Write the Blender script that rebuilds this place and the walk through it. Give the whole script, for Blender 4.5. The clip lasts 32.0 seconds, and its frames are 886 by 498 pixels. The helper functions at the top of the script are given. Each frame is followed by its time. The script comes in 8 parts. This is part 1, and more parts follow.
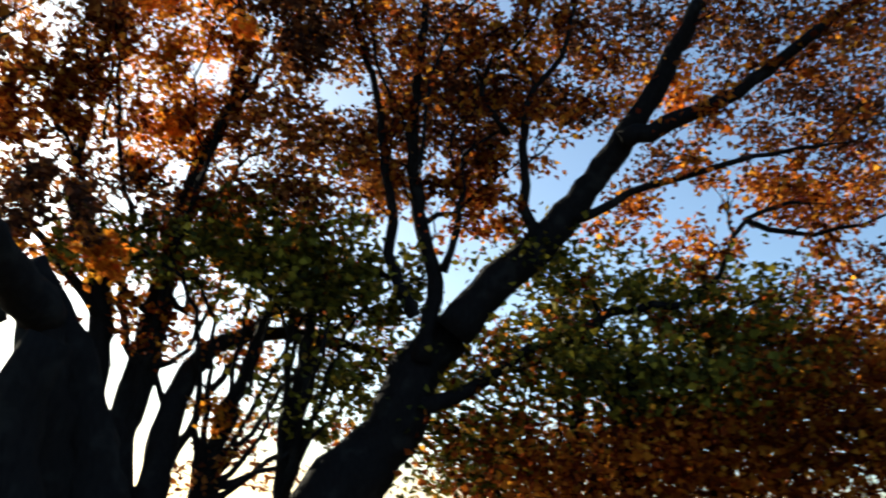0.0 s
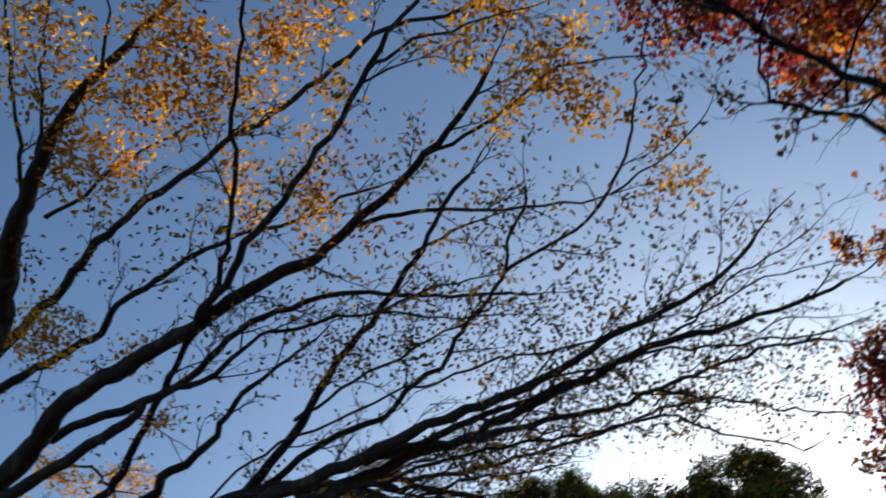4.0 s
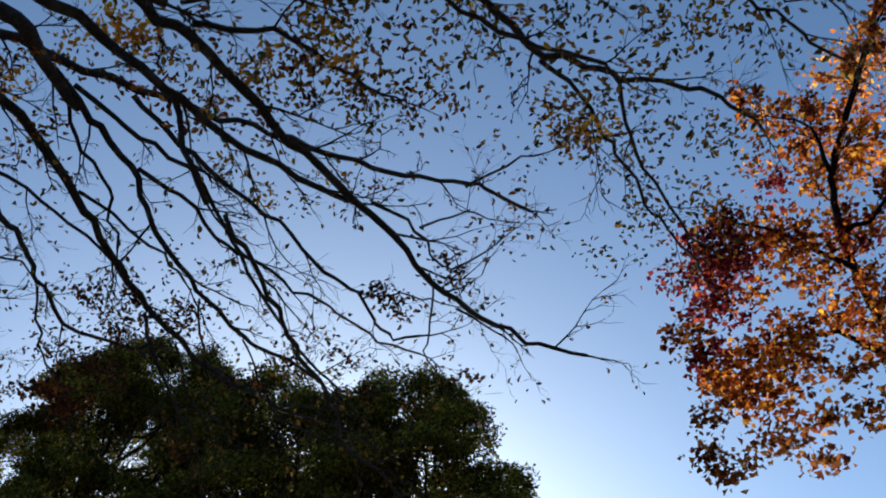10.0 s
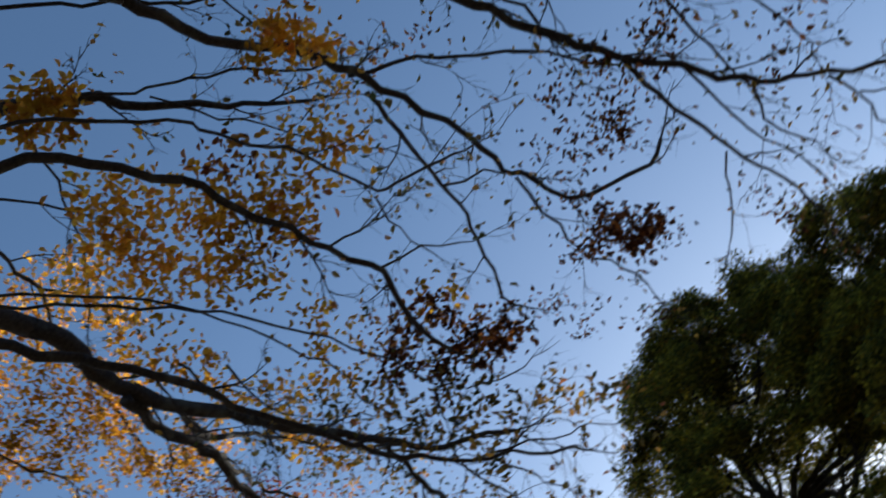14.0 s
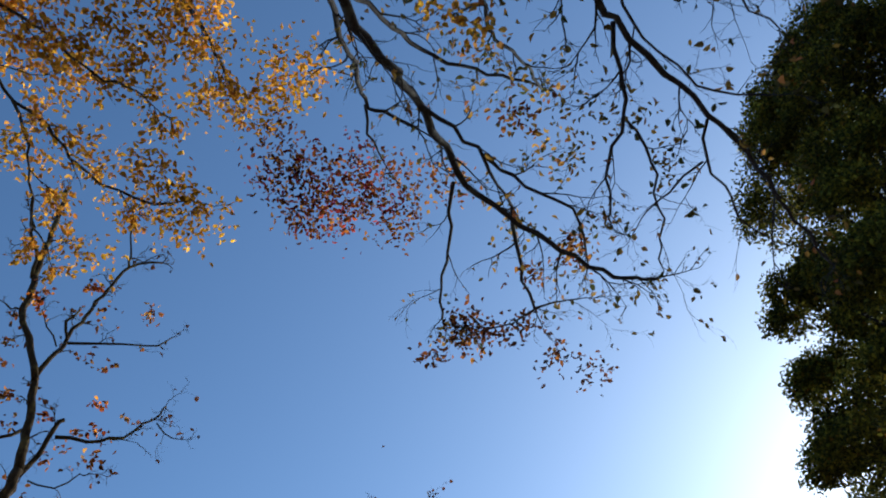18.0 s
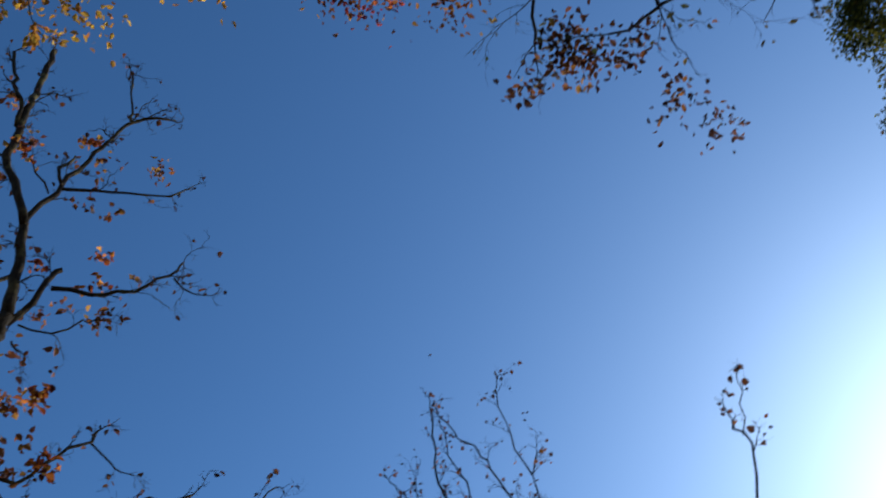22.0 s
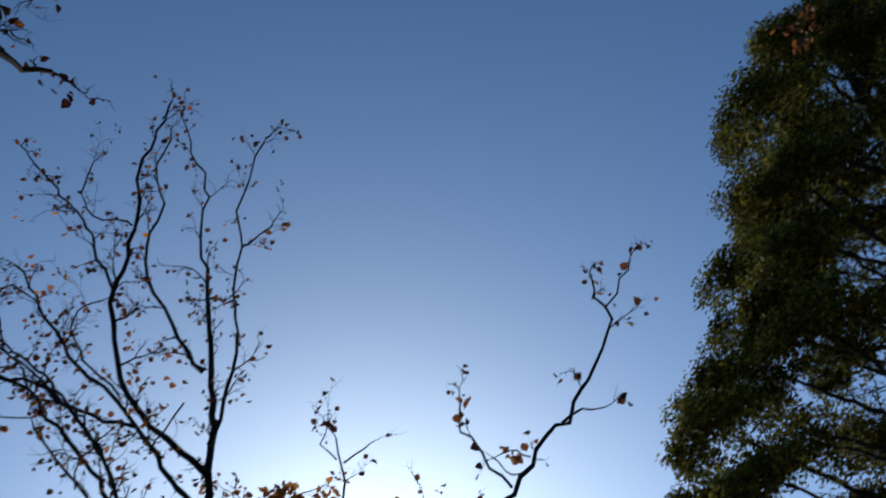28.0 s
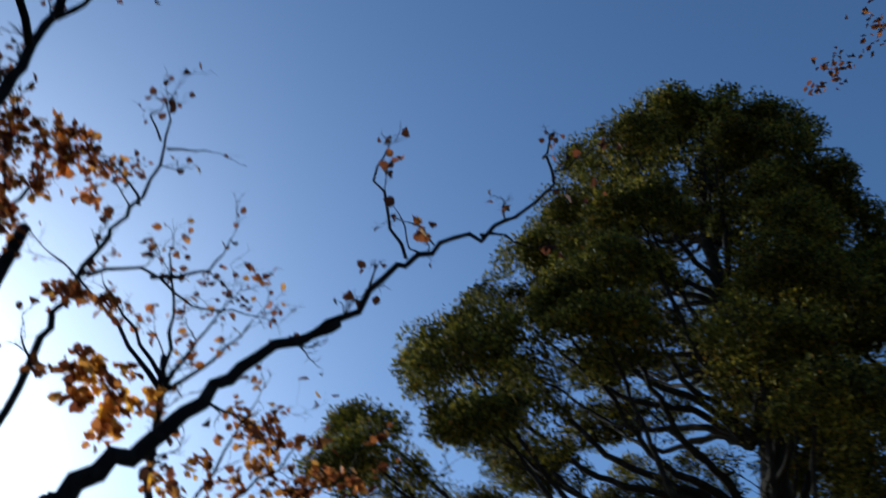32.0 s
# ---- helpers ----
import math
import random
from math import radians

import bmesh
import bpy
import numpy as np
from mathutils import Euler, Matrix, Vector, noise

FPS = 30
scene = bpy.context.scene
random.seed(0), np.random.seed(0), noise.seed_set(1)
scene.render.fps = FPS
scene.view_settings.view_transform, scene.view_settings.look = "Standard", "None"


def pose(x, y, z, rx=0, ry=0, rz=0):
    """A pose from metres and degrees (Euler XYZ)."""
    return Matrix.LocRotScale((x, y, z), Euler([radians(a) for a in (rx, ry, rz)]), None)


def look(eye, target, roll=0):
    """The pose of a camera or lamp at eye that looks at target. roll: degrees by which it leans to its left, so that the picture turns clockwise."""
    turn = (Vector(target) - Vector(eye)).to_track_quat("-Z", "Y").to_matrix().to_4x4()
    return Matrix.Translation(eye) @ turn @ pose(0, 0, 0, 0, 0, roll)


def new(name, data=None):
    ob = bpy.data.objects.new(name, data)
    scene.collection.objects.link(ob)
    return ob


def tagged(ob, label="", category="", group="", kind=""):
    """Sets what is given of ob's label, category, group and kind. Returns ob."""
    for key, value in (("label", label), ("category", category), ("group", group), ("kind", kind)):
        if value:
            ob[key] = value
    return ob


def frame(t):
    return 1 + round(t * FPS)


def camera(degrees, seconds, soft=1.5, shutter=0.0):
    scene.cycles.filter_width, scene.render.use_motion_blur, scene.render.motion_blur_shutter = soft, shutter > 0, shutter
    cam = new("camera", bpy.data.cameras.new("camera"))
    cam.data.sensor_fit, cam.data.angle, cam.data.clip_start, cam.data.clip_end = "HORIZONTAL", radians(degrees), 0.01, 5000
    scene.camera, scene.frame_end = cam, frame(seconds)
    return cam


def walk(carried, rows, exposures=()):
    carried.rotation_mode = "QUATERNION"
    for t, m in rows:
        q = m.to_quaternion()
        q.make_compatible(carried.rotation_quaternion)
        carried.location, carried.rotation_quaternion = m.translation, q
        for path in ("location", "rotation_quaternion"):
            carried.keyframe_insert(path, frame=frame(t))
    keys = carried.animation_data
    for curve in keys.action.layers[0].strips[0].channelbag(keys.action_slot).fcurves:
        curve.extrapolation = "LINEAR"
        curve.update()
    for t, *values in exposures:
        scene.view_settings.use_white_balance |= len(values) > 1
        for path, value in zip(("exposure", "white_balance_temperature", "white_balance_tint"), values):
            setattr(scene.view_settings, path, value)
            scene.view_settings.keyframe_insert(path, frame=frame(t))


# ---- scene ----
# the camera and its walk
cam = camera(54.57, 32.0, soft=1.9, shutter=0.3)
walk(cam, [
    # path rows
    (0.0, pose(5.997, -4.091, 1.761, 106.70, -1.96, -21.60)),
    (0.5, pose(5.656, -3.724, 1.630, 110.20, 1.25, -13.60)),
    (1.0, pose(5.244, -3.300, 1.569, 118.48, 5.52, -5.00)),
    (1.5, pose(4.813, -2.818, 1.562, 125.55, 6.26, 1.98)),
    (2.0, pose(4.408, -2.403, 1.500, 129.62, 8.17, 14.11)),
    (2.5, pose(3.886, -1.978, 1.437, 132.72, 6.37, 20.06)),
    (3.0, pose(3.417, -1.585, 1.356, 136.21, 6.33, 28.70)),
    (3.5, pose(2.953, -1.246, 1.339, 138.25, 7.02, 38.34)),
    (4.0, pose(2.467, -0.923, 1.294, 138.32, 6.65, 44.27)),
    (4.5, pose(1.954, -0.587, 1.367, 138.90, 7.86, 52.59)),
    (6.5, pose(0.147, 0.618, 1.596, 133.21, 5.12, 40.50)),
    (7.0, pose(-0.190, 0.939, 1.598, 133.28, 2.87, 30.59)),
    (7.5, pose(-0.483, 1.268, 1.599, 134.54, 0.94, 21.04)),
    (8.0, pose(-0.774, 1.618, 1.530, 135.93, 0.57, 14.82)),
    (8.5, pose(-1.091, 1.991, 1.481, 136.94, 2.19, 12.39)),
    (9.0, pose(-1.431, 2.372, 1.477, 138.01, 3.84, 11.01)),
    (9.5, pose(-1.797, 2.773, 1.434, 137.37, 5.20, 10.22)),
    (10.0, pose(-2.170, 3.226, 1.394, 135.89, 5.99, 9.94)),
    (10.5, pose(-2.479, 3.649, 1.472, 136.53, 6.63, 10.77)),
    (11.0, pose(-2.734, 4.075, 1.553, 140.50, 8.45, 15.43)),
    (11.5, pose(-3.058, 4.563, 1.589, 144.97, 10.41, 20.88)),
    (12.0, pose(-3.435, 4.982, 1.596, 148.81, 11.95, 26.93)),
    (12.5, pose(-3.877, 5.354, 1.535, 150.82, 12.43, 33.49)),
    (13.0, pose(-4.400, 5.597, 1.440, 150.59, 13.07, 41.75)),
    (13.5, pose(-4.929, 5.853, 1.352, 150.54, 13.24, 51.90)),
    (14.0, pose(-5.464, 6.076, 1.402, 150.66, 12.80, 62.61)),
    (14.5, pose(-5.923, 6.230, 1.469, 150.11, 12.68, 72.77)),
    (16.5, pose(-7.635, 6.406, 1.537, 147.91, 10.77, 72.85)),
    (17.0, pose(-8.030, 6.486, 1.464, 146.55, 10.64, 69.71)),
    (17.5, pose(-8.515, 6.648, 1.473, 144.37, 9.84, 66.14)),
    (18.0, pose(-9.019, 6.797, 1.435, 140.64, 9.01, 62.60)),
    (18.5, pose(-9.498, 6.934, 1.429, 141.54, 10.17, 63.82)),
    (19.0, pose(-9.983, 7.027, 1.444, 143.39, 11.39, 66.06)),
    (19.5, pose(-10.442, 7.123, 1.469, 145.15, 11.52, 65.84)),
    (20.0, pose(-10.963, 7.234, 1.486, 145.53, 11.48, 65.23)),
    (20.5, pose(-11.563, 7.325, 1.543, 145.50, 11.01, 62.97)),
    (21.0, pose(-12.127, 7.467, 1.590, 144.61, 10.83, 61.45)),
    (21.5, pose(-12.645, 7.610, 1.586, 143.82, 11.05, 61.73)),
    (22.0, pose(-13.153, 7.708, 1.499, 143.12, 11.27, 65.43)),
    (22.5, pose(-13.715, 7.733, 1.506, 141.00, 10.94, 73.26)),
    (23.0, pose(-14.345, 7.717, 1.580, 139.67, 10.36, 79.78)),
    (23.5, pose(-14.930, 7.620, 1.601, 139.50, 9.47, 81.86)),
    (24.0, pose(-15.493, 7.475, 1.564, 139.53, 8.89, 80.59)),
    (24.5, pose(-16.127, 7.436, 1.527, 135.41, 8.69, 79.85)),
    (25.0, pose(-16.693, 7.361, 1.466, 124.12, 8.44, 80.11)),
    (25.5, pose(-17.171, 7.270, 1.393, 116.11, 8.03, 75.91)),
    (26.0, pose(-17.758, 7.315, 1.425, 121.22, 6.00, 64.36)),
    (26.5, pose(-18.370, 7.377, 1.498, 121.80, 5.90, 48.04)),
    (28.5, pose(-18.925, 8.411, 1.924, 138.63, 8.46, 13.25)),
    (29.0, pose(-19.332, 8.543, 1.707, 140.44, 9.57, 16.89)),
    (29.5, pose(-19.812, 8.830, 1.633, 139.47, 9.95, 21.08)),
    (30.0, pose(-20.283, 9.049, 1.559, 139.78, 9.46, 24.37)),
    (30.5, pose(-20.653, 9.254, 1.463, 138.23, 5.89, 16.93)),
    (31.0, pose(-20.869, 9.574, 1.379, 135.47, 3.27, 5.68)),
    (31.5, pose(-21.034, 9.869, 1.255, 135.23, -0.87, -10.75)),
    (32.0, pose(-21.183, 10.222, 1.237, 131.26, -4.43, -25.14)),
    # end of rows
], [
    (0.0, 0.62, 6700, 0), (1.0, 0.90, 6250, 0), (2.0, 0.97, 5970, 0), (3.0, 0.38, 6130, 0), (4.0, 0.12, 6000, 0), (7.0, 0.49, 6000, 0), (8.0, 0.24, 5700, 1), (10.0, 0.23, 5800, 0), (11.0, 0.13, 5650, 0), (12.0, 0.19, 5750, 1), (13.0, 0.27, 5900, 1), (14.0, 0.54, 6100, 1), (17.0, 0.45, 5750, 0), (18.0, 0.32, 5450, 0), (19.0, 0.07, 5300, 0), (20.0, -0.02, 5100, -1), (22.0, -0.23, 4670, -1), (23.0, -0.03, 4950, 0), (24.0, 0.20, 5150, 1), (25.0, 0.17, 5550, 1), (26.0, 0.18, 5250, 0), (27.0, 0.02, 5200, 0), (28.5, -0.68, 5050, 0), (29.0, -0.63, 4950, 0), (30.0, -0.48, 5030, 0), (31.0, -0.46, 4980, 0), (32.0, -0.15, 5170, 1),
])

# world, sun
SUN_AZ, SUN_EL = 18.0, 19.0
world = bpy.data.worlds.new("sky")
scene.world = world
world.use_nodes = True
wn, wl = world.node_tree.nodes, world.node_tree.links
wn.clear()
sky = wn.new("ShaderNodeTexSky")
sky.sky_type = "NISHITA"
sky.sun_disc = False
sky.sun_elevation = radians(SUN_EL)
sky.sun_rotation = radians(360 - SUN_AZ)
sky.altitude, sky.air_density, sky.dust_density, sky.ozone_density = 100, 0.78, 1.25, 2.5
bg = wn.new("ShaderNodeBackground")
bg.inputs["Strength"].default_value = 0.15
wout = wn.new("ShaderNodeOutputWorld")
wl.new(sky.outputs[0], bg.inputs[0])
wl.new(bg.outputs[0], wout.inputs[0])
sun_data = bpy.data.lights.new("sun", "SUN")
sun_data.energy, sun_data.angle, sun_data.color = 5.0, radians(0.5), (1.0, 0.9, 0.76)
sun = new("sun", sun_data)
to_sun = Vector((-math.sin(radians(SUN_AZ)) * math.cos(radians(SUN_EL)), math.cos(radians(SUN_AZ)) * math.cos(radians(SUN_EL)), math.sin(radians(SUN_EL))))
sun.matrix_world = look(to_sun * 60, (0, 0, 0))


# materials
def node_material(name):
    m = bpy.data.materials.new(name)
    m.use_nodes = True
    n, l = m.node_tree.nodes, m.node_tree.links
    return m, n, l, n["Principled BSDF"]


def ramp(n, stops):
    r = n.new("ShaderNodeValToRGB")
    e = r.color_ramp.elements
    while len(e) < len(stops):
        e.new(0.5)
    for k, (p, c) in enumerate(stops):
        e[k].position, e[k].color = p, (*c, 1)
    return r


def bark(name, dark, light, lichen, scale=9.0, deep=0.5):
    """Bark: streaks along the stem, blotches of pale lichen, fine relief."""
    m, n, l, b = node_material(name)
    geo = n.new("ShaderNodeTexCoord")
    mapping = n.new("ShaderNodeMapping")
    mapping.inputs["Scale"].default_value = (1, 1, 0.3)
    l.new(geo.outputs["Object"], mapping.inputs["Vector"])
    fine = n.new("ShaderNodeTexNoise")
    fine.inputs["Scale"].default_value, fine.inputs["Detail"].default_value, fine.inputs["Roughness"].default_value = scale * 4, 6, 0.65
    l.new(mapping.outputs[0], fine.inputs["Vector"])
    big = n.new("ShaderNodeTexNoise")
    big.inputs["Scale"].default_value, big.inputs["Detail"].default_value = scale * 0.5, 3
    l.new(geo.outputs["Object"], big.inputs["Vector"])
    r = ramp(n, [(0.3, dark), (0.7, light)])
    l.new(fine.outputs["Fac"], r.inputs[0])
    spots = ramp(n, [(0.55, (0, 0, 0)), (0.68, (0.75, 0.75, 0.75))])
    l.new(big.outputs["Fac"], spots.inputs[0])
    mix = n.new("ShaderNodeMix")
    mix.data_type = "RGBA"
    l.new(spots.outputs[0], mix.inputs["Factor"])
    l.new(r.outputs[0], mix.inputs["A"])
    mix.inputs["B"].default_value = (*lichen, 1)
    l.new(mix.outputs["Result"], b.inputs["Base Color"])
    b.inputs["Roughness"].default_value = 0.9
    b.inputs["Specular IOR Level"].default_value = 0.1
    bump = n.new("ShaderNodeBump")
    bump.inputs["Strength"].default_value, bump.inputs["Distance"].default_value = deep, 0.02
    l.new(fine.outputs["Fac"], bump.inputs["Height"])
    l.new(bump.outputs[0], b.inputs["Normal"])
    return m


def foliage(name, stops, through_light=0.5, rough=0.7):
    """Leaves: each leaf its own tint, light shines through the blade."""
    m, n, l, b = node_material(name)
    geo = n.new("ShaderNodeNewGeometry")
    r = ramp(n, stops)
    l.new(geo.outputs["Random Per Island"], r.inputs[0])
    co = n.new("ShaderNodeTexCoord")
    patch = n.new("ShaderNodeTexNoise")
    patch.inputs["Scale"].default_value, patch.inputs["Detail"].default_value = 1.1, 3
    l.new(co.outputs["Object"], patch.inputs["Vector"])
    hsv = n.new("ShaderNodeHueSaturation")
    mp = n.new("ShaderNodeMapRange")
    mp.inputs["From Min"].default_value, mp.inputs["From Max"].default_value = 0.3, 0.7
    mp.inputs["To Min"].default_value, mp.inputs["To Max"].default_value = 0.35, 1.5
    l.new(patch.outputs["Fac"], mp.inputs["Value"])
    l.new(mp.outputs[0], hsv.inputs["Value"])
    l.new(r.outputs[0], hsv.inputs["Color"])
    l.new(hsv.outputs[0], b.inputs["Base Color"])
    b.inputs["Roughness"].default_value = rough
    b.inputs["Specular IOR Level"].default_value = 0.08
    trans = n.new("ShaderNodeBsdfTranslucent")
    l.new(hsv.outputs[0], trans.inputs["Color"])
    mix = n.new("ShaderNodeMixShader")
    mix.inputs[0].default_value = through_light
    l.new(b.outputs[0], mix.inputs[1])
    l.new(trans.outputs[0], mix.inputs[2])
    l.new(mix.outputs[0], n["Material Output"].inputs["Surface"])
    return m


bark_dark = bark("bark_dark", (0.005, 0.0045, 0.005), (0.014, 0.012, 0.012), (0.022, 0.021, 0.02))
bark_zelkova = bark("bark_zelkova", (0.02, 0.017, 0.018), (0.06, 0.05, 0.048), (0.09, 0.085, 0.078))
bark_grey = bark("bark_grey", (0.022, 0.017, 0.015), (0.075, 0.058, 0.045), (0.13, 0.115, 0.09))
bark_evergreen = bark("bark_evergreen", (0.01, 0.008, 0.006), (0.035, 0.028, 0.02), (0.05, 0.045, 0.03))
bark_brown = bark("bark_brown", (0.018, 0.011, 0.006), (0.06, 0.036, 0.016), (0.15, 0.1, 0.03), 6.0, 0.9)
leaf_zelkova = foliage("leaf_zelkova", [(0.0, (0.05, 0.06, 0.02)), (0.35, (0.12, 0.09, 0.03)), (0.6, (0.3, 0.17, 0.04)), (0.8, (0.5, 0.28, 0.05)), (1.0, (0.35, 0.12, 0.05))], 0.45)
leaf_yellow = foliage("leaf_yellow", [(0.0, (0.38, 0.15, 0.02)), (0.3, (0.62, 0.28, 0.022)), (0.7, (0.78, 0.42, 0.035)), (1.0, (0.55, 0.18, 0.03))], 0.62)
leaf_orange = foliage("leaf_orange", [(0.0, (0.06, 0.012, 0.008)), (0.4, (0.26, 0.055, 0.012)), (0.75, (0.52, 0.15, 0.018)), (1.0, (0.8, 0.38, 0.04))], 0.75)
leaf_dark_red = foliage("leaf_dark_red", [(0.0, (0.045, 0.008, 0.016)), (0.5, (0.16, 0.018, 0.026)), (0.85, (0.36, 0.05, 0.025)), (1.0, (0.6, 0.16, 0.03))], 0.7)
leaf_red = foliage("leaf_red", [(0.0, (0.12, 0.008, 0.02)), (0.35, (0.38, 0.02, 0.024)), (0.75, (0.66, 0.05, 0.026)), (1.0, (0.85, 0.14, 0.03))], 0.7)
leaf_evergreen = foliage("leaf_evergreen", [(0.0, (0.035, 0.04, 0.01)), (0.5, (0.1, 0.095, 0.014)), (0.8, (0.22, 0.185, 0.02)), (0.95, (0.34, 0.26, 0.028)), (1.0, (0.22, 0.1, 0.02))], 0.3, 0.7)
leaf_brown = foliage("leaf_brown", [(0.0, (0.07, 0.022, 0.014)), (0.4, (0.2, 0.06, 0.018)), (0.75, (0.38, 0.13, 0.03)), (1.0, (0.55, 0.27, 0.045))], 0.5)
leaf_sun_tint = foliage("leaf_sun_tint", [(0.0, (0.4, 0.1, 0.015)), (0.4, (0.7, 0.22, 0.02)), (0.8, (0.85, 0.42, 0.04)), (1.0, (0.7, 0.12, 0.03))], 0.8)
leaf_dry_shade = foliage("leaf_dry_shade", [(0.0, (0.03, 0.014, 0.012)), (0.5, (0.09, 0.035, 0.018)), (0.85, (0.24, 0.075, 0.025)), (1.0, (0.45, 0.16, 0.03))], 0.4)


# mesh helpers
def mesh_of(name, verts, faces, material):
    me = bpy.data.meshes.new(name)
    me.from_pydata(verts, [], faces)
    me.materials.append(material)
    me.shade_smooth()
    return me


def blades_of(name, v, material):
    """A mesh of loose leaf blades from an array of n x 4 x 3, or n x 6 x 3 for blades of two halves."""
    n, k = v.shape[:2]
    loops = np.arange(4)[None, :] if k == 4 else np.array([[0, 1, 2, 3], [0, 3, 4, 5]])
    index = (np.arange(n)[:, None, None] * k + loops[None]).reshape(-1).astype(np.int32)
    me = bpy.data.meshes.new(name)
    me.vertices.add(n * k)
    me.vertices.foreach_set("co", v.reshape(-1).astype(np.float32))
    me.loops.add(len(index))
    me.loops.foreach_set("vertex_index", index)
    me.polygons.add(len(index) // 4)
    me.polygons.foreach_set("loop_start", np.arange(0, len(index), 4, dtype=np.int32))
    me.update(calc_edges=True)
    me.materials.append(material)
    return me


def tube(verts, faces, pts, radii, sides, knobbly=0.0, rng=random):
    """Adds a tapered tube along pts, closed at both ends, to the lists."""
    first = len(verts)
    s = None
    for k, p in enumerate(pts):
        a, b = pts[max(k - 1, 0)], pts[min(k + 1, len(pts) - 1)]
        d = (b - a).normalized()
        s = d.orthogonal() if s is None else s - d * s.dot(d)
        s.normalize()
        q = s.cross(d)
        for j in range(sides):
            w = 2 * math.pi * j / sides
            r = radii[k] * (1 + knobbly * rng.uniform(-1, 1))
            verts.append(p + s * (math.cos(w) * r) + q * (math.sin(w) * r))
    for k in range(len(pts) - 1):
        for j in range(sides):
            i, n = first + k * sides, (j + 1) % sides
            faces.append((i + j, i + n, i + sides + n, i + sides + j))
    faces.append(tuple(first + j for j in range(sides))[::-1])
    last = first + (len(pts) - 1) * sides
    faces.append(tuple(last + j for j in range(sides)))


def smooth_line(pts, step):
    """A smooth curve through pts, in steps of about that many metres."""
    p = [Vector(q) for q in pts]
    p = [p[0] * 2 - p[1]] + p + [p[-1] * 2 - p[-2]]
    out = []
    for k in range(1, len(p) - 2):
        a, b, c, d = p[k - 1:k + 3]
        n = max(2, int((c - b).length / step + 0.5))
        for j in range(n):
            t = j / n
            out.append(0.5 * (2 * b + (c - a) * t + (2 * a - 5 * b + 4 * c - d) * t * t + (3 * b - a - 3 * c + d) * t ** 3))
    out.append(p[-2])
    return out


def blades(points, ways, length, width, rng, droop=0.4, fold=0.25, fine=False):
    """Leaf blades at points, each along its way, folded at the midrib; fine ones are rounded."""
    p, d = np.array(points, float), np.array(ways, float)
    n = len(p)
    d += rng.normal(0, 0.6, (n, 3))
    d[:, 2] -= droop
    d /= np.linalg.norm(d, axis=1, keepdims=True)
    s = np.cross(d, rng.normal(0, 1, (n, 3)))
    s /= np.linalg.norm(s, axis=1, keepdims=True) + 1e-9
    u = np.cross(s, d)
    le = length * rng.uniform(0.6, 1.25, (n, 1))
    wi = le * width * rng.uniform(0.8, 1.2, (n, 1)) / 2
    if not fine:
        mid = p + d * le * 0.45 + u * le * fold
        return np.stack([p, mid + s * wi, p + d * le, mid - s * wi], axis=1)
    low, high, tip = p + d * le * 0.3 + u * le * fold * 0.7, p + d * le * 0.66 + u * le * fold * 0.8, p + d * le - u * le * fold * 0.3
    return np.stack([p, low + s * wi * 0.9, high + s * wi * 0.8, tip, high - s * wi * 0.8, low - s * wi * 0.9], axis=1)


# trees
class Tree:
    """A tree under way: an Empty at its foot, its limbs, and where its leaves will hang."""

    def __init__(self, name, label, foot, material, seed, twig=0.6, every=0.28, levels=2, wander=0.25, leaf=None, per_twig=5, chance=0.85, size=0.07, width=0.55, fine=True):
        self.fine = fine
        self.ob = tagged(new(name), label, "tree")
        self.foot = Vector(foot)
        self.ob.location = self.foot
        self.material, self.rng, self.nrng = material, random.Random(seed), np.random.default_rng(seed)
        self.twig, self.every, self.levels, self.wander = twig, every, levels, wander
        self.leaf, self.per_twig, self.chance, self.size, self.width = leaf, per_twig, chance, size, width
        self.points, self.ways = [], []
        self.lines = []


def add_part(name, me, parent, label="", kind=""):
    ob = new(name, me)
    ob.parent = parent
    ob.matrix_parent_inverse = Matrix.Translation(-Vector(parent.location)) if parent.parent is None else Matrix.Identity(4)
    if label or kind:
        tagged(ob, label, kind=kind)
    return ob


def grow_twig(tree, verts, faces, start, way, length, radius, level):
    rng = tree.rng
    n = 5
    p, d = Vector(start), way.normalized()
    pts = [p.copy()]
    for k in range(n):
        d = (d + Vector((rng.gauss(0, tree.wander), rng.gauss(0, tree.wander), rng.gauss(0.02, tree.wander * 0.8))) * 0.6).normalized()
        p = p + d * (length / n)
        pts.append(p.copy())
    tube(verts, faces, pts, [radius * (1 - 0.7 * k / n) for k in range(n + 1)], 4 if radius > 0.006 else 3)
    if level < tree.levels:
        for k in range(1, n + 1):
            if rng.random() < 0.75:
                side = d.cross(Vector((rng.gauss(0, 1), rng.gauss(0, 1), rng.gauss(0, 1)))).normalized()
                w = (pts[k] - pts[k - 1]).normalized() * 0.75 + side * rng.uniform(0.45, 0.8)
                grow_twig(tree, verts, faces, pts[k], w, length * rng.uniform(0.35, 0.6), radius * 0.55, level + 1)
    if level >= 1 or length < 0.3:
        for _ in range(tree.per_twig):
            if rng.random() < tree.chance:
                k = rng.randrange(1, n + 1)
                tree.points.append(pts[k] + Vector((rng.gauss(0, 0.03), rng.gauss(0, 0.03), rng.gauss(-0.02, 0.03))))
                tree.ways.append((pts[k] - pts[k - 1]).normalized())


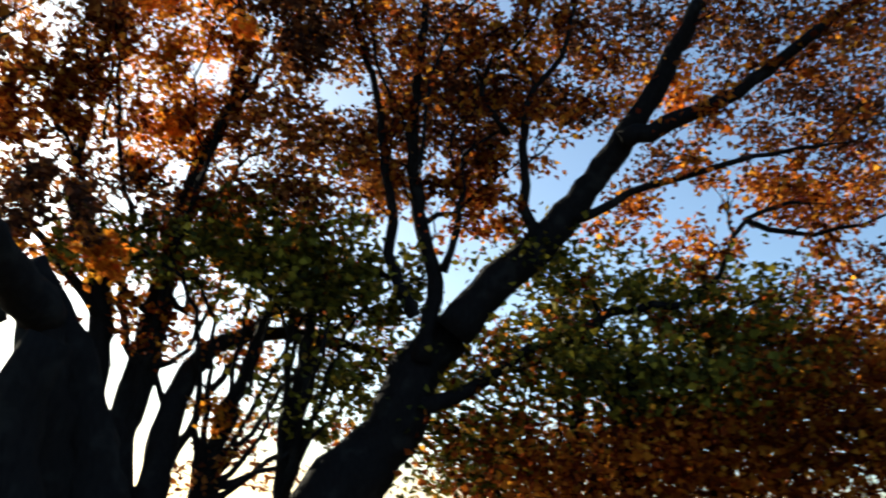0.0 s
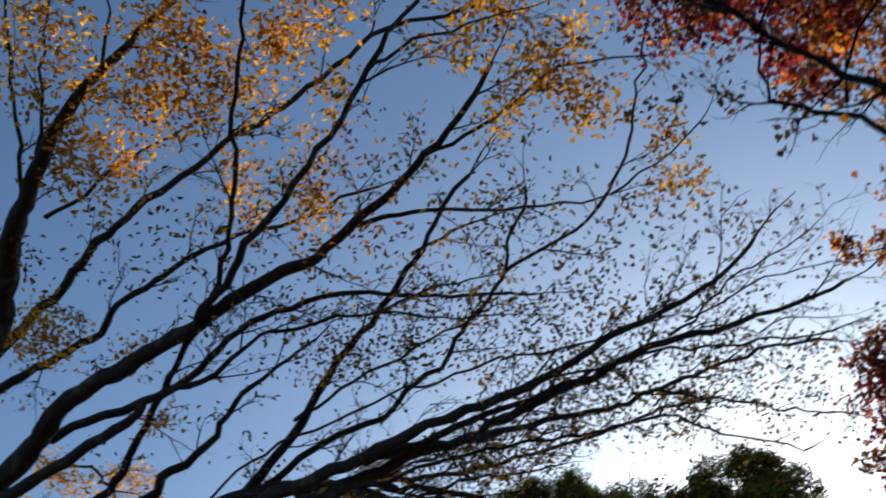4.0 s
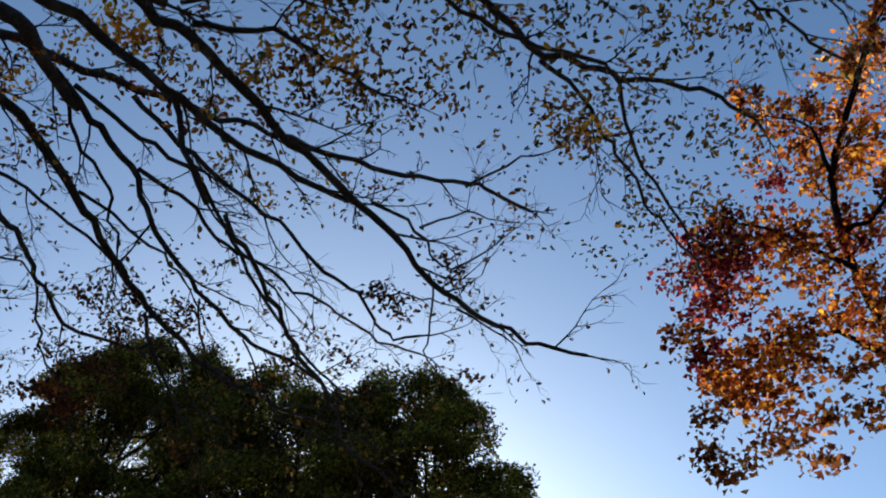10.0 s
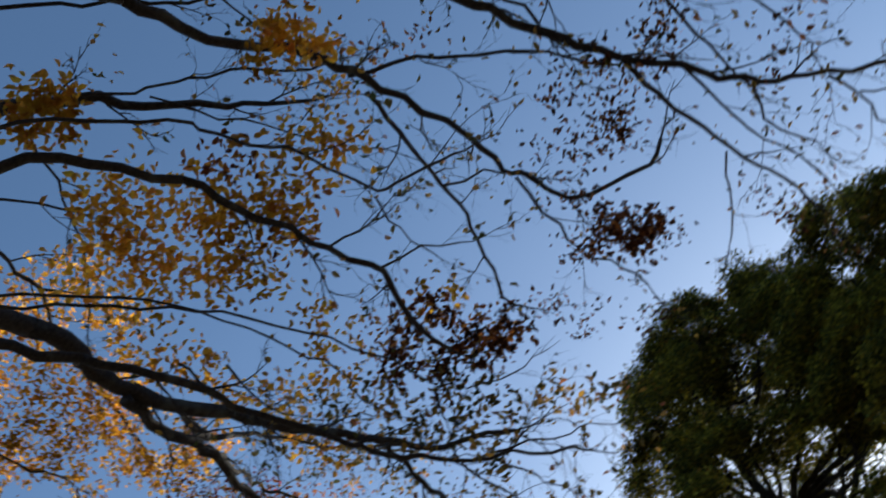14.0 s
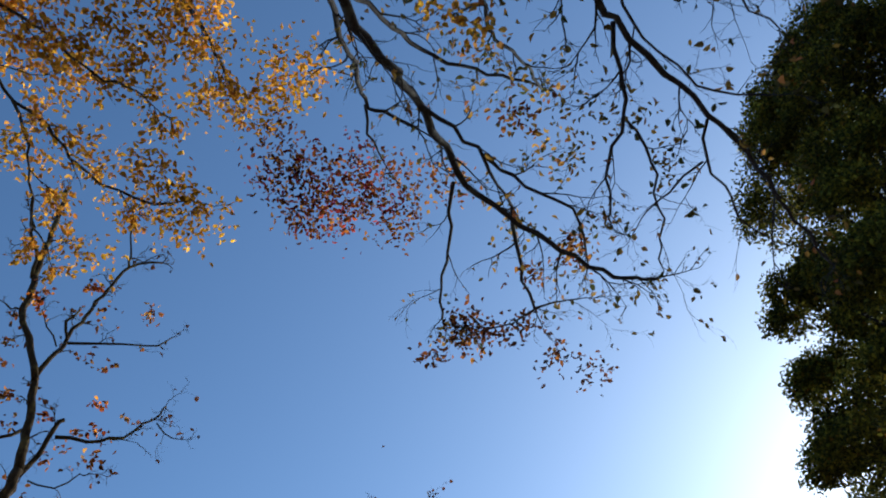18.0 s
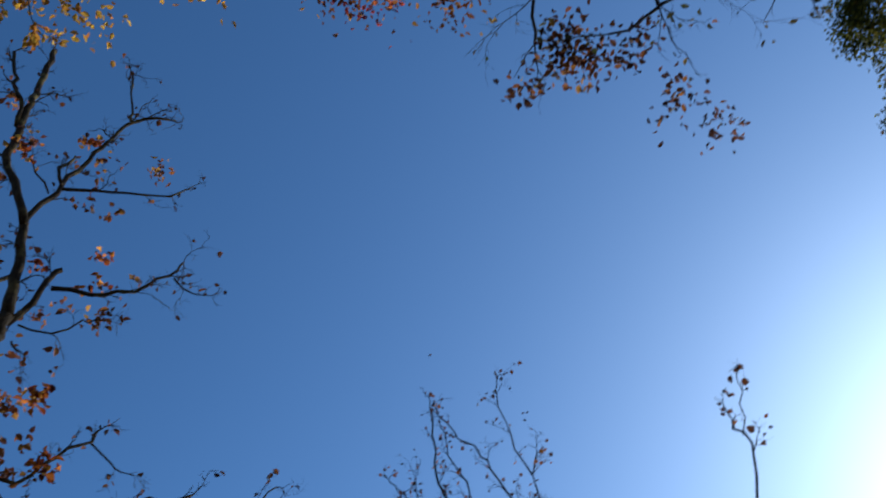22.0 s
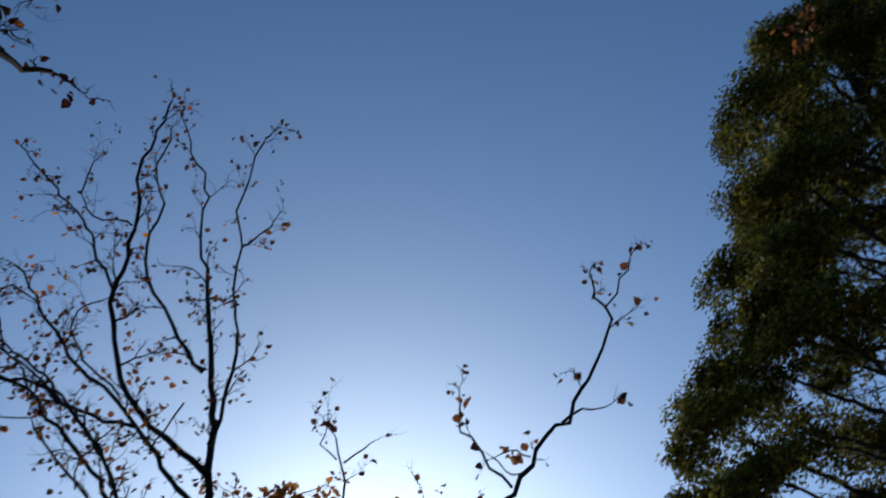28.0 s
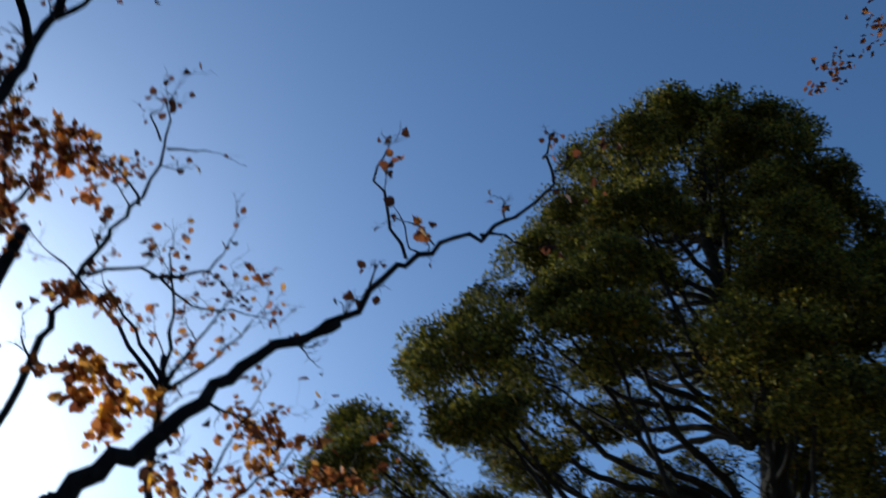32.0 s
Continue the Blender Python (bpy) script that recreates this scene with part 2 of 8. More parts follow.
def limb(tree, r0, r1, *pts, name="limb", bare=0.25):
    """A limb through pts that tapers from r0 to r1, with its twigs under it."""
    rng = tree.rng
    thick = r0 > 0.09
    line = smooth_line(pts, 0.16 if thick else 0.2)
    n = len(line)
    wob = 0.012 if thick else 0.02
    line = [q + Vector((rng.gauss(0, wob), rng.gauss(0, wob), rng.gauss(0, wob))) if 0 < k < n - 1 else q for k, q in enumerate(line)]
    radii = [(r0 + (r1 - r0) * (k / (n - 1)) ** 0.8) * rng.uniform(0.93, 1.08) for k in range(n)]
    verts, faces = [], []
    tube(verts, faces, line, radii, 12 if thick else 8 if r0 > 0.03 else 6, 0.06 if thick else 0.03, rng)
    ob = add_part("trunk" if not tree.lines and pts[0][2] < 0.1 else name, mesh_of("limb", verts, faces, tree.material), tree.ob)
    tree.lines.append((line, radii))
    verts, faces = [], []
    run = 0.0
    for k in range(1, n):
        run += (line[k] - line[k - 1]).length
        if k / n < bare or radii[k] > 0.1 or run < tree.every * rng.uniform(0.6, 1.4):
            continue
        run = 0.0
        d = (line[k] - line[k - 1]).normalized()
        side = d.cross(Vector((rng.gauss(0, 1), rng.gauss(0, 1), rng.gauss(0, 1)))).normalized()
        le = tree.twig * rng.uniform(0.5, 1.2)
        grow_twig(tree, verts, faces, line[k], d * 0.8 + side * rng.uniform(0.5, 0.9), le, min(radii[k] * 0.5, 0.014), 0)
    if r1 < 0.035:
        grow_twig(tree, verts, faces, line[-1], line[-1] - line[-2], tree.twig * 0.8, min(r1 * 0.9, 0.012), 0)
    if faces:
        tw = new("twig_spray", mesh_of("twig_spray", verts, faces, tree.material))
        tw.parent = ob
        tagged(tw, kind="stuff")
    return ob


def sprays(tree, centre, radii, count, leaves=26, spread=0.28, flat=0.35):
    """Pads of leaves strewn through an ellipsoid, each pad on its own level."""
    nr = tree.nrng
    c, r = np.array(centre), np.array(radii)
    q = nr.normal(0, 1, (count, 3))
    q = q / np.linalg.norm(q, axis=1, keepdims=True) * nr.uniform(0.15, 1, (count, 1)) ** 0.45 * r + c
    o = nr.normal(0, 1, (count, leaves, 3)) * np.array([spread, spread, spread * flat])
    pts = (q[:, None, :] + o).reshape(-1, 3)
    tree.points.extend(map(tuple, pts))
    tree.ways.extend(map(tuple, nr.normal(0, 1, (len(pts), 3)) * np.array([1, 1, 0.4])))


def along_limbs(tree, count, leaves, off, spread=0.22, flat=0.4, low=0.3):
    """Pads of leaves beside the outer parts of the limbs."""
    pool = [p for line, radii in tree.lines for k, p in enumerate(line) if k > low * len(line) and radii[k] < 0.12]
    nr = tree.nrng
    for _ in range(count):
        p = pool[nr.integers(len(pool))]
        c = np.array(p) + nr.normal(0, off, 3)
        o = nr.normal(0, 1, (leaves, 3)) * np.array([spread, spread, spread * flat]) + c
        tree.points.extend(map(tuple, o))
        tree.ways.extend(map(tuple, nr.normal(0, 1, (leaves, 3)) * np.array([1, 1, 0.4])))


def lobes(tree, hearts, outward, sizes, leaves, flat=0.85, under=0.35, skin=0.72):
    """Rounded lobes, each a skin of leaves over its outer and upper side."""
    nr = tree.nrng
    o = nr.normal(0, 1, (len(hearts), leaves, 3)) + outward[:, None, :] * 0.5
    o /= np.linalg.norm(o, axis=2, keepdims=True)
    o[:, :, 2] = np.where(o[:, :, 2] < -0.2, o[:, :, 2] * under, o[:, :, 2])
    pts = hearts[:, None, :] + o * sizes[:, None, None] * nr.uniform(skin, 1.03, (len(hearts), leaves, 1)) * np.array([1, 1, flat])
    tree.points.extend(map(tuple, pts.reshape(-1, 3)))
    tree.ways.extend(map(tuple, (o * 0.6 + nr.normal(0, 0.8, o.shape)).reshape(-1, 3)))


def leaf_out(tree, material=None, label=""):
    """Turns all the places noted so far into one part of leaves."""
    if not tree.points:
        return
    v = blades(tree.points, tree.ways, tree.size, tree.width, tree.nrng, fine=tree.fine)
    ob = add_part("leaves", blades_of("leaves", v, material or tree.leaf), tree.ob, label, "stuff")
    tree.points, tree.ways = [], []
    return ob


# the ground: one sheet with a trodden way
m, n, l, b = node_material("litter")
co = n.new("ShaderNodeTexCoord")
g1 = n.new("ShaderNodeTexNoise")
g1.inputs["Scale"].default_value, g1.inputs["Detail"].default_value = 14, 8
g2 = n.new("ShaderNodeTexNoise")
g2.inputs["Scale"].default_value, g2.inputs["Detail"].default_value = 0.35, 4
l.new(co.outputs["Object"], g1.inputs["Vector"])
l.new(co.outputs["Object"], g2.inputs["Vector"])
r1 = ramp(n, [(0.3, (0.06, 0.045, 0.03)), (0.55, (0.16, 0.1, 0.05)), (0.75, (0.28, 0.15, 0.05))])
r2 = ramp(n, [(0.35, (0.05, 0.06, 0.025)), (0.7, (0.2, 0.15, 0.09))])
l.new(g1.outputs["Fac"], r1.inputs[0])
l.new(g2.outputs["Fac"], r2.inputs[0])
mx = n.new("ShaderNodeMix")
mx.data_type = "RGBA"
mx.inputs["Factor"].default_value = 0.45
l.new(r1.outputs[0], mx.inputs["A"])
l.new(r2.outputs[0], mx.inputs["B"])
l.new(mx.outputs["Result"], b.inputs["Base Color"])
b.inputs["Roughness"].default_value = 0.95
litter = m
bm = bmesh.new()
bmesh.ops.create_grid(bm, x_segments=90, y_segments=90, size=1)
for v in bm.verts:
    x, y = v.co.x, v.co.y
    v.co.x, v.co.y = 900 * x * abs(x) ** 1.5 - 10, 900 * y * abs(y) ** 1.5 + 8
    v.co.z = 0.06 * noise.noise((v.co.x * 0.3, v.co.y * 0.3, 0))
me = bpy.data.meshes.new("ground")
bm.to_mesh(me)
bm.free()
me.materials.append(litter)
me.shade_smooth()
tagged(new("ground", me), "park ground covered with brown fallen leaves", "ground", kind="structure")

# zelkovas
zelkova_one = Tree("zelkova_tree", "bare-limbed zelkova tree with a few yellowing leaves", (-9.0, 1.2, 0), bark_zelkova, 11, twig=0.75, every=0.7, wander=0.2, leaf=leaf_zelkova, per_twig=2, chance=0.4, size=0.08, width=0.5)
# limbs of zelkova_one
limb(zelkova_one, 0.36, 0.27, (-9, 1.2, -0.1), (-8.92, 1.28, 2.8), (-8.8, 1.4, 5.6))
limb(zelkova_one, 0.24, 0.146, (-8.8, 1.4, 5.6), (-8.64, 1.67, 6.6), (-8.12, 2.16, 7.5), (-7.32, 2.34, 7.9), bare=0.97)
limb(zelkova_one, 0.146, 0.0263, (-7.32, 2.34, 7.9), (-6.61, 2.37, 8), (-5.87, 2.29, 8.1), (-4.53, 2.67, 8.3), (-4.04, 2.86, 8.4), (-3.74, 2.94, 8.5), (-2.99, 3.24, 8.7), (-2.64, 3.45, 8.8), (-2.1, 3.5, 8.9), (-1.57, 3.54, 8.94), (-1, 3.52, 8.98), (-0.01, 3.4, 9.06), (0.37, 3.26, 9.1), bare=0.12)
limb(zelkova_one, 0.0325, 0.0132, (-2.17, 3.48, 8.9), (-1.76, 3.71, 8.9), (-1.34, 4.03, 8.9), (-1.03, 4.37, 8.9), (-0.59, 4.86, 8.9), (0.08, 5.42, 8.9), bare=0.12)
limb(zelkova_one, 0.028, 0.0117, (-0.95, 3.48, 9), (-0.42, 3.64, 9), (0.15, 3.74, 9), (0.54, 3.76, 9), (0.83, 3.79, 9), (1.13, 3.98, 9), (1.48, 4.31, 9), bare=0.12)
limb(zelkova_one, 0.0584, 0.0215, (-3.96, 2.8, 8.4), (-3.27, 2.65, 8.35), (-2.63, 2.51, 8.3), (-1.87, 2.35, 8.25), (-1.2, 2.23, 8.2), (-0.75, 2.13, 8.18), (-0.17, 1.95, 8.15), (0.21, 1.86, 8.12), (0.61, 1.82, 8.1), bare=0.12)
limb(zelkova_one, 0.0201, 0.00978, (-0.17, 1.95, 8.1), (-0.01, 2, 8.1), (0.33, 2.09, 8.1), (0.62, 2.22, 8.1), (1.07, 2.47, 8.1), bare=0.12)
limb(zelkova_one, 0.116, 0.0609, (-8.8, 1.4, 5.6), (-8.73, 2.12, 6.81), (-8.3, 3.34, 7.81), (-7.38, 3.7, 8.2), bare=0.97)
limb(zelkova_one, 0.0609, 0.018, (-7.38, 3.7, 8.2), (-6.47, 3.55, 8.25), (-5.81, 3.36, 8.3), (-5.18, 3.18, 8.35), (-4.39, 2.95, 8.4), (-3.82, 2.84, 8.45), (-3.43, 2.68, 8.5), (-3, 2.47, 8.55), (-2.61, 2.26, 8.6), (-2.15, 1.94, 8.65), (-1.64, 1.54, 8.7), (-1.13, 1.21, 8.75), (-0.66, 0.92, 8.8), bare=0.12)
limb(zelkova_one, 0.0632, 0.0185, (-6.66, 2.57, 8.2), (-6.18, 2.73, 8.29), (-5.82, 3.03, 8.37), (-5.26, 3.37, 8.54), (-4.92, 3.45, 8.64), (-4.56, 3.52, 8.74), (-4.24, 3.52, 8.85), (-3.91, 3.7, 8.96), (-3.5, 3.99, 9.06), (-3.14, 4.24, 9.1), (-2.51, 5.02, 9.1), (-2.09, 5.54, 9.1), (-1.52, 6.24, 9.1), bare=0.12)
limb(zelkova_one, 0.13, 0.0684, (-8.8, 1.4, 5.6), (-8.78, 1.49, 7.16), (-8.43, 1.73, 8.71), (-7.5, 2.05, 9.3), bare=0.97)
limb(zelkova_one, 0.0684, 0.0169, (-7.5, 2.05, 9.3), (-6.9, 2.2, 9.32), (-6.37, 2.37, 9.34), (-5.8, 2.51, 9.36), (-5.2, 2.38, 9.37), (-4.79, 2.52, 9.39), (-4.27, 2.57, 9.41), (-3.79, 2.73, 9.43), (-3.28, 2.94, 9.44), (-2.77, 3.3, 9.46), (-2.2, 3.44, 9.48), (-1.78, 3.7, 9.5), bare=0.12)
limb(zelkova_one, 0.24, 0.156, (-8.8, 1.4, 5.6), (-8.36, 1.51, 7.12), (-7.23, 1.58, 8.46), (-5.9, 1.3, 9), bare=0.97)
limb(zelkova_one, 0.156, 0.0278, (-5.9, 1.3, 9), (-4.84, 0.86, 9.07), (-4.13, 0.66, 9.14), (-3.38, 0.48, 9.21), (-2.72, 0.46, 9.29), (-2.37, 0.49, 9.36), (-1.92, 0.52, 9.43), (-1.4, 0.61, 9.5), bare=0.12)
limb(zelkova_one, 0.0293, 0.0126, (-4.56, 1.03, 9.4), (-4.01, 1.19, 9.47), (-3.15, 1.35, 9.53), (-2.62, 1.57, 9.6), bare=0.12)
limb(zelkova_one, 0.142, 0.0746, (-8.8, 1.4, 5.6), (-8.69, 1.48, 7.23), (-8.12, 1.63, 8.83), (-7.02, 1.75, 9.5), bare=0.97)
limb(zelkova_one, 0.0746, 0.0213, (-7.02, 1.75, 9.5), (-6.27, 1.79, 9.58), (-5.55, 1.83, 9.65), (-4.82, 1.77, 9.73), (-4.12, 1.86, 9.81), (-3.59, 1.97, 9.88), (-3, 2.1, 9.96), (-1.9, 2.33, 9.95), (-1.34, 2.37, 9.92), (-0.86, 2.45, 9.89), (-0.35, 2.48, 9.86), (0.08, 2.74, 9.83), (0.57, 3.11, 9.8), bare=0.12)
limb(zelkova_one, 0.032, 0.0138, (-4.53, 0.74, 9.4), (-3.41, 0.06, 9.47), (-2.9, -0.29, 9.53), (-2.53, -0.56, 9.6), bare=0.12)
limb(zelkova_one, 0.0278, 0.0138, (-3.92, 0.61, 9.4), (-3.08, 0.15, 9.5), (-2.26, -0.26, 9.6), bare=0.12)
limb(zelkova_one, 0.0233, 0.0112, (-2.5, 0.48, 9.5), (-2.12, 0.3, 9.55), (-1.89, 0.15, 9.6), bare=0.12)
limb(zelkova_one, 0.0391, 0.0146, (-8.8, 1.4, 5.6), (-7.87, 1.96, 6.74), (-5.85, 3.31, 6.97), (-4.12, 4.69, 7), (-3.74, 5.22, 7.04), (-3.25, 5.49, 7.07), (-2.7, 5.78, 7.11), (-2.21, 6.15, 7.14), (-1.88, 6.6, 7.18), (-1.45, 6.95, 7.21), (-1.08, 7.13, 7.23), (-0.83, 7.5, 7.24), (-0.67, 8.3, 7.26), (-0.42, 8.87, 7.28), (-0.06, 9.6, 7.3), bare=0.49)
limb(zelkova_one, 0.138, 0.0726, (-8.8, 1.4, 5.6), (-8.51, 2.1, 6.69), (-7.66, 3.35, 7.43), (-6.5, 3.92, 7.8), bare=0.97)
limb(zelkova_one, 0.0726, 0.0165, (-6.5, 3.92, 7.8), (-5.95, 3.84, 7.87), (-5.76, 3.96, 7.93), (-5.16, 3.94, 8), (-4.41, 3.79, 8.07), (-3.82, 3.84, 8.13), (-3.21, 3.93, 8.2), bare=0.12)
limb(zelkova_one, 0.141, 0.0741, (-8.8, 1.4, 5.6), (-8.39, 2.38, 6.75), (-7.25, 4.13, 7.34), (-5.8, 4.86, 7.8), bare=0.97)
limb(zelkova_one, 0.0741, 0.0262, (-5.8, 4.86, 7.8), (-5.2, 4.84, 7.98), (-4.75, 4.85, 8.16), (-4.13, 4.71, 8.34), (-3.64, 4.66, 8.54), (-3.24, 4.69, 8.75), (-2.87, 4.76, 8.96), (-2.32, 4.64, 9.11), (-1.76, 4.49, 9.14), (-1.27, 4.29, 9.17), (-0.82, 4.21, 9.2), bare=0.12)
limb(zelkova_one, 0.0256, 0.0144, (-3, 4.9, 9.1), (-2.34, 5.07, 9.1), (-1.91, 5.35, 9.1), bare=0.12)
limb(zelkova_one, 0.0277, 0.0135, (-2.07, 4.49, 9.1), (-1.5, 4.61, 9.1), (-1.15, 4.74, 9.1), bare=0.12)
limb(zelkova_one, 0.0513, 0.0198, (-5.43, 4.94, 7.8), (-4.72, 5.11, 7.99), (-4.24, 5.37, 8.18), (-3.98, 5.74, 8.37), (-3.52, 5.74, 8.56), (-3.04, 5.93, 8.72), (-2.43, 5.75, 8.88), (-2.14, 5.8, 9.04), (-1.6, 5.66, 9.1), (-1.17, 5.28, 9.1), (-0.7, 5, 9.1), (-0.46, 4.77, 9.1), bare=0.12)
limb(zelkova_one, 0.0288, 0.0114, (-1.62, 5.63, 9.1), (-1.18, 5.6, 9.03), (-0.7, 5.65, 8.96), (-0.22, 5.58, 8.89), (0.21, 5.45, 8.86), (0.79, 5, 8.87), (1.19, 4.6, 8.89), (1.68, 4.08, 8.9), bare=0.12)
limb(zelkova_one, 0.0163, 0.0092, (0.21, 5.44, 8.85), (0.61, 5.45, 8.83), (1.1, 5.41, 8.82), (1.5, 5.35, 8.8), bare=0.12)
limb(zelkova_one, 0.0293, 0.014, (-4.66, 4.78, 8.3), (-3.9, 4.89, 8.38), (-3.29, 5.11, 8.45), (-2.61, 5.25, 8.52), (-2.02, 5.47, 8.6), bare=0.12)
limb(zelkova_one, 0.113, 0.0594, (-8.8, 1.4, 5.6), (-8.06, 1.6, 6.57), (-6.46, 2.13, 7.08), (-5.08, 2.75, 7.6), bare=0.97)
limb(zelkova_one, 0.0594, 0.0194, (-5.08, 2.75, 7.6), (-4.79, 2.79, 7.73), (-4.62, 3.01, 7.87), (-4.41, 3.21, 8), (-4.04, 3.32, 8.1), (-3.74, 3.39, 8.2), (-3.53, 3.5, 8.3), bare=0.12)
limb(zelkova_one, 0.0243, 0.0104, (-3.53, 3.5, 8.3), (-3.29, 3.73, 8.3), (-2.91, 3.94, 8.3), (-2.49, 4.28, 8.3), (-2.32, 4.56, 8.3), (-2.08, 4.96, 8.3), (-1.7, 5.34, 8.3), bare=0.12)
limb(zelkova_one, 0.0168, 0.00757, (-4.72, 3.06, 8), (-4.51, 3.28, 8.07), (-4.24, 3.53, 8.13), (-3.99, 3.81, 8.2), bare=0.12)
# that is zelkova_one
along_limbs(zelkova_one, 60, 7, 0.16, 0.09, 0.8, 0.4)
leaf_out(zelkova_one)
for c in ((-5.9, 1.7, 9.2), (-6.4, 1.7, 9.2), (-2.9, -0.1, 9.2), (-3.1, 0.4, 9.2), (-3.2, 0.9, 9.2), (-2.9, 1.1, 9.2), (-2.5, 2.2, 9.2), (-2.7, 2.6, 9.2), (-2.3, 2.8, 9.2), (-2.4, -0.2, 9.2), (-0.8, 1.4, 9.2), (-0.5, 1.6, 9.2), (-2.2, 0, 9.2), (-2.4, 0.9, 9.2), (-2.2, 1.3, 9.2), (-2.1, 1, 9.2), (-3.7, 0.9, 9.2), (-3.6, 1.3, 9.2), (-5.9, 2, 9.2), (-6.2, 1.9, 9.2), (-1.1, 1.7, 9.2), (-1.7, 1.7, 9.2), (-1.5, 1.1, 9.2), (-1.7, 0.6, 9.2), (-2.5, 0.4, 9.2), (-2.4, 3.1, 9.2), (-8.5, 3.5, 9.2), (-5.8, 3.1, 9.2)):
    sprays(zelkova_one, c, (0.31, 0.31, 0.22), 8, 17, 0.13, 0.7)
for c in ((1.1, 3.5, 8.9), (0.7, 3.8, 8.9), (0.8, 4.5, 8.9), (0.1, 3.7, 8.9), (0.3, 2.8, 8.9), (0.9, 4.1, 8.9), (0.7, 3.5, 8.9), (1.1, 5.2, 8.9), (0.9, 6, 8.9)):
    sprays(zelkova_one, c, (0.27, 0.27, 0.19), 8, 18, 0.11, 0.7)
for c in ((-1.8, 0.9, 9.2), (-1.4, 1, 9.2), (-1.5, 1.5, 9.2), (-0.9, 1.5, 9.2), (-1.1, 2.3, 9.2), (-0.4, 1.8, 9.2), (-1.8, 2.6, 9.2), (-2.2, 1.4, 9.2), (-1.5, 0.6, 9.2), (0.4, 1.7, 9.2), (0.8, 2.8, 9.2), (0.7, 2.5, 9.2), (1, 2.8, 9.2)):
    sprays(zelkova_one, c, (0.27, 0.27, 0.19), 7, 15, 0.11, 0.7)
leaf_out(zelkova_one, leaf_yellow, "golden yellow leaves")
for c in ((-5.9, 2.6, 9), (-2.8, 3.6, 9), (-1.9, 3.9, 9), (-1.2, 2.7, 9), (-1.7, 2.9, 9), (0.5, 2.9, 9), (0.4, 5.9, 9), (-4.8, 1.1, 9), (-1.9, 10.5, 9), (-2.3, 5.8, 9), (-2.4, 5.1, 9)):
    sprays(zelkova_one, c, (0.31, 0.31, 0.21), 4, 12, 0.13, 0.7)
leaf_out(zelkova_one, leaf_brown, "thin reddish brown leaves")
for c in ((-0.4, 5.1, 8.2), (0.1, 5.6, 8.2), (0.5, 5.3, 8.2), (-1, 5.7, 8.2), (1, 5.9, 8.2), (1.2, 6.8, 8.2), (-0.4, 7.4, 8.2), (0.3, 7.7, 8.2), (0.3, 9.1, 8.2), (-0.6, 9, 8.2), (0.1, 10, 8.2), (-1.6, 8.5, 8.2), (-2.5, 7.8, 8.2), (-3.1, 7, 8.2), (-4.5, 6.4, 8.2)):
    sprays(zelkova_one, c, (0.42, 0.42, 0.30), 5, 10, 0.18, 0.7)
for c in ((-3.7, 3.8, 8.8), (-3.2, 4.3, 8.8), (-3.3, 4.9, 8.8), (-3.1, 5.4, 8.8), (-2.4, 5.3, 8.8), (-2.7, 3.5, 8.8), (-3.1, 2.9, 8.8), (-3.2, 2.4, 8.8), (-3.1, 2, 8.8), (-3.7, 1.8, 8.8), (-4.5, 1.6, 8.8), (-2.2, 4.3, 8.8), (-1.4, 4.5, 8.8), (-0.7, 4.7, 8.8), (-1.7, 3.3, 8.8), (-0.9, 3.3, 8.8), (-0.6, 4.3, 8.8), (-0.2, 4.7, 8.8)):
    sprays(zelkova_one, c, (0.40, 0.40, 0.28), 5, 10, 0.17, 0.7)
leaf_out(zelkova_one, leaf_zelkova)
zelkova_two = Tree("zelkova_tree", "wide dark zelkova tree with thin brown leaves", (-8.4, 3.1, 0), bark_zelkova, 12, twig=0.75, every=0.55, wander=0.24, leaf=leaf_zelkova, per_twig=1, chance=0.4, size=0.07, width=0.55)
# limbs of zelkova_two
limb(zelkova_two, 0.3, 0.22, (-8.4, 3.1, -0.1), (-8.28, 3.26, 2.3), (-8.1, 3.5, 4.6))
limb(zelkova_two, 0.129, 0.0681, (-8.1, 3.5, 4.6), (-8.15, 3.82, 6.49), (-7.93, 4.69, 8.29), (-7.13, 5.76, 8.9), bare=0.97)
limb(zelkova_two, 0.0681, 0.0269, (-7.13, 5.76, 8.9), (-6.81, 6.06, 8.88), (-6.52, 6.37, 8.86), (-6.16, 6.65, 8.83), (-5.87, 6.94, 8.81), (-5.54, 7.2, 8.79), (-5.18, 7.48, 8.77), (-4.91, 7.65, 8.74), (-4.5, 7.92, 8.72), (-4.09, 8.28, 8.7), bare=0.12)
limb(zelkova_two, 0.0608, 0.0182, (-6.64, 6.35, 8.9), (-6.56, 6.75, 8.82), (-6.47, 7.1, 8.74), (-6.22, 7.76, 8.58), (-6.18, 8.11, 8.5), (-6.14, 8.54, 8.41), (-6.05, 9.46, 8.23), (-5.98, 9.84, 8.14), (-5.8, 10.36, 8.05), (-5.66, 10.97, 8.06), (-5.45, 11.43, 8.07), (-4.9, 12.31, 8.09), (-4.48, 12.73, 8.1), bare=0.12)
limb(zelkova_two, 0.0951, 0.0501, (-8.1, 3.5, 4.6), (-7.79, 3.82, 6.06), (-7.28, 4.74, 7.38), (-7.17, 5.98, 8.1), bare=0.97)
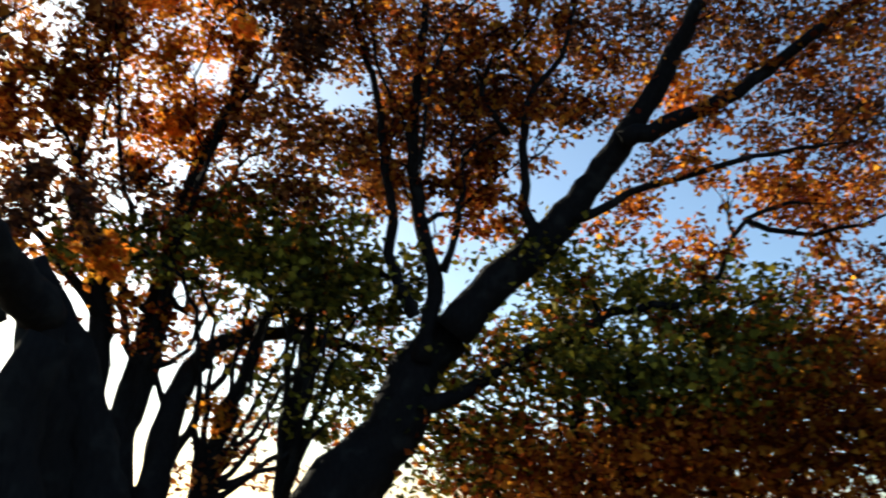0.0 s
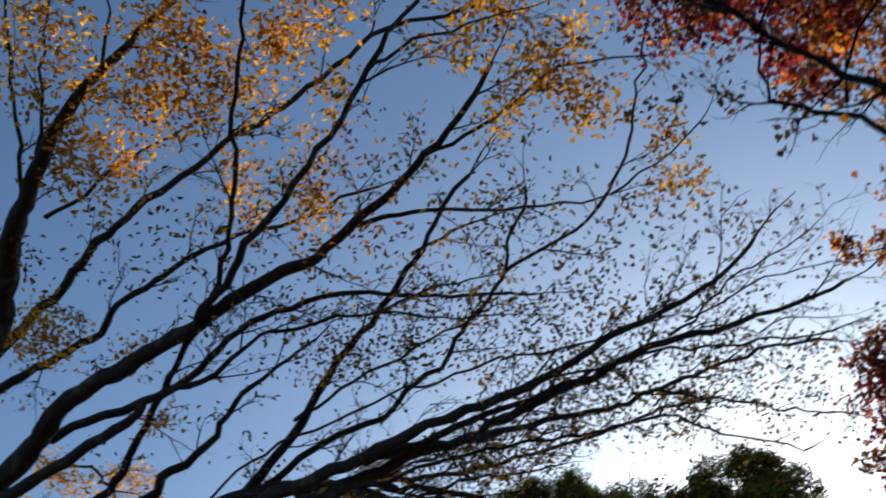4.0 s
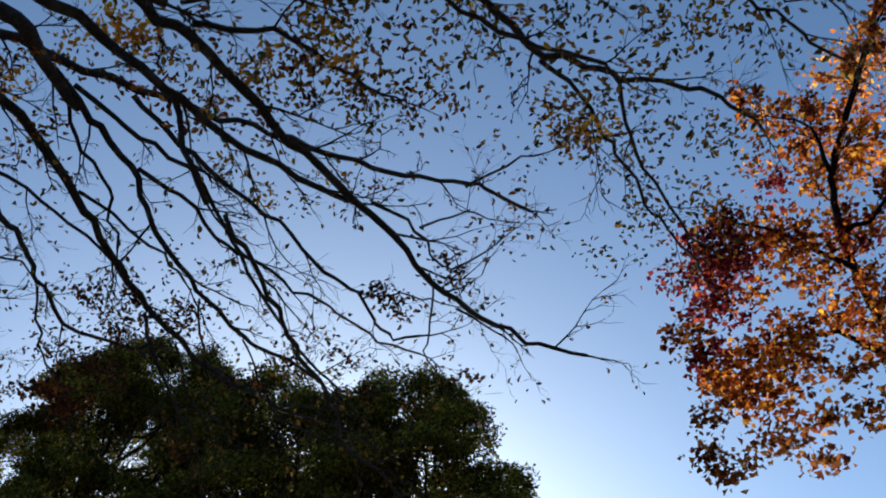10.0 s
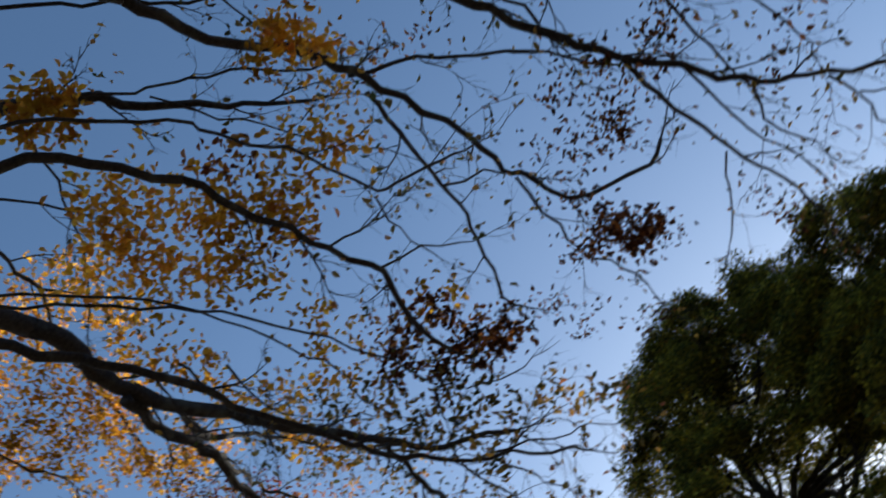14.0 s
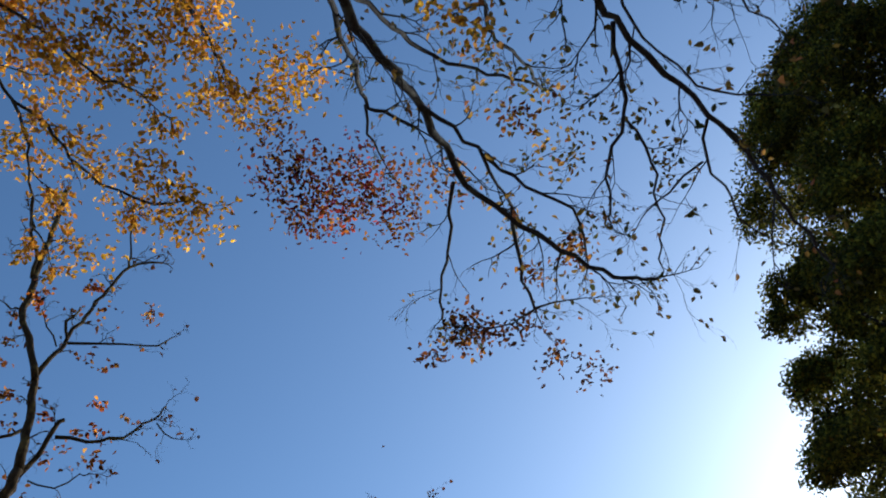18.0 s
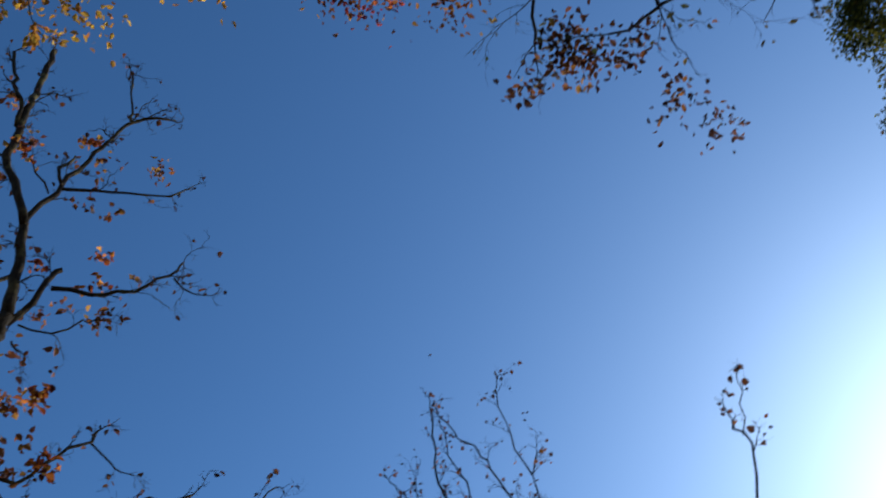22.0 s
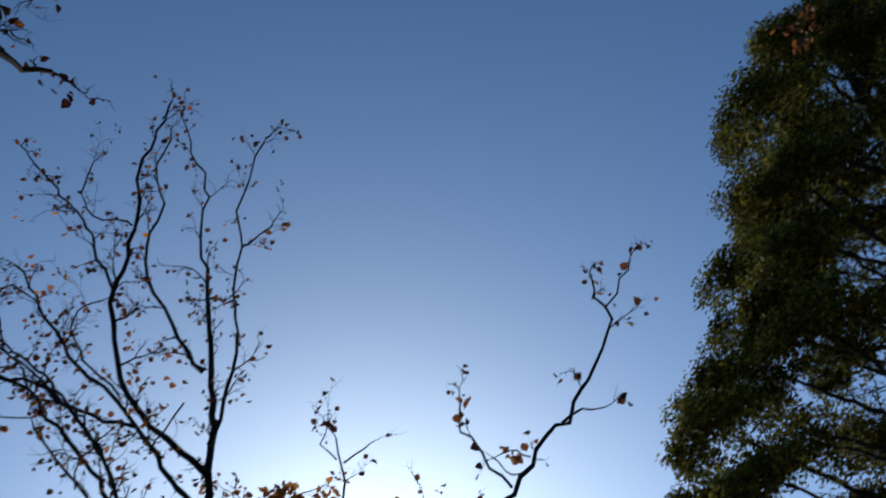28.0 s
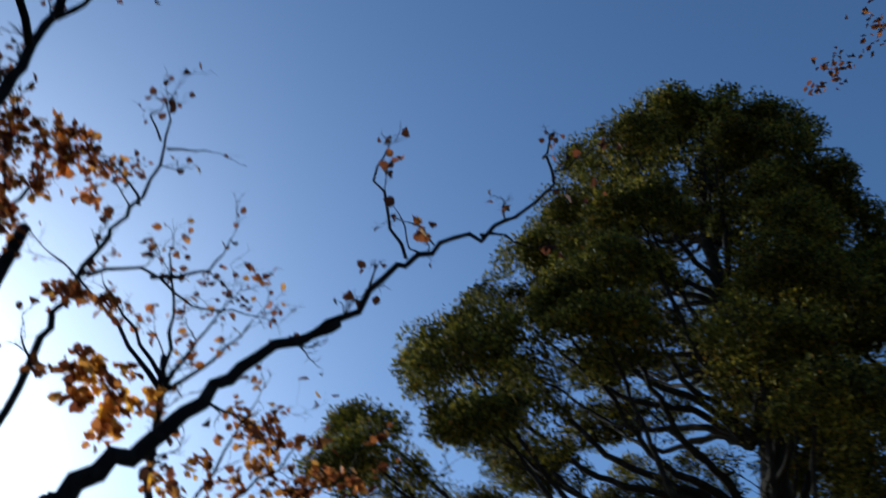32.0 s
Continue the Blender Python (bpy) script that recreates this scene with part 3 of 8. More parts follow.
limb(zelkova_two, 0.0501, 0.0213, (-7.17, 5.98, 8.1), (-7.21, 6.27, 8.2), (-7.25, 6.64, 8.3), (-7.14, 7.25, 8.5), (-7.11, 7.64, 8.6), (-7.15, 7.9, 8.7), (-7.3, 8.98, 8.9), (-7.35, 9.32, 9), (-7.54, 9.8, 9.1), (-7.52, 10.02, 9.02), (-7.51, 10.6, 8.94), (-6.88, 11.08, 8.78), (-6.54, 11, 8.7), bare=0.12)
limb(zelkova_two, 0.0274, 0.017, (-7.36, 8.21, 9.1), (-7.63, 8.71, 9.2), (-8, 9.39, 9.3), (-8.25, 9.84, 9.4), (-8.6, 10.29, 9.4), (-9.02, 10.77, 9.4), (-9.07, 11.06, 9.4), bare=0.12)
limb(zelkova_two, 0.024, 0.0136, (-7.26, 7.95, 9), (-6.85, 8.42, 8.86), (-6.56, 8.86, 8.72), (-6.32, 9.21, 8.58), (-6.22, 9.54, 8.44), (-6.07, 9.91, 8.3), bare=0.12)
limb(zelkova_two, 0.0181, 0.0131, (-7.55, 9.96, 9), (-7.75, 10.4, 8.93), (-7.97, 10.97, 8.85), (-7.98, 11.53, 8.78), (-8.03, 11.86, 8.7), bare=0.12)
limb(zelkova_two, 0.0152, 0.0122, (-8.02, 9.4, 9.3), (-7.7, 9.71, 9.2), (-7.53, 10.04, 9.1), bare=0.12)
limb(zelkova_two, 0.0426, 0.0194, (-5.88, 6.95, 8.8), (-5.81, 7.29, 8.77), (-5.74, 7.64, 8.74), (-5.64, 7.95, 8.71), (-5.52, 8.24, 8.59), (-5.51, 8.48, 8.43), (-5.51, 8.73, 8.28), (-5.32, 9.62, 8.06), (-5.17, 9.9, 7.97), (-5.07, 10.35, 7.9), (-4.99, 10.62, 7.92), (-4.7, 10.91, 7.94), (-4.5, 11.36, 7.95), bare=0.12)
limb(zelkova_two, 0.0245, 0.0157, (-5.87, 7.38, 8.85), (-5.96, 7.72, 8.78), (-5.98, 8.01, 8.7), (-5.89, 8.33, 8.62), (-5.89, 8.53, 8.55), (-6, 8.78, 8.48), (-6.05, 9.11, 8.4), bare=0.12)
limb(zelkova_two, 0.0205, 0.0128, (-6.19, 8.41, 8.6), (-5.93, 8.71, 8.48), (-5.66, 9.07, 8.35), (-5.5, 9.33, 8.22), (-5.42, 9.5, 8.1), bare=0.12)
limb(zelkova_two, 0.025, 0.012, (-5.49, 8.28, 8.6), (-5.26, 8.53, 8.51), (-5.07, 8.82, 8.42), (-4.95, 9.13, 8.33), (-4.78, 9.41, 8.24), (-4.53, 9.62, 8.14), (-4.33, 9.9, 8.04), (-4.05, 10.07, 7.91), (-3.89, 10.15, 7.78), (-3.61, 10.44, 7.66), (-3.38, 10.54, 7.53), (-3.08, 10.63, 7.4), bare=0.12)
limb(zelkova_two, 0.0154, 0.0116, (-5.32, 9.71, 8), (-5.46, 10.08, 7.98), (-5.58, 10.58, 7.96), (-5.7, 11.04, 7.94), (-5.89, 11.32, 7.92), (-5.87, 11.78, 7.9), bare=0.12)
limb(zelkova_two, 0.0131, 0.00843, (-5.06, 10.38, 7.9), (-5.08, 10.73, 7.9), (-5.16, 11.23, 7.9), (-5.24, 11.44, 7.9), bare=0.12)
limb(zelkova_two, 0.0292, 0.0147, (-5.76, 7.34, 8.85), (-5.54, 7.73, 8.8), (-5.4, 8, 8.74), (-4.96, 8.55, 8.64), (-4.94, 8.81, 8.56), (-4.85, 9.15, 8.44), (-4.8, 9.49, 8.32), (-4.74, 9.91, 8.21), (-4.65, 10.36, 8.09), (-4.61, 10.83, 8.07), (-4.38, 11.67, 8.14), (-4.2, 12.12, 8.17), (-3.95, 12.23, 8.2), bare=0.12)
limb(zelkova_two, 0.0116, 0.00934, (-4.42, 11.78, 8.2), (-4.36, 12.28, 8.2), (-4.21, 12.79, 8.2), (-4.2, 13.16, 8.2), bare=0.12)
limb(zelkova_two, 0.031, 0.0144, (-5.21, 7.5, 8.7), (-5.06, 7.77, 8.59), (-4.9, 7.99, 8.47), (-4.72, 8.27, 8.35), (-4.53, 8.52, 8.24), (-4.26, 8.75, 8.09), (-4.06, 9.04, 7.93), (-3.72, 9.45, 7.61), (-3.52, 9.68, 7.5), (-3.48, 10, 7.5), (-3.44, 10.22, 7.5), (-3.31, 10.41, 7.5), (-3.03, 10.44, 7.5), bare=0.12)
limb(zelkova_two, 0.0236, 0.0193, (-4.08, 7.4, 6.5), (-4.09, 7.8, 6.49), (-4.04, 8.15, 6.48), (-4.02, 8.51, 6.48), (-4.02, 8.85, 6.47), (-4.01, 9.19, 6.46), (-3.94, 9.54, 6.45), (-3.92, 10.26, 6.44), (-3.98, 10.62, 6.43), (-3.88, 10.98, 6.42), (-3.74, 11.27, 6.42), (-3.68, 11.68, 6.41), (-3.53, 12.17, 6.4), bare=0.12)
limb(zelkova_two, 0.0134, 0.00695, (-3.89, 10.96, 6.4), (-4, 11.2, 6.4), (-4.01, 11.44, 6.4), bare=0.12)
limb(zelkova_two, 0.0113, 0.0094, (-3.76, 11.19, 6.4), (-3.55, 11.42, 6.4), (-3.43, 11.63, 6.4), (-3.38, 11.86, 6.4), bare=0.12)
limb(zelkova_two, 0.0138, 0.00923, (-3.52, 9.68, 7.5), (-3.29, 9.7, 7.5), (-3.12, 9.71, 7.5), (-2.91, 9.83, 7.5), (-2.75, 9.96, 7.5), bare=0.12)
limb(zelkova_two, 0.0129, 0.00769, (-2.75, 9.3, 7.3), (-2.78, 9.65, 7.31), (-2.87, 10.02, 7.33), (-3.01, 10.38, 7.34), (-3.02, 10.67, 7.36), (-2.93, 11.09, 7.37), (-2.87, 11.46, 7.39), (-2.73, 11.7, 7.4), bare=0.12)
limb(zelkova_two, 0.0134, 0.00928, (-2.57, 9.89, 7.3), (-2.35, 10.21, 7.3), (-2.06, 10.63, 7.3), bare=0.12)
limb(zelkova_two, 0.0232, 0.0146, (-8.1, 3.5, 4.6), (-8.11, 3.79, 6.48), (-7.94, 4.68, 8.25), (-7.4, 5.96, 8.9), (-7.28, 6.29, 8.9), (-7.08, 6.58, 8.9), (-6.8, 6.88, 8.85), (-6.53, 7.14, 8.8), bare=0.79)
limb(zelkova_two, 0.0121, 0.00756, (-7.04, 6.66, 8.9), (-7.11, 6.95, 8.9), (-7.25, 7.24, 8.9), bare=0.12)
limb(zelkova_two, 0.0172, 0.0131, (-8.1, 3.5, 4.6), (-8.37, 3.93, 6.54), (-8.58, 5.05, 8.35), (-8.05, 6.39, 9), (-7.85, 6.68, 9), (-7.62, 6.98, 9), (-7.49, 7.24, 9), (-7.34, 7.62, 9), bare=0.80)
limb(zelkova_two, 0.0123, 0.00844, (-8.12, 6.43, 9), (-8.06, 6.78, 9), (-8.01, 7.22, 9), (-7.98, 7.69, 9), (-7.97, 8.14, 9), (-7.77, 8.67, 9), bare=0.12)
limb(zelkova_two, 0.0261, 0.0153, (-5.97, 9.77, 8), (-6.08, 10.06, 7.98), (-6.14, 10.46, 7.97), (-6.22, 11, 7.95), (-6.28, 11.53, 7.93), (-6.31, 12.08, 7.92), (-6.39, 12.54, 7.9), bare=0.12)
limb(zelkova_two, 0.0159, 0.00906, (-5.79, 10.23, 7.9), (-5.89, 10.66, 7.9), (-6.04, 11.22, 7.9), (-6.03, 11.69, 7.9), (-6.14, 12.41, 7.9), bare=0.12)
limb(zelkova_two, 0.0178, 0.00947, (-5.29, 11.89, 8.2), (-5.27, 12.25, 8.2), (-5.38, 12.71, 8.2), (-5.41, 12.99, 8.2), bare=0.12)
limb(zelkova_two, 0.0121, 0.00944, (-5.27, 12.31, 8.2), (-5.08, 12.67, 8.2), (-4.75, 13.16, 8.2), bare=0.12)
limb(zelkova_two, 0.0113, 0.00888, (-6.28, 11.14, 7.9), (-6.58, 11.46, 7.9), (-6.97, 11.74, 7.9), bare=0.12)
limb(zelkova_two, 0.157, 0.0828, (-8.1, 3.5, 4.6), (-7.36, 3.54, 5.57), (-5.73, 3.77, 6.05), (-4.28, 4.22, 6.4), bare=0.97)
limb(zelkova_two, 0.0828, 0.0197, (-4.28, 4.22, 6.4), (-3.94, 4.38, 6.52), (-3.54, 4.58, 6.64), (-2.83, 5.07, 6.88), (-2.64, 5.37, 7), (-2.29, 5.52, 7.06), (-1.36, 5.83, 7.17), (-0.75, 6.01, 7.22), (-0.3, 6.19, 7.28), (0.15, 6.43, 7.3), (0.38, 6.66, 7.33), (1.26, 7.08, 7.38), (1.62, 7.17, 7.4), bare=0.12)
limb(zelkova_two, 0.0208, 0.0131, (-0.53, 6.2, 7.3), (-0.22, 6.5, 7.32), (0.05, 6.76, 7.33), (0.34, 7.06, 7.35), (0.64, 7.32, 7.37), (0.85, 7.55, 7.38), (1.17, 7.82, 7.4), bare=0.12)
limb(zelkova_two, 0.0119, 0.00764, (0.17, 6.51, 7.4), (0.45, 6.82, 7.4), (0.57, 7.12, 7.4), (0.94, 7.22, 7.4), (1.15, 7.47, 7.4), bare=0.12)
limb(zelkova_two, 0.16, 0.0842, (-8.1, 3.5, 4.6), (-7.31, 3.41, 5.63), (-5.6, 3.45, 6.18), (-4.14, 3.93, 6.5), bare=0.97)
limb(zelkova_two, 0.0842, 0.0166, (-4.14, 3.93, 6.5), (-3.86, 4.06, 6.58), (-3.31, 4.46, 6.72), (-2.97, 4.59, 6.8), (-2.62, 4.72, 6.88), (-1.92, 5.12, 6.99), (-1.54, 5.32, 7.05), (-1.13, 5.47, 7.11), (-0.28, 5.64, 7.2), (0.15, 5.72, 7.2), (0.57, 5.8, 7.2), (1.15, 5.69, 7.2), (1.34, 5.58, 7.2), bare=0.12)
limb(zelkova_two, 0.0129, 0.00615, (0.06, 5.71, 7.2), (0.13, 5.5, 7.2), (0.22, 5.28, 7.2), bare=0.12)
limb(zelkova_two, 0.0202, 0.0129, (-8.1, 3.5, 4.6), (-6.82, 3.52, 6.27), (-4.04, 3.88, 7.04), (-1.67, 4.83, 7.2), (-1.46, 4.97, 7.2), (-1.2, 5.15, 7.2), (-0.89, 5.34, 7.2), (-0.56, 5.5, 7.2), (-0.11, 5.66, 7.2), bare=0.81)
limb(zelkova_two, 0.0138, 0.00856, (-0.34, 6.17, 7.3), (-0.06, 5.88, 7.25), (0.13, 5.66, 7.2), bare=0.12)
limb(zelkova_two, 0.0184, 0.0088, (-0.07, 6.23, 7.3), (0.25, 6.2, 7.3), (0.52, 6.1, 7.3), (0.82, 6.02, 7.3), (1.12, 6.02, 7.3), (1.47, 6.08, 7.3), bare=0.12)
limb(zelkova_two, 0.0137, 0.00707, (0.16, 6.18, 7.3), (0.43, 6.22, 7.3), (0.83, 6.23, 7.3), (1.28, 6.4, 7.3), (1.52, 6.57, 7.3), (1.82, 6.84, 7.3), bare=0.12)
limb(zelkova_two, 0.0582, 0.0203, (-3.26, 4.61, 6.8), (-2.93, 4.79, 6.86), (-2.71, 4.97, 6.91), (-2.35, 5.14, 6.97), (-1.98, 5.35, 7.04), (-1.6, 5.64, 7.11), (-1.27, 5.8, 7.18), (-0.97, 5.95, 7.25), bare=0.12)
limb(zelkova_two, 0.0206, 0.0157, (-2.33, 5.09, 7), (-1.85, 5.2, 7.04), (-1.47, 5.43, 7.08), (-1.15, 5.61, 7.12), (-0.92, 5.85, 7.16), (-0.75, 5.99, 7.2), bare=0.12)
limb(zelkova_two, 0.0469, 0.0187, (-2.64, 5.37, 7), (-2.43, 5.69, 7.12), (-2.16, 6.05, 7.25), (-1.94, 6.38, 7.38), (-1.72, 6.77, 7.5), (-1.52, 7.13, 7.62), (-1.33, 7.37, 7.75), (-0.97, 7.66, 7.88), (-0.59, 7.99, 8), (-0.19, 8.18, 8.05), (0.22, 8.37, 8.1), (0.52, 8.65, 8.15), (0.9, 9.14, 8.2), bare=0.12)
limb(zelkova_two, 0.0254, 0.0146, (-1.34, 7.6, 8), (-1.1, 7.93, 8.04), (-0.9, 8.3, 8.07), (-0.71, 8.82, 8.11), (-0.55, 9.18, 8.15), (-0.39, 9.64, 8.19), (-0.09, 10.28, 8.22), (0.24, 10.97, 8.26), (0.38, 11.3, 8.3), bare=0.12)
limb(zelkova_two, 0.0159, 0.00978, (-2.18, 5.77, 7.3), (-2.05, 6.01, 7.4), (-1.94, 6.36, 7.5), bare=0.12)
limb(zelkova_two, 0.114, 0.0601, (-8.1, 3.5, 4.6), (-7.54, 3.59, 6.07), (-6.3, 4.05, 7.28), (-5.21, 4.96, 7.7), bare=0.97)
limb(zelkova_two, 0.0601, 0.0202, (-5.21, 4.96, 7.7), (-4.85, 5.39, 7.7), (-4.64, 5.68, 7.7), (-4.29, 6.29, 7.7), (-4.14, 6.47, 7.67), (-3.88, 7.08, 7.63), (-3.48, 7.95, 7.56), (-3.24, 8.36, 7.47), (-2.9, 8.91, 7.3), (-2.76, 9.34, 7.22), (-2.22, 10.13, 7.2), (-1.92, 10.48, 7.2), (-1.28, 10.96, 7.2), bare=0.12)
limb(zelkova_two, 0.0326, 0.0239, (-4.09, 8.31, 8.75), (-3.81, 8.67, 8.9), (-3.38, 9.1, 9.05), (-2.92, 9.54, 9.2), (-2.19, 10.01, 9.37), (-1.87, 10.42, 9.53), (-1.47, 10.98, 9.7), bare=0.12)
limb(zelkova_two, 0.0232, 0.0113, (-2.24, 10.35, 9.7), (-1.9, 10.18, 9.7), (-1.49, 10.06, 9.7), (-1.26, 10.07, 9.7), bare=0.12)
limb(zelkova_two, 0.0863, 0.0454, (-8.1, 3.5, 4.6), (-7.63, 3.82, 5.87), (-6.48, 4.57, 6.82), (-5.24, 5.3, 7.2), bare=0.97)
limb(zelkova_two, 0.0454, 0.0337, (-5.24, 5.3, 7.2), (-4.93, 5.43, 7.22), (-4.72, 5.59, 7.25), (-4.46, 5.74, 7.28), (-4.08, 6.01, 7.3), bare=0.12)
limb(zelkova_two, 0.0192, 0.0098, (-3.98, 6.02, 7.3), (-3.64, 6.05, 7.33), (-3.33, 6.14, 7.37), (-3.08, 6.29, 7.4), bare=0.12)
limb(zelkova_two, 0.0293, 0.0134, (-3.96, 6.2, 7.3), (-3.71, 6.34, 7.34), (-3.39, 6.43, 7.38), (-3.17, 6.7, 7.42), (-2.95, 7.01, 7.46), (-2.75, 7.28, 7.5), bare=0.12)
limb(zelkova_two, 0.049, 0.0236, (-5.11, 5.76, 7.55), (-4.82, 6.04, 7.49), (-4.6, 6.38, 7.42), (-4.39, 6.66, 7.36), (-4.18, 6.98, 7.3), (-3.97, 7.4, 7.35), (-3.74, 7.72, 7.4), (-3.52, 8.09, 7.45), (-3.25, 8.39, 7.5), bare=0.12)
limb(zelkova_two, 0.0161, 0.00996, (-8.1, 3.5, 4.6), (-7.67, 3.83, 5.99), (-6.55, 4.54, 7.1), (-5.24, 5.12, 7.5), (-4.82, 5.26, 7.51), (-4.4, 5.41, 7.53), (-3.99, 5.58, 7.54), (-3.78, 5.79, 7.56), (-3.5, 5.99, 7.57), (-3.21, 6.17, 7.59), (-3.03, 6.26, 7.6), bare=0.66)
limb(zelkova_two, 0.0143, 0.00895, (-4.14, 4.72, 7), (-3.82, 4.96, 7.05), (-3.72, 5.2, 7.1), (-3.54, 5.41, 7.15), (-3.26, 5.51, 7.2), bare=0.12)
limb(zelkova_two, 0.02, 0.00907, (-3.08, 8.25, 7.3), (-2.72, 8.67, 7.3), (-2.69, 9.06, 7.3), (-2.5, 9.31, 7.3), (-2.15, 9.15, 7.3), bare=0.12)
limb(zelkova_two, 0.0147, 0.00873, (-2.72, 8.67, 7.3), (-2.4, 8.61, 7.3), (-2.17, 8.63, 7.3), bare=0.12)
limb(zelkova_two, 0.18, 0.0945, (-8.1, 3.5, 4.6), (-7.75, 3.86, 6.08), (-6.91, 4.8, 7.38), (-6.05, 5.94, 8.2), bare=0.97)
limb(zelkova_two, 0.0945, 0.0501, (-6.05, 5.94, 8.2), (-5.86, 6.15, 8.32), (-5.73, 6.41, 8.44), (-5.78, 6.73, 8.56), (-5.82, 7.08, 8.68), (-5.82, 7.56, 8.8), bare=0.12)
limb(zelkova_two, 0.0288, 0.0236, (-4.34, 6.8, 7.3), (-4.32, 6.95, 7.07), (-4.29, 7.09, 6.83), (-4.21, 7.34, 6.6), bare=0.12)
# that is zelkova_two
along_limbs(zelkova_two, 110, 7, 0.16, 0.09, 0.8, 0.45)
leaf_out(zelkova_two)
for c in ((-3, 6.4, 7.4), (-2.7, 6.3, 7.4), (-2.3, 6.6, 7.4), (-2.1, 6.8, 7.4), (-3.2, 5.7, 7.4), (-1.4, 6.2, 7.4), (-0.9, 6.3, 7.4), (-0.8, 6.7, 7.4), (-0.1, 7, 7.4), (0.3, 7.5, 7.4), (0.1, 8.3, 7.4), (-1.2, 7.6, 7.4), (-0.7, 7.6, 7.4), (-1.7, 6.2, 7.4), (-2.7, 7, 7.4), (0.5, 6.7, 7.4)):
    sprays(zelkova_two, c, (0.27, 0.27, 0.19), 5, 10, 0.12, 0.7)
for c in ((-1, 8.6, 8.1), (-0.6, 9.1, 8.1), (-0.4, 9.7, 8.1), (-0.7, 10.4, 8.1), (-0.2, 8.9, 8.1), (0.4, 9, 8.1), (0.2, 9.8, 8.1)):
    sprays(zelkova_two, c, (0.29, 0.29, 0.20), 5, 10, 0.12, 0.7)
for c in ((-3.2, 3.9, 8), (-3.1, 4.3, 8), (-2.7, 4.2, 8), (-2.6, 4.8, 8), (-2.1, 4.7, 8), (-2, 5.3, 8), (-1.5, 4.9, 8), (-1.3, 5.5, 8), (-1.2, 6, 8), (-0.7, 5.6, 8), (-0.7, 6.1, 8), (-0.4, 6.7, 8), (0.1, 6.4, 8), (-1.6, 6.2, 8), (-2.2, 6.3, 8), (-1.5, 7.3, 8), (-1, 7.4, 8), (-0.9, 8.4, 8), (-3.2, 7.1, 8), (-2.9, 7.7, 8), (0, 7.4, 8), (0.4, 6.9, 8), (-0.4, 7.8, 8), (-3.7, 7.2, 8), (-4.3, 7.2, 8)):
    sprays(zelkova_two, c, (0.28, 0.28, 0.20), 6, 11, 0.12, 0.7)
leaf_out(zelkova_two, leaf_zelkova)
for c in ((-0.9, 6.3, 7.4), (-3, 6.4, 7.4), (-3, 6.7, 7.4), (-1, 8, 7.4), (-0, 7.1, 7.4), (-0.3, 5.6, 7.4), (-4.6, 5.1, 7.4), (-4.6, 5.5, 7.4)):
    sprays(zelkova_two, c, (0.17, 0.17, 0.12), 4, 8, 0.07, 0.7)
for c in ((-6.3, 7.2, 9.1), (-6.7, 6.8, 9.1), (-6.9, 6.3, 9.1), (-5.7, 7, 9.1), (-4.8, 8.9, 9.1), (-3.7, 9.4, 9.1), (-6.6, 7.3, 9.1), (-4.5, 9.4, 9.1), (-7.3, 7.6, 9.1)):
    sprays(zelkova_two, c, (0.21, 0.21, 0.14), 5, 11, 0.09, 0.7)
for c in ((-4.9, 6.5, 8.4), (-4.8, 6.7, 8.4), (-4.9, 6.3, 8.4), (-4.9, 6.7, 8.4), (-3.9, 7.4, 8.4), (-3.7, 7.2, 8.4), (-3.1, 7.5, 8.4), (-1.1, 8.8, 8.4), (-1.2, 8.5, 8.4), (-1, 8.9, 8.4), (-6.6, 6.7, 8.4), (-7.4, 7.8, 8.4)):
    sprays(zelkova_two, c, (0.18, 0.18, 0.12), 5, 11, 0.07, 0.7)
for c in ((-5.5, 3.3, 8), (-5.3, 3.3, 8), (-3.2, 4.4, 8), (-2.3, 5.8, 8), (-1.2, 6.5, 8), (-1.1, 6.7, 8), (-5.4, 5, 8), (-6, 5.2, 8), (-2.9, 6.6, 8), (-3.5, 4.2, 8), (-1.7, 5.8, 8), (-1.8, 6.8, 8)):
    sprays(zelkova_two, c, (0.21, 0.21, 0.14), 4, 10, 0.09, 0.7)
leaf_out(zelkova_two, leaf_yellow, "golden yellow leaves")
for c in ((-7, 10.4, 9), (-7, 10, 9), (-6.7, 10.6, 9), (-8, 10.9, 9), (-9.2, 10.7, 9), (-8.8, 11.1, 9), (-8.8, 11.6, 9), (-8.4, 12.3, 9)):
    sprays(zelkova_two, c, (0.24, 0.24, 0.17), 4, 11, 0.10, 0.7)
for c in ((-7.5, 11.1, 8.9), (-7.5, 11.5, 8.9), (-7.5, 11.8, 8.9)):
    sprays(zelkova_two, c, (0.22, 0.22, 0.15), 6, 14, 0.09, 0.7)
for c in ((-4.6, 11, 7.9), (-4.6, 10.7, 7.9), (-5, 10.9, 7.9), (-6.6, 11.9, 7.9), (-6.5, 12.3, 7.9), (-3.5, 12.4, 7.9), (-4.1, 10.8, 7.9), (-5.4, 9.9, 7.9), (-5.5, 11, 7.9)):
    sprays(zelkova_two, c, (0.20, 0.20, 0.14), 3, 9, 0.08, 0.7)
for c in ((-3.1, 10, 7.5), (-3.2, 9.9, 7.5), (-3.3, 9.6, 7.5), (-3.3, 9.5, 7.5), (-2.7, 11.3, 7.5)):
    sprays(zelkova_two, c, (0.15, 0.15, 0.11), 4, 10, 0.06, 0.7)
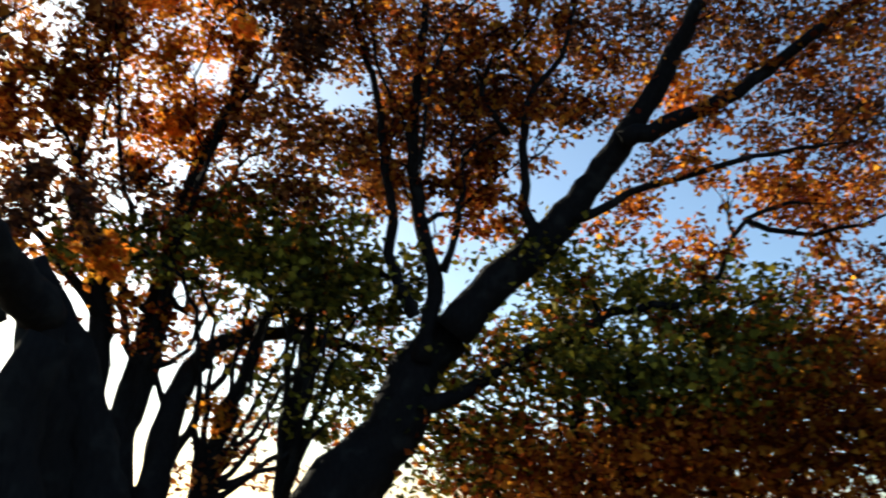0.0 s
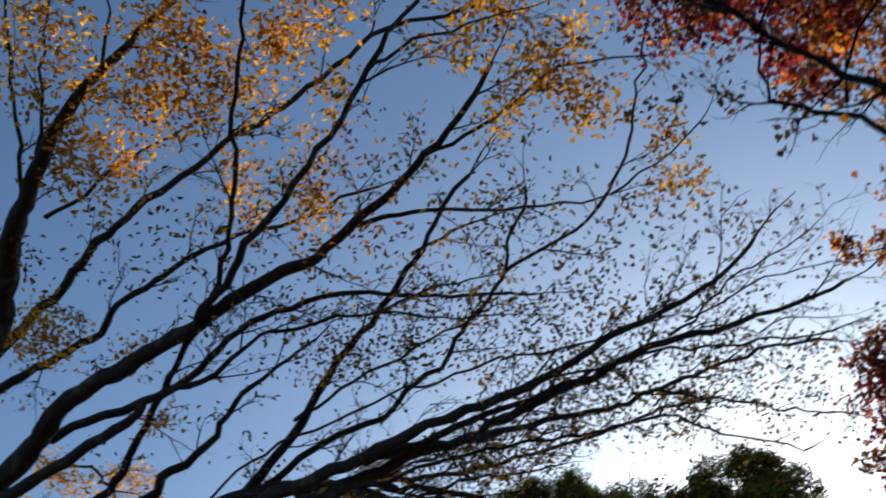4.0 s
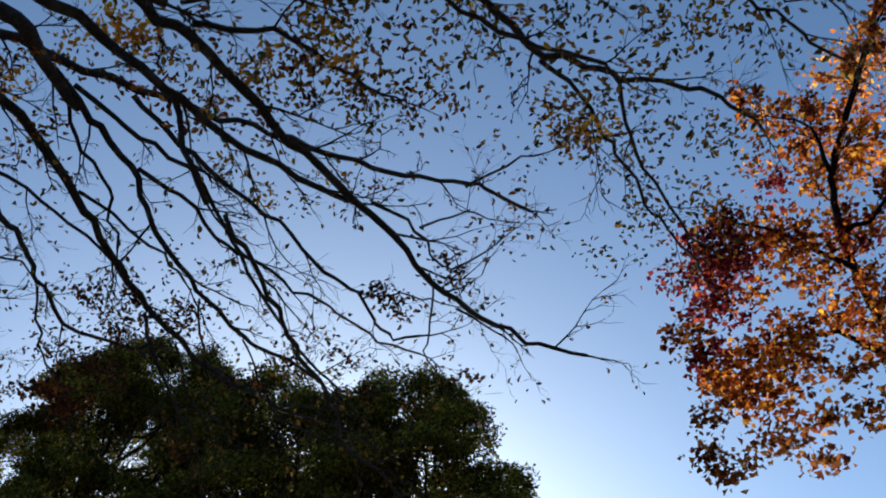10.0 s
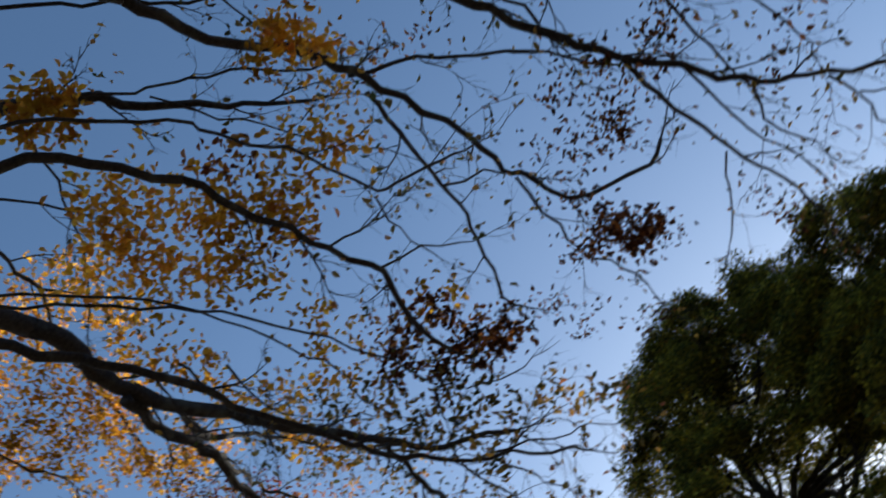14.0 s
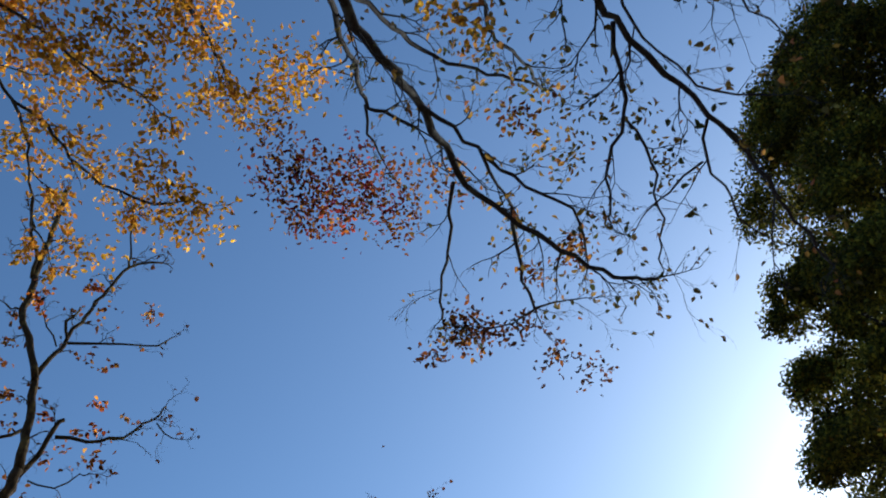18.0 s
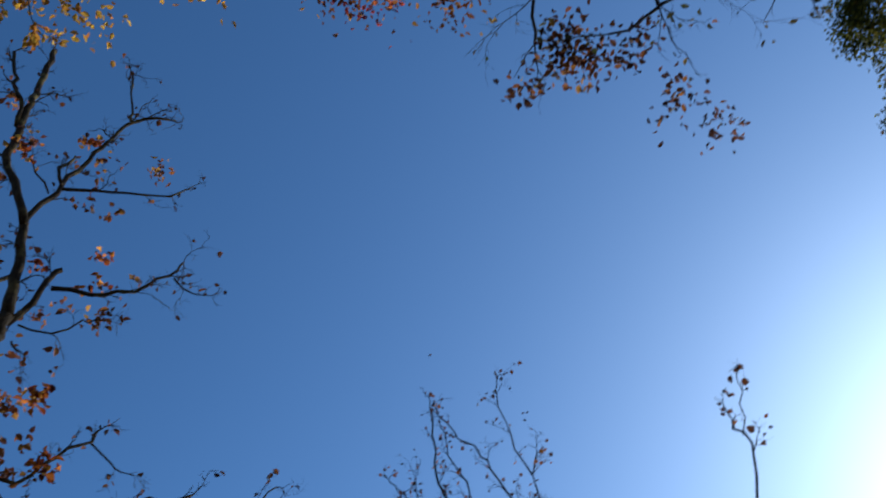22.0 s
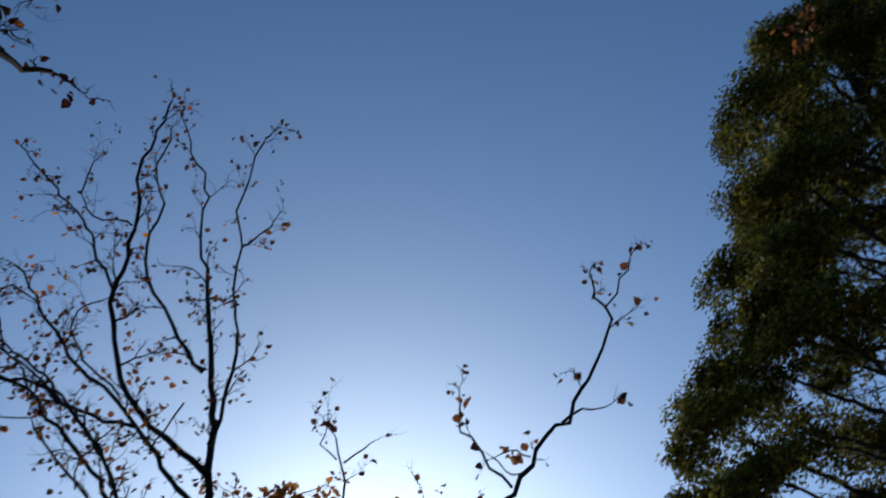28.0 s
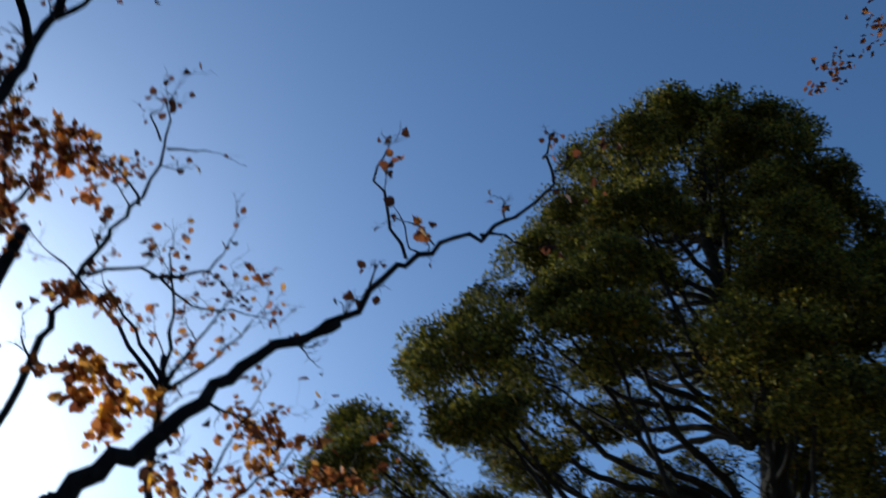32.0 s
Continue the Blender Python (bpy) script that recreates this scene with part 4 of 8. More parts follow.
for c in ((-6.4, 9.5, 8.2), (-6.5, 10, 8.2), (-6.4, 10.2, 8.2), (-6, 10.1, 8.2), (-5.7, 10.1, 8.2), (-6.7, 10.1, 8.2), (-7.2, 10.2, 8.2), (-5.5, 10, 8.2), (-6.1, 9.7, 8.2), (-2.6, 10.4, 8.2), (-2.6, 10.1, 8.2), (-4, 11.5, 8.2), (-3.9, 12.1, 8.2)):
    sprays(zelkova_two, c, (0.20, 0.20, 0.14), 5, 11, 0.09, 0.7)
leaf_out(zelkova_two, leaf_dry_shade, "dark withered leaf clusters")
for c in ((-7, 7.3, 9.4), (-7.1, 8.1, 9.4), (-5, 8.2, 9.4), (-4.8, 8.2, 9.4), (-4.3, 8.8, 9.4), (-6.8, 8.4, 9.4), (-4.4, 9.8, 9.4), (-3.4, 10, 9.4), (-3.4, 9.6, 9.4), (-6.5, 6.5, 9.4)):
    sprays(zelkova_two, c, (0.25, 0.25, 0.17), 3, 9, 0.10, 0.7)
for c in ((-4.1, 7.2, 8.4), (-3.5, 7.3, 8.4), (-3.1, 7.9, 8.4), (-2.6, 7.8, 8.4), (-4.2, 6.8, 8.4), (-5.7, 6.7, 8.4), (-6.1, 6.9, 8.4), (-6.5, 7, 8.4), (-6, 7.5, 8.4), (-4.8, 6.9, 8.4), (-4.6, 7.2, 8.4), (-3.6, 7.8, 8.4), (-2.5, 8.2, 8.4), (-2.2, 8.1, 8.4)):
    sprays(zelkova_two, c, (0.20, 0.20, 0.14), 4, 10, 0.08, 0.7)
for c in ((-3.2, 6.8, 7.8), (-2.9, 6.7, 7.8), (-2.5, 6.9, 7.8), (-3.4, 7.1, 7.8), (-3.9, 7.4, 7.8), (-4.1, 7.1, 7.8), (-4.5, 7.3, 7.8), (-4.8, 7, 7.8), (-2.9, 7.3, 7.8), (-3.3, 7.3, 7.8), (-1.1, 8.5, 7.8), (-1.3, 8.1, 7.8)):
    sprays(zelkova_two, c, (0.20, 0.20, 0.14), 4, 10, 0.08, 0.7)
leaf_out(zelkova_two, leaf_brown, "thin reddish brown leaves")
zelkova_three = Tree("zelkova_tree", "thick-limbed zelkova tree with brown and yellow leaves", (-10.1, 3.2, 0), bark_zelkova, 13, twig=0.7, every=0.4, wander=0.3, leaf=leaf_zelkova, per_twig=1, chance=0.4, size=0.085, width=0.6)
# limbs of zelkova_three
limb(zelkova_three, 0.3, 0.22, (-10.1, 3.2, -0.1), (-10.1, 3.52, 2.8), (-10, 4, 5.6))
limb(zelkova_three, 0.069, 0.0363, (-10, 4, 5.6), (-9.43, 4.44, 6.69), (-8.46, 5.54, 7.41), (-8.16, 6.79, 7.6), bare=0.97)
limb(zelkova_three, 0.0363, 0.0233, (-8.16, 6.79, 7.6), (-8.18, 7.1, 7.59), (-8.25, 7.46, 7.58), (-8.3, 7.87, 7.56), (-8.33, 8.23, 7.55), (-8.35, 8.54, 7.54), (-8.53, 8.75, 7.52), (-8.71, 9.09, 7.51), (-8.84, 9.46, 7.5), bare=0.12)
limb(zelkova_three, 0.012, 0.00737, (-8.3, 8.5, 7.5), (-8.01, 8.74, 7.5), (-7.84, 9.03, 7.5), bare=0.12)
limb(zelkova_three, 0.0175, 0.0119, (-10, 4, 5.6), (-9.34, 4.37, 6.5), (-8.15, 5.33, 6.96), (-7.62, 6.5, 7.2), (-7.58, 6.73, 7.25), (-7.6, 7.06, 7.3), (-7.56, 7.37, 7.35), (-7.59, 7.7, 7.4), (-7.64, 8.12, 7.45), (-7.52, 8.32, 7.5), (-7.31, 8.49, 7.55), (-7.19, 8.64, 7.6), bare=0.64)
limb(zelkova_three, 0.00953, 0.00754, (-7.79, 8.25, 7.7), (-7.97, 8.55, 7.7), (-8.09, 8.94, 7.7), bare=0.12)
limb(zelkova_three, 0.187, 0.0984, (-10, 4, 5.6), (-9.96, 4.31, 6.86), (-10.02, 5.15, 8), (-10.35, 6.15, 8.4), bare=0.97)
limb(zelkova_three, 0.0984, 0.0243, (-10.35, 6.15, 8.4), (-10.39, 6.46, 8.4), (-10.64, 6.77, 8.4), (-10.81, 7.33, 8.4), (-10.82, 7.62, 8.4), (-10.76, 8.01, 8.4), (-10.77, 8.81, 8.4), (-10.7, 9.23, 8.4), (-10.64, 9.67, 8.4), (-10.61, 10.07, 8.4), (-10.58, 10.37, 8.4), (-10.23, 10.88, 8.4), (-10.08, 11.19, 8.4), bare=0.12)
limb(zelkova_three, 0.0655, 0.0219, (-10.8, 7.13, 8.3), (-10.98, 7.32, 8.36), (-11.27, 7.91, 8.48), (-11.36, 8.1, 8.52), (-11.86, 8.76, 8.58), (-12.07, 9.15, 8.64), (-12.28, 9.44, 8.81), (-12.97, 10.32, 9.16), (-13.2, 10.62, 9.11), (-13.33, 11.35, 8.87), (-13.41, 11.84, 8.82), (-13.66, 13.08, 8.94), (-13.52, 13.56, 9), bare=0.12)
limb(zelkova_three, 0.0492, 0.0553, (-10.88, 7.64, 8.5), (-11.16, 7.84, 8.67), (-11.4, 8.02, 8.83), (-11.59, 8.21, 9), bare=0.12)
limb(zelkova_three, 0.0835, 0.044, (-10, 4, 5.6), (-10.03, 4.43, 6.68), (-10.07, 5.48, 7.52), (-10.03, 6.59, 7.7), bare=0.97)
limb(zelkova_three, 0.044, 0.0168, (-10.03, 6.59, 7.7), (-9.99, 6.9, 7.66), (-9.98, 7.15, 7.62), (-9.93, 7.63, 7.54), (-9.97, 7.86, 7.5), (-10, 8.13, 7.48), (-10.02, 8.82, 7.44), (-10.07, 9.13, 7.42), (-10.05, 9.35, 7.4), (-9.98, 9.7, 7.42), (-9.91, 10.21, 7.44), (-9.58, 11.01, 7.48), (-9.5, 11.39, 7.5), bare=0.12)
limb(zelkova_three, 0.0351, 0.0151, (-10.16, 9.49, 7.7), (-10.32, 9.74, 7.67), (-10.45, 10.02, 7.64), (-10.54, 10.25, 7.61), (-10.66, 10.66, 7.54), (-10.76, 11.03, 7.45), (-10.83, 11.37, 7.36), (-11.01, 11.88, 7.32), (-11.25, 12.54, 7.38), (-11.52, 13.2, 7.44), (-11.81, 13.92, 7.5), bare=0.12)
limb(zelkova_three, 0.0343, 0.0192, (-11.72, 8.38, 9.2), (-11.88, 8.78, 9.57), (-12.12, 9.21, 9.93), (-12.37, 9.68, 10.3), (-12.51, 10.31, 10.53), (-12.54, 10.94, 10.77), (-12.53, 11.73, 11), bare=0.12)
limb(zelkova_three, 0.0237, 0.019, (-10.87, 9, 8.6), (-11.21, 9.6, 9.1), (-11.63, 10.24, 9.6), (-12.11, 11.09, 10.25), (-12.52, 11.74, 10.9), bare=0.12)
limb(zelkova_three, 0.0325, 0.0217, (-11.55, 8.21, 8.8), (-12.12, 8.64, 9.3), (-12.75, 9.16, 9.8), (-13.24, 9.51, 10.3), (-13.33, 9.68, 10.3), (-13.3, 9.94, 10.3), (-13.35, 10.27, 10.3), bare=0.12)
limb(zelkova_three, 0.0214, 0.0148, (-13.34, 9.59, 10.4), (-13.69, 9.8, 10.4), (-13.87, 10, 10.4), bare=0.12)
limb(zelkova_three, 0.0269, 0.0172, (-12.33, 9.47, 8.9), (-12.49, 9.88, 8.96), (-12.63, 10.29, 9.02), (-12.8, 10.62, 9.08), (-13.11, 10.96, 9.14), (-13.34, 11.34, 9.2), bare=0.12)
limb(zelkova_three, 0.0263, 0.0147, (-12.84, 10.67, 9.2), (-13, 11.16, 9.22), (-13.1, 11.76, 9.24), (-13.14, 12.11, 9.26), (-13.46, 12.44, 9.28), (-13.8, 12.76, 9.3), bare=0.12)
limb(zelkova_three, 0.0242, 0.0152, (-13.45, 10.67, 9.5), (-14.02, 10.91, 9.48), (-14.54, 11.13, 9.45), (-15.09, 11.33, 9.43), (-15.35, 11.49, 9.4), bare=0.12)
limb(zelkova_three, 0.0275, 0.0182, (-13.34, 11.34, 9.2), (-13.76, 11.59, 9.12), (-14.15, 11.94, 9.03), (-14.46, 12.26, 8.95), bare=0.12)
limb(zelkova_three, 0.0182, 0.0108, (-14.46, 12.26, 8.95), (-14.16, 12.56, 8.9), bare=0.12)
limb(zelkova_three, 0.0182, 0.0109, (-14.48, 12.27, 8.95), (-14.76, 12.11, 8.93), (-14.88, 11.9, 8.9), bare=0.12)
limb(zelkova_three, 0.0224, 0.0124, (-10.58, 10.3, 7.7), (-10.92, 10.64, 7.8), (-11.34, 11.03, 7.9), (-11.85, 11.27, 8), (-12.38, 11.66, 8.1), (-12.58, 11.85, 8.2), bare=0.12)
limb(zelkova_three, 0.0167, 0.00962, (-11.4, 11.1, 8), (-11.59, 11.52, 8.02), (-11.83, 11.83, 8.04), (-12.16, 12.14, 8.06), (-12.59, 12.51, 8.08), (-12.83, 12.69, 8.1), bare=0.12)
limb(zelkova_three, 0.0164, 0.00915, (-11.02, 11.7, 7.75), (-11.38, 11.95, 7.76), (-11.59, 12.37, 7.78), (-11.84, 12.83, 7.79), (-11.92, 13.27, 7.8), bare=0.12)
limb(zelkova_three, 0.0141, 0.00873, (-11.41, 11.96, 7.75), (-11.84, 11.88, 7.78), (-12.02, 11.85, 7.8), bare=0.12)
limb(zelkova_three, 0.0162, 0.0115, (-10.48, 10.57, 8.4), (-10.76, 11.02, 8.35), (-10.83, 11.43, 8.3), (-10.91, 11.94, 8.25), (-10.74, 12.37, 8.2), bare=0.12)
limb(zelkova_three, 0.0162, 0.00853, (-10, 4, 5.6), (-9.59, 4.88, 6.76), (-9.06, 6.82, 7.29), (-9.3, 8.52, 7.4), (-9.42, 8.71, 7.4), (-9.53, 8.94, 7.4), (-9.58, 9.15, 7.4), bare=0.89)
limb(zelkova_three, 0.0186, 0.00848, (-10, 4, 5.6), (-9.62, 4.98, 6.86), (-9.06, 7.2, 7.33), (-9.08, 9.26, 7.4), (-9.24, 9.46, 7.4), (-9.15, 9.59, 7.4), (-9.04, 9.88, 7.4), (-8.82, 10.11, 7.4), bare=0.86)
limb(zelkova_three, 0.0148, 0.00663, (-9.25, 9.49, 7.4), (-9.45, 9.69, 7.4), (-9.6, 9.82, 7.4), bare=0.12)
limb(zelkova_three, 0.0164, 0.00699, (-9.91, 10.35, 7.5), (-9.69, 10.56, 7.5), (-9.54, 10.82, 7.5), (-9.35, 11.11, 7.5), (-9.19, 11.24, 7.5), bare=0.12)
limb(zelkova_three, 0.0141, 0.00746, (-9.83, 10.47, 7.5), (-9.93, 10.88, 7.5), (-9.98, 11.21, 7.5), (-10.01, 11.53, 7.5), bare=0.12)
limb(zelkova_three, 0.0149, 0.00893, (-10.02, 8.23, 7.5), (-10.19, 8.3, 7.55), (-10.27, 8.62, 7.6), bare=0.12)
limb(zelkova_three, 0.0127, 0.00656, (-10.03, 7.86, 7.6), (-10.18, 7.98, 7.6), (-10.3, 8.16, 7.6), bare=0.12)
limb(zelkova_three, 0.0164, 0.0105, (-9.84, 7.34, 7.7), (-9.9, 7.54, 7.65), (-9.99, 7.78, 7.6), bare=0.12)
limb(zelkova_three, 0.0145, 0.00847, (-9.73, 7.72, 7.7), (-9.87, 8.01, 7.6), (-9.94, 8.29, 7.5), bare=0.12)
limb(zelkova_three, 0.133, 0.07, (-10, 4, 5.6), (-9.74, 4.08, 6.93), (-9.15, 4.51, 8.19), (-8.6, 5.37, 8.8), bare=0.97)
limb(zelkova_three, 0.07, 0.0186, (-8.6, 5.37, 8.8), (-8.53, 5.6, 8.86), (-8.37, 5.87, 8.91), (-8.25, 6.25, 8.97), (-8.15, 6.61, 9.03), (-7.97, 7.06, 9.09), (-7.83, 7.39, 9.14), (-7.64, 7.82, 9.2), bare=0.12)
limb(zelkova_three, 0.0169, 0.0111, (-8.85, 5.39, 9), (-8.92, 5.64, 9), (-9.18, 5.94, 9), (-9.51, 6.19, 9), (-9.93, 6.41, 9), (-10.47, 6.62, 9), bare=0.12)
limb(zelkova_three, 0.0252, 0.0129, (-10, 4, 5.6), (-9.93, 4.1, 7.06), (-9.75, 4.6, 8.48), (-9.53, 5.56, 9), (-9.45, 5.88, 9), (-9.42, 6.16, 9), bare=0.87)
# that is zelkova_three
leaf_out(zelkova_three)
for c in ((-15.7, 9.4, 12.2), (-16.1, 9.8, 12.2), (-15.7, 10.1, 12.2), (-16, 10.5, 12.2), (-15.4, 10.8, 12.2), (-15.2, 10.4, 12.2), (-15.8, 11.1, 12.2), (-16.2, 10.2, 12.2), (-15.4, 9.8, 12.2), (-16.3, 10.5, 12.2)):
    sprays(zelkova_three, c, (0.36, 0.36, 0.25), 4, 14, 0.15, 0.7)
leaf_out(zelkova_three, leaf_dark_red, "dark red leaf clusters")
for c in ((-8.6, 6.4, 8), (-9, 6.4, 8), (-8.7, 6.6, 8), (-8.5, 6.9, 8), (-8.4, 7.2, 8), (-8.1, 7.5, 8), (-8.3, 7.7, 8), (-8.9, 7.1, 8), (-9, 7.4, 8), (-9.2, 6.8, 8), (-9.4, 6.5, 8), (-8.7, 7.5, 8), (-9.4, 7.1, 8), (-8, 7.7, 8)):
    sprays(zelkova_three, c, (0.29, 0.29, 0.20), 7, 16, 0.12, 0.7)
for c in ((-8.2, 5.6, 7.8), (-8.2, 5.8, 7.8), (-8, 5.9, 7.8), (-7, 7, 7.8), (-6.8, 7.1, 7.8), (-6.9, 7.3, 7.8), (-7.5, 7.8, 7.8), (-8, 5.7, 7.8)):
    sprays(zelkova_three, c, (0.19, 0.19, 0.13), 6, 14, 0.08, 0.7)
for c in ((-9.5, 8.5, 8.3), (-9.4, 8.7, 8.3), (-10.3, 8.5, 8.3), (-7.8, 7.6, 8.3), (-9.2, 7.9, 8.3), (-9.8, 8.9, 8.3), (-8.7, 9.4, 8.3)):
    sprays(zelkova_three, c, (0.27, 0.27, 0.19), 5, 12, 0.11, 0.7)
for c in ((-11.2, 9, 9), (-10.6, 7.8, 9), (-10.8, 8, 9), (-10.8, 7.6, 9), (-11.4, 9.2, 9), (-10.7, 7.3, 9), (-11, 8.3, 9), (-11.5, 9.7, 9), (-10.6, 7, 9)):
    sprays(zelkova_three, c, (0.20, 0.20, 0.14), 5, 11, 0.09, 0.7)
leaf_out(zelkova_three, leaf_yellow, "golden yellow leaves")
for c in ((-7.5, 10.4, 7.8), (-7.4, 10.6, 7.8), (-7.4, 10.8, 7.8), (-7.3, 10.4, 7.8), (-7.2, 10.8, 7.8), (-9.1, 9.2, 7.8), (-9.2, 9.5, 7.8), (-8.9, 9.6, 7.8), (-8.7, 9.8, 7.8), (-9.4, 9.2, 7.8), (-9.4, 9.7, 7.8), (-8.5, 10, 7.8), (-8.9, 10.1, 7.8), (-8.7, 9.3, 7.8), (-9.1, 9.9, 7.8)):
    sprays(zelkova_three, c, (0.16, 0.16, 0.11), 5, 12, 0.07, 0.7)
for c in ((-15.2, 12, 9.2), (-15.1, 11.6, 9.2), (-15.1, 12.2, 9.2), (-14.9, 12.4, 9.2), (-15.3, 13.1, 9.2), (-15.6, 11.6, 9.2), (-15.5, 13.9, 9.2)):
    sprays(zelkova_three, c, (0.26, 0.26, 0.18), 5, 12, 0.11, 0.7)
leaf_out(zelkova_three, leaf_dry_shade, "dark withered leaf clusters")
for c in ((-8.9, 9.3, 8), (-8.8, 9.8, 8), (-8.8, 10.2, 8), (-9.2, 9.1, 8), (-8.5, 7.8, 8), (-8.1, 7.1, 8)):
    sprays(zelkova_three, c, (0.26, 0.26, 0.18), 5, 12, 0.11, 0.7)
for c in ((-15.4, 11.9, 9.1), (-15.2, 11.6, 9.1), (-14.1, 12, 9.1), (-13.6, 12.2, 9.1), (-12.2, 10.7, 9.1)):
    sprays(zelkova_three, c, (0.21, 0.21, 0.15), 5, 10, 0.09, 0.7)
for c in ((-15.7, 9.4, 12.2), (-16.1, 9.8, 12.2), (-15.7, 10.1, 12.2), (-16, 10.5, 12.2), (-15.4, 10.8, 12.2), (-15.2, 10.4, 12.2), (-15.8, 11.1, 12.2), (-15, 11.3, 12.2), (-16.2, 10.2, 12.2), (-16, 11.4, 12.2), (-15.3, 9.2, 12.2), (-15.2, 11.8, 12.2)):
    sprays(zelkova_three, c, (0.43, 0.43, 0.30), 8, 14, 0.18, 0.7)
leaf_out(zelkova_three, leaf_brown, "thin reddish brown leaves")
for c in ((-9.7, 9.4, 7.6), (-9.4, 9.8, 7.6), (-9.7, 10.1, 7.6), (-9.2, 10.1, 7.6), (-9.4, 10.5, 7.6), (-9.8, 9.7, 7.6), (-9, 10.8, 7.6), (-9, 11.1, 7.6), (-10, 10.5, 7.6), (-9.5, 9.1, 7.6), (-8.8, 11.3, 7.6)):
    sprays(zelkova_three, c, (0.20, 0.20, 0.14), 5, 10, 0.09, 0.7)
for c in ((-11.2, 9.4, 9.6), (-11.5, 9.2, 9.6), (-11.7, 10, 9.6), (-11.9, 10.3, 9.6), (-12.2, 10.9, 9.6), (-12.2, 11.4, 9.6), (-12.5, 11.8, 9.6), (-11.4, 10, 9.6), (-12, 12.3, 9.6), (-12.4, 13, 9.6), (-12.7, 11.6, 9.6), (-13.8, 11.8, 9.6), (-13.8, 12.8, 9.6)):
    sprays(zelkova_three, c, (0.32, 0.32, 0.23), 5, 10, 0.14, 0.7)
leaf_out(zelkova_three, leaf_zelkova)
yellow_tree = Tree("yellow_tree", "slender tree with bright golden yellow leaves", (-12.8, 2.3, 0), bark_grey, 14, twig=0.7, every=0.3, leaf=leaf_yellow, per_twig=4, size=0.085, width=0.6)
# limbs of yellow_tree
limb(yellow_tree, 0.12, 0.07, (-12.8, 2.3, -0.1), (-12.7, 2.78, 4.1), (-12.6, 3.5, 8.2))
limb(yellow_tree, 0.0415, 0.0198, (-12.6, 3.5, 8.2), (-12.11, 3.74, 9.73), (-11.44, 4.46, 11.16), (-11.61, 5.46, 11.7), (-11.92, 5.82, 11.71), (-12.07, 6.16, 11.72), (-12.44, 6.32, 11.73), (-12.82, 6.62, 11.74), (-13.17, 7, 11.76), (-13.41, 7.23, 11.77), (-13.71, 7.59, 11.78), (-14.04, 7.97, 11.79), (-14.44, 8.31, 11.8), bare=0.53)
limb(yellow_tree, 0.02, 0.0102, (-12.04, 6.15, 11.7), (-12.02, 6.6, 11.8), bare=0.12)
limb(yellow_tree, 0.0335, 0.0149, (-12.6, 3.5, 8.2), (-12.78, 3.6, 9.55), (-13.24, 4.05, 10.83), (-13.77, 4.88, 11.3), (-13.99, 5.27, 11.3), (-14.24, 5.76, 11.3), (-14.39, 6.18, 11.3), (-14.59, 6.63, 11.3), (-14.66, 7.14, 11.3), bare=0.62)
limb(yellow_tree, 0.0337, 0.0161, (-12.6, 3.5, 8.2), (-12.69, 3.7, 9.59), (-13.1, 4.23, 10.9), (-13.86, 4.89, 11.3), (-14.46, 5.21, 11.24), (-14.84, 5.59, 11.18), (-15.21, 5.92, 11.11), (-15.35, 6.36, 11.05), (-15.74, 6.7, 11.09), (-16.03, 7.12, 11.12), (-16.12, 7.59, 11.16), (-16.07, 8.05, 11.2), bare=0.49)
limb(yellow_tree, 0.0217, 0.0119, (-15.17, 5.92, 11.05), (-15.71, 6.17, 11.04), (-16.25, 6.35, 11.02), (-16.84, 6.48, 11.01), (-17.11, 6.67, 11), bare=0.12)
# that is yellow_tree
leaf_out(yellow_tree)
for c in ((-13.7, 5.1, 11.6), (-14.1, 5.2, 11.6), (-14.2, 5.7, 11.6), (-14.8, 5.6, 11.6), (-14.5, 6.1, 11.6), (-14.8, 6.6, 11.6), (-14.5, 7.2, 11.6), (-14.3, 7, 11.6), (-13.2, 6.4, 11.6), (-12.5, 6, 11.6), (-13.3, 6.9, 11.6), (-13.5, 7.5, 11.6), (-13.9, 7.4, 11.6), (-14, 8.7, 11.6), (-13.7, 9.1, 11.6), (-13.8, 6.5, 11.6), (-15.2, 6.3, 11.6), (-15.7, 5.3, 11.6), (-13.1, 7.3, 11.6), (-13.7, 5.8, 11.6)):
    sprays(yellow_tree, c, (0.40, 0.40, 0.28), 11, 16, 0.17, 0.7)
for c in ((-15.9, 6.4, 11.2), (-15.8, 6.9, 11.2), (-16.4, 7.6, 11.2), (-16.4, 8.1, 11.2), (-15.7, 7.7, 11.2), (-15.6, 7.5, 11.2), (-16, 8.2, 11.2), (-16, 6, 11.2), (-17.3, 7.3, 11.2), (-16.4, 8.5, 11.2), (-15.7, 5.2, 11.2)):
    sprays(yellow_tree, c, (0.33, 0.33, 0.23), 8, 13, 0.14, 0.7)
for c in ((-13, 5.7, 12.2), (-12.9, 5.4, 12.2), (-12.3, 6.5, 12.2), (-12.5, 7.1, 12.2), (-14.1, 8.2, 12.2), (-14.7, 8, 12.2), (-15.1, 8.2, 12.2), (-14.5, 9, 12.2), (-12.5, 5.8, 12.2), (-12.8, 5, 12.2), (-15.4, 7.7, 12.2), (-14.8, 8.6, 12.2)):
    sprays(yellow_tree, c, (0.35, 0.35, 0.24), 6, 12, 0.14, 0.7)
leaf_out(yellow_tree, leaf_yellow, "golden yellow leaves")

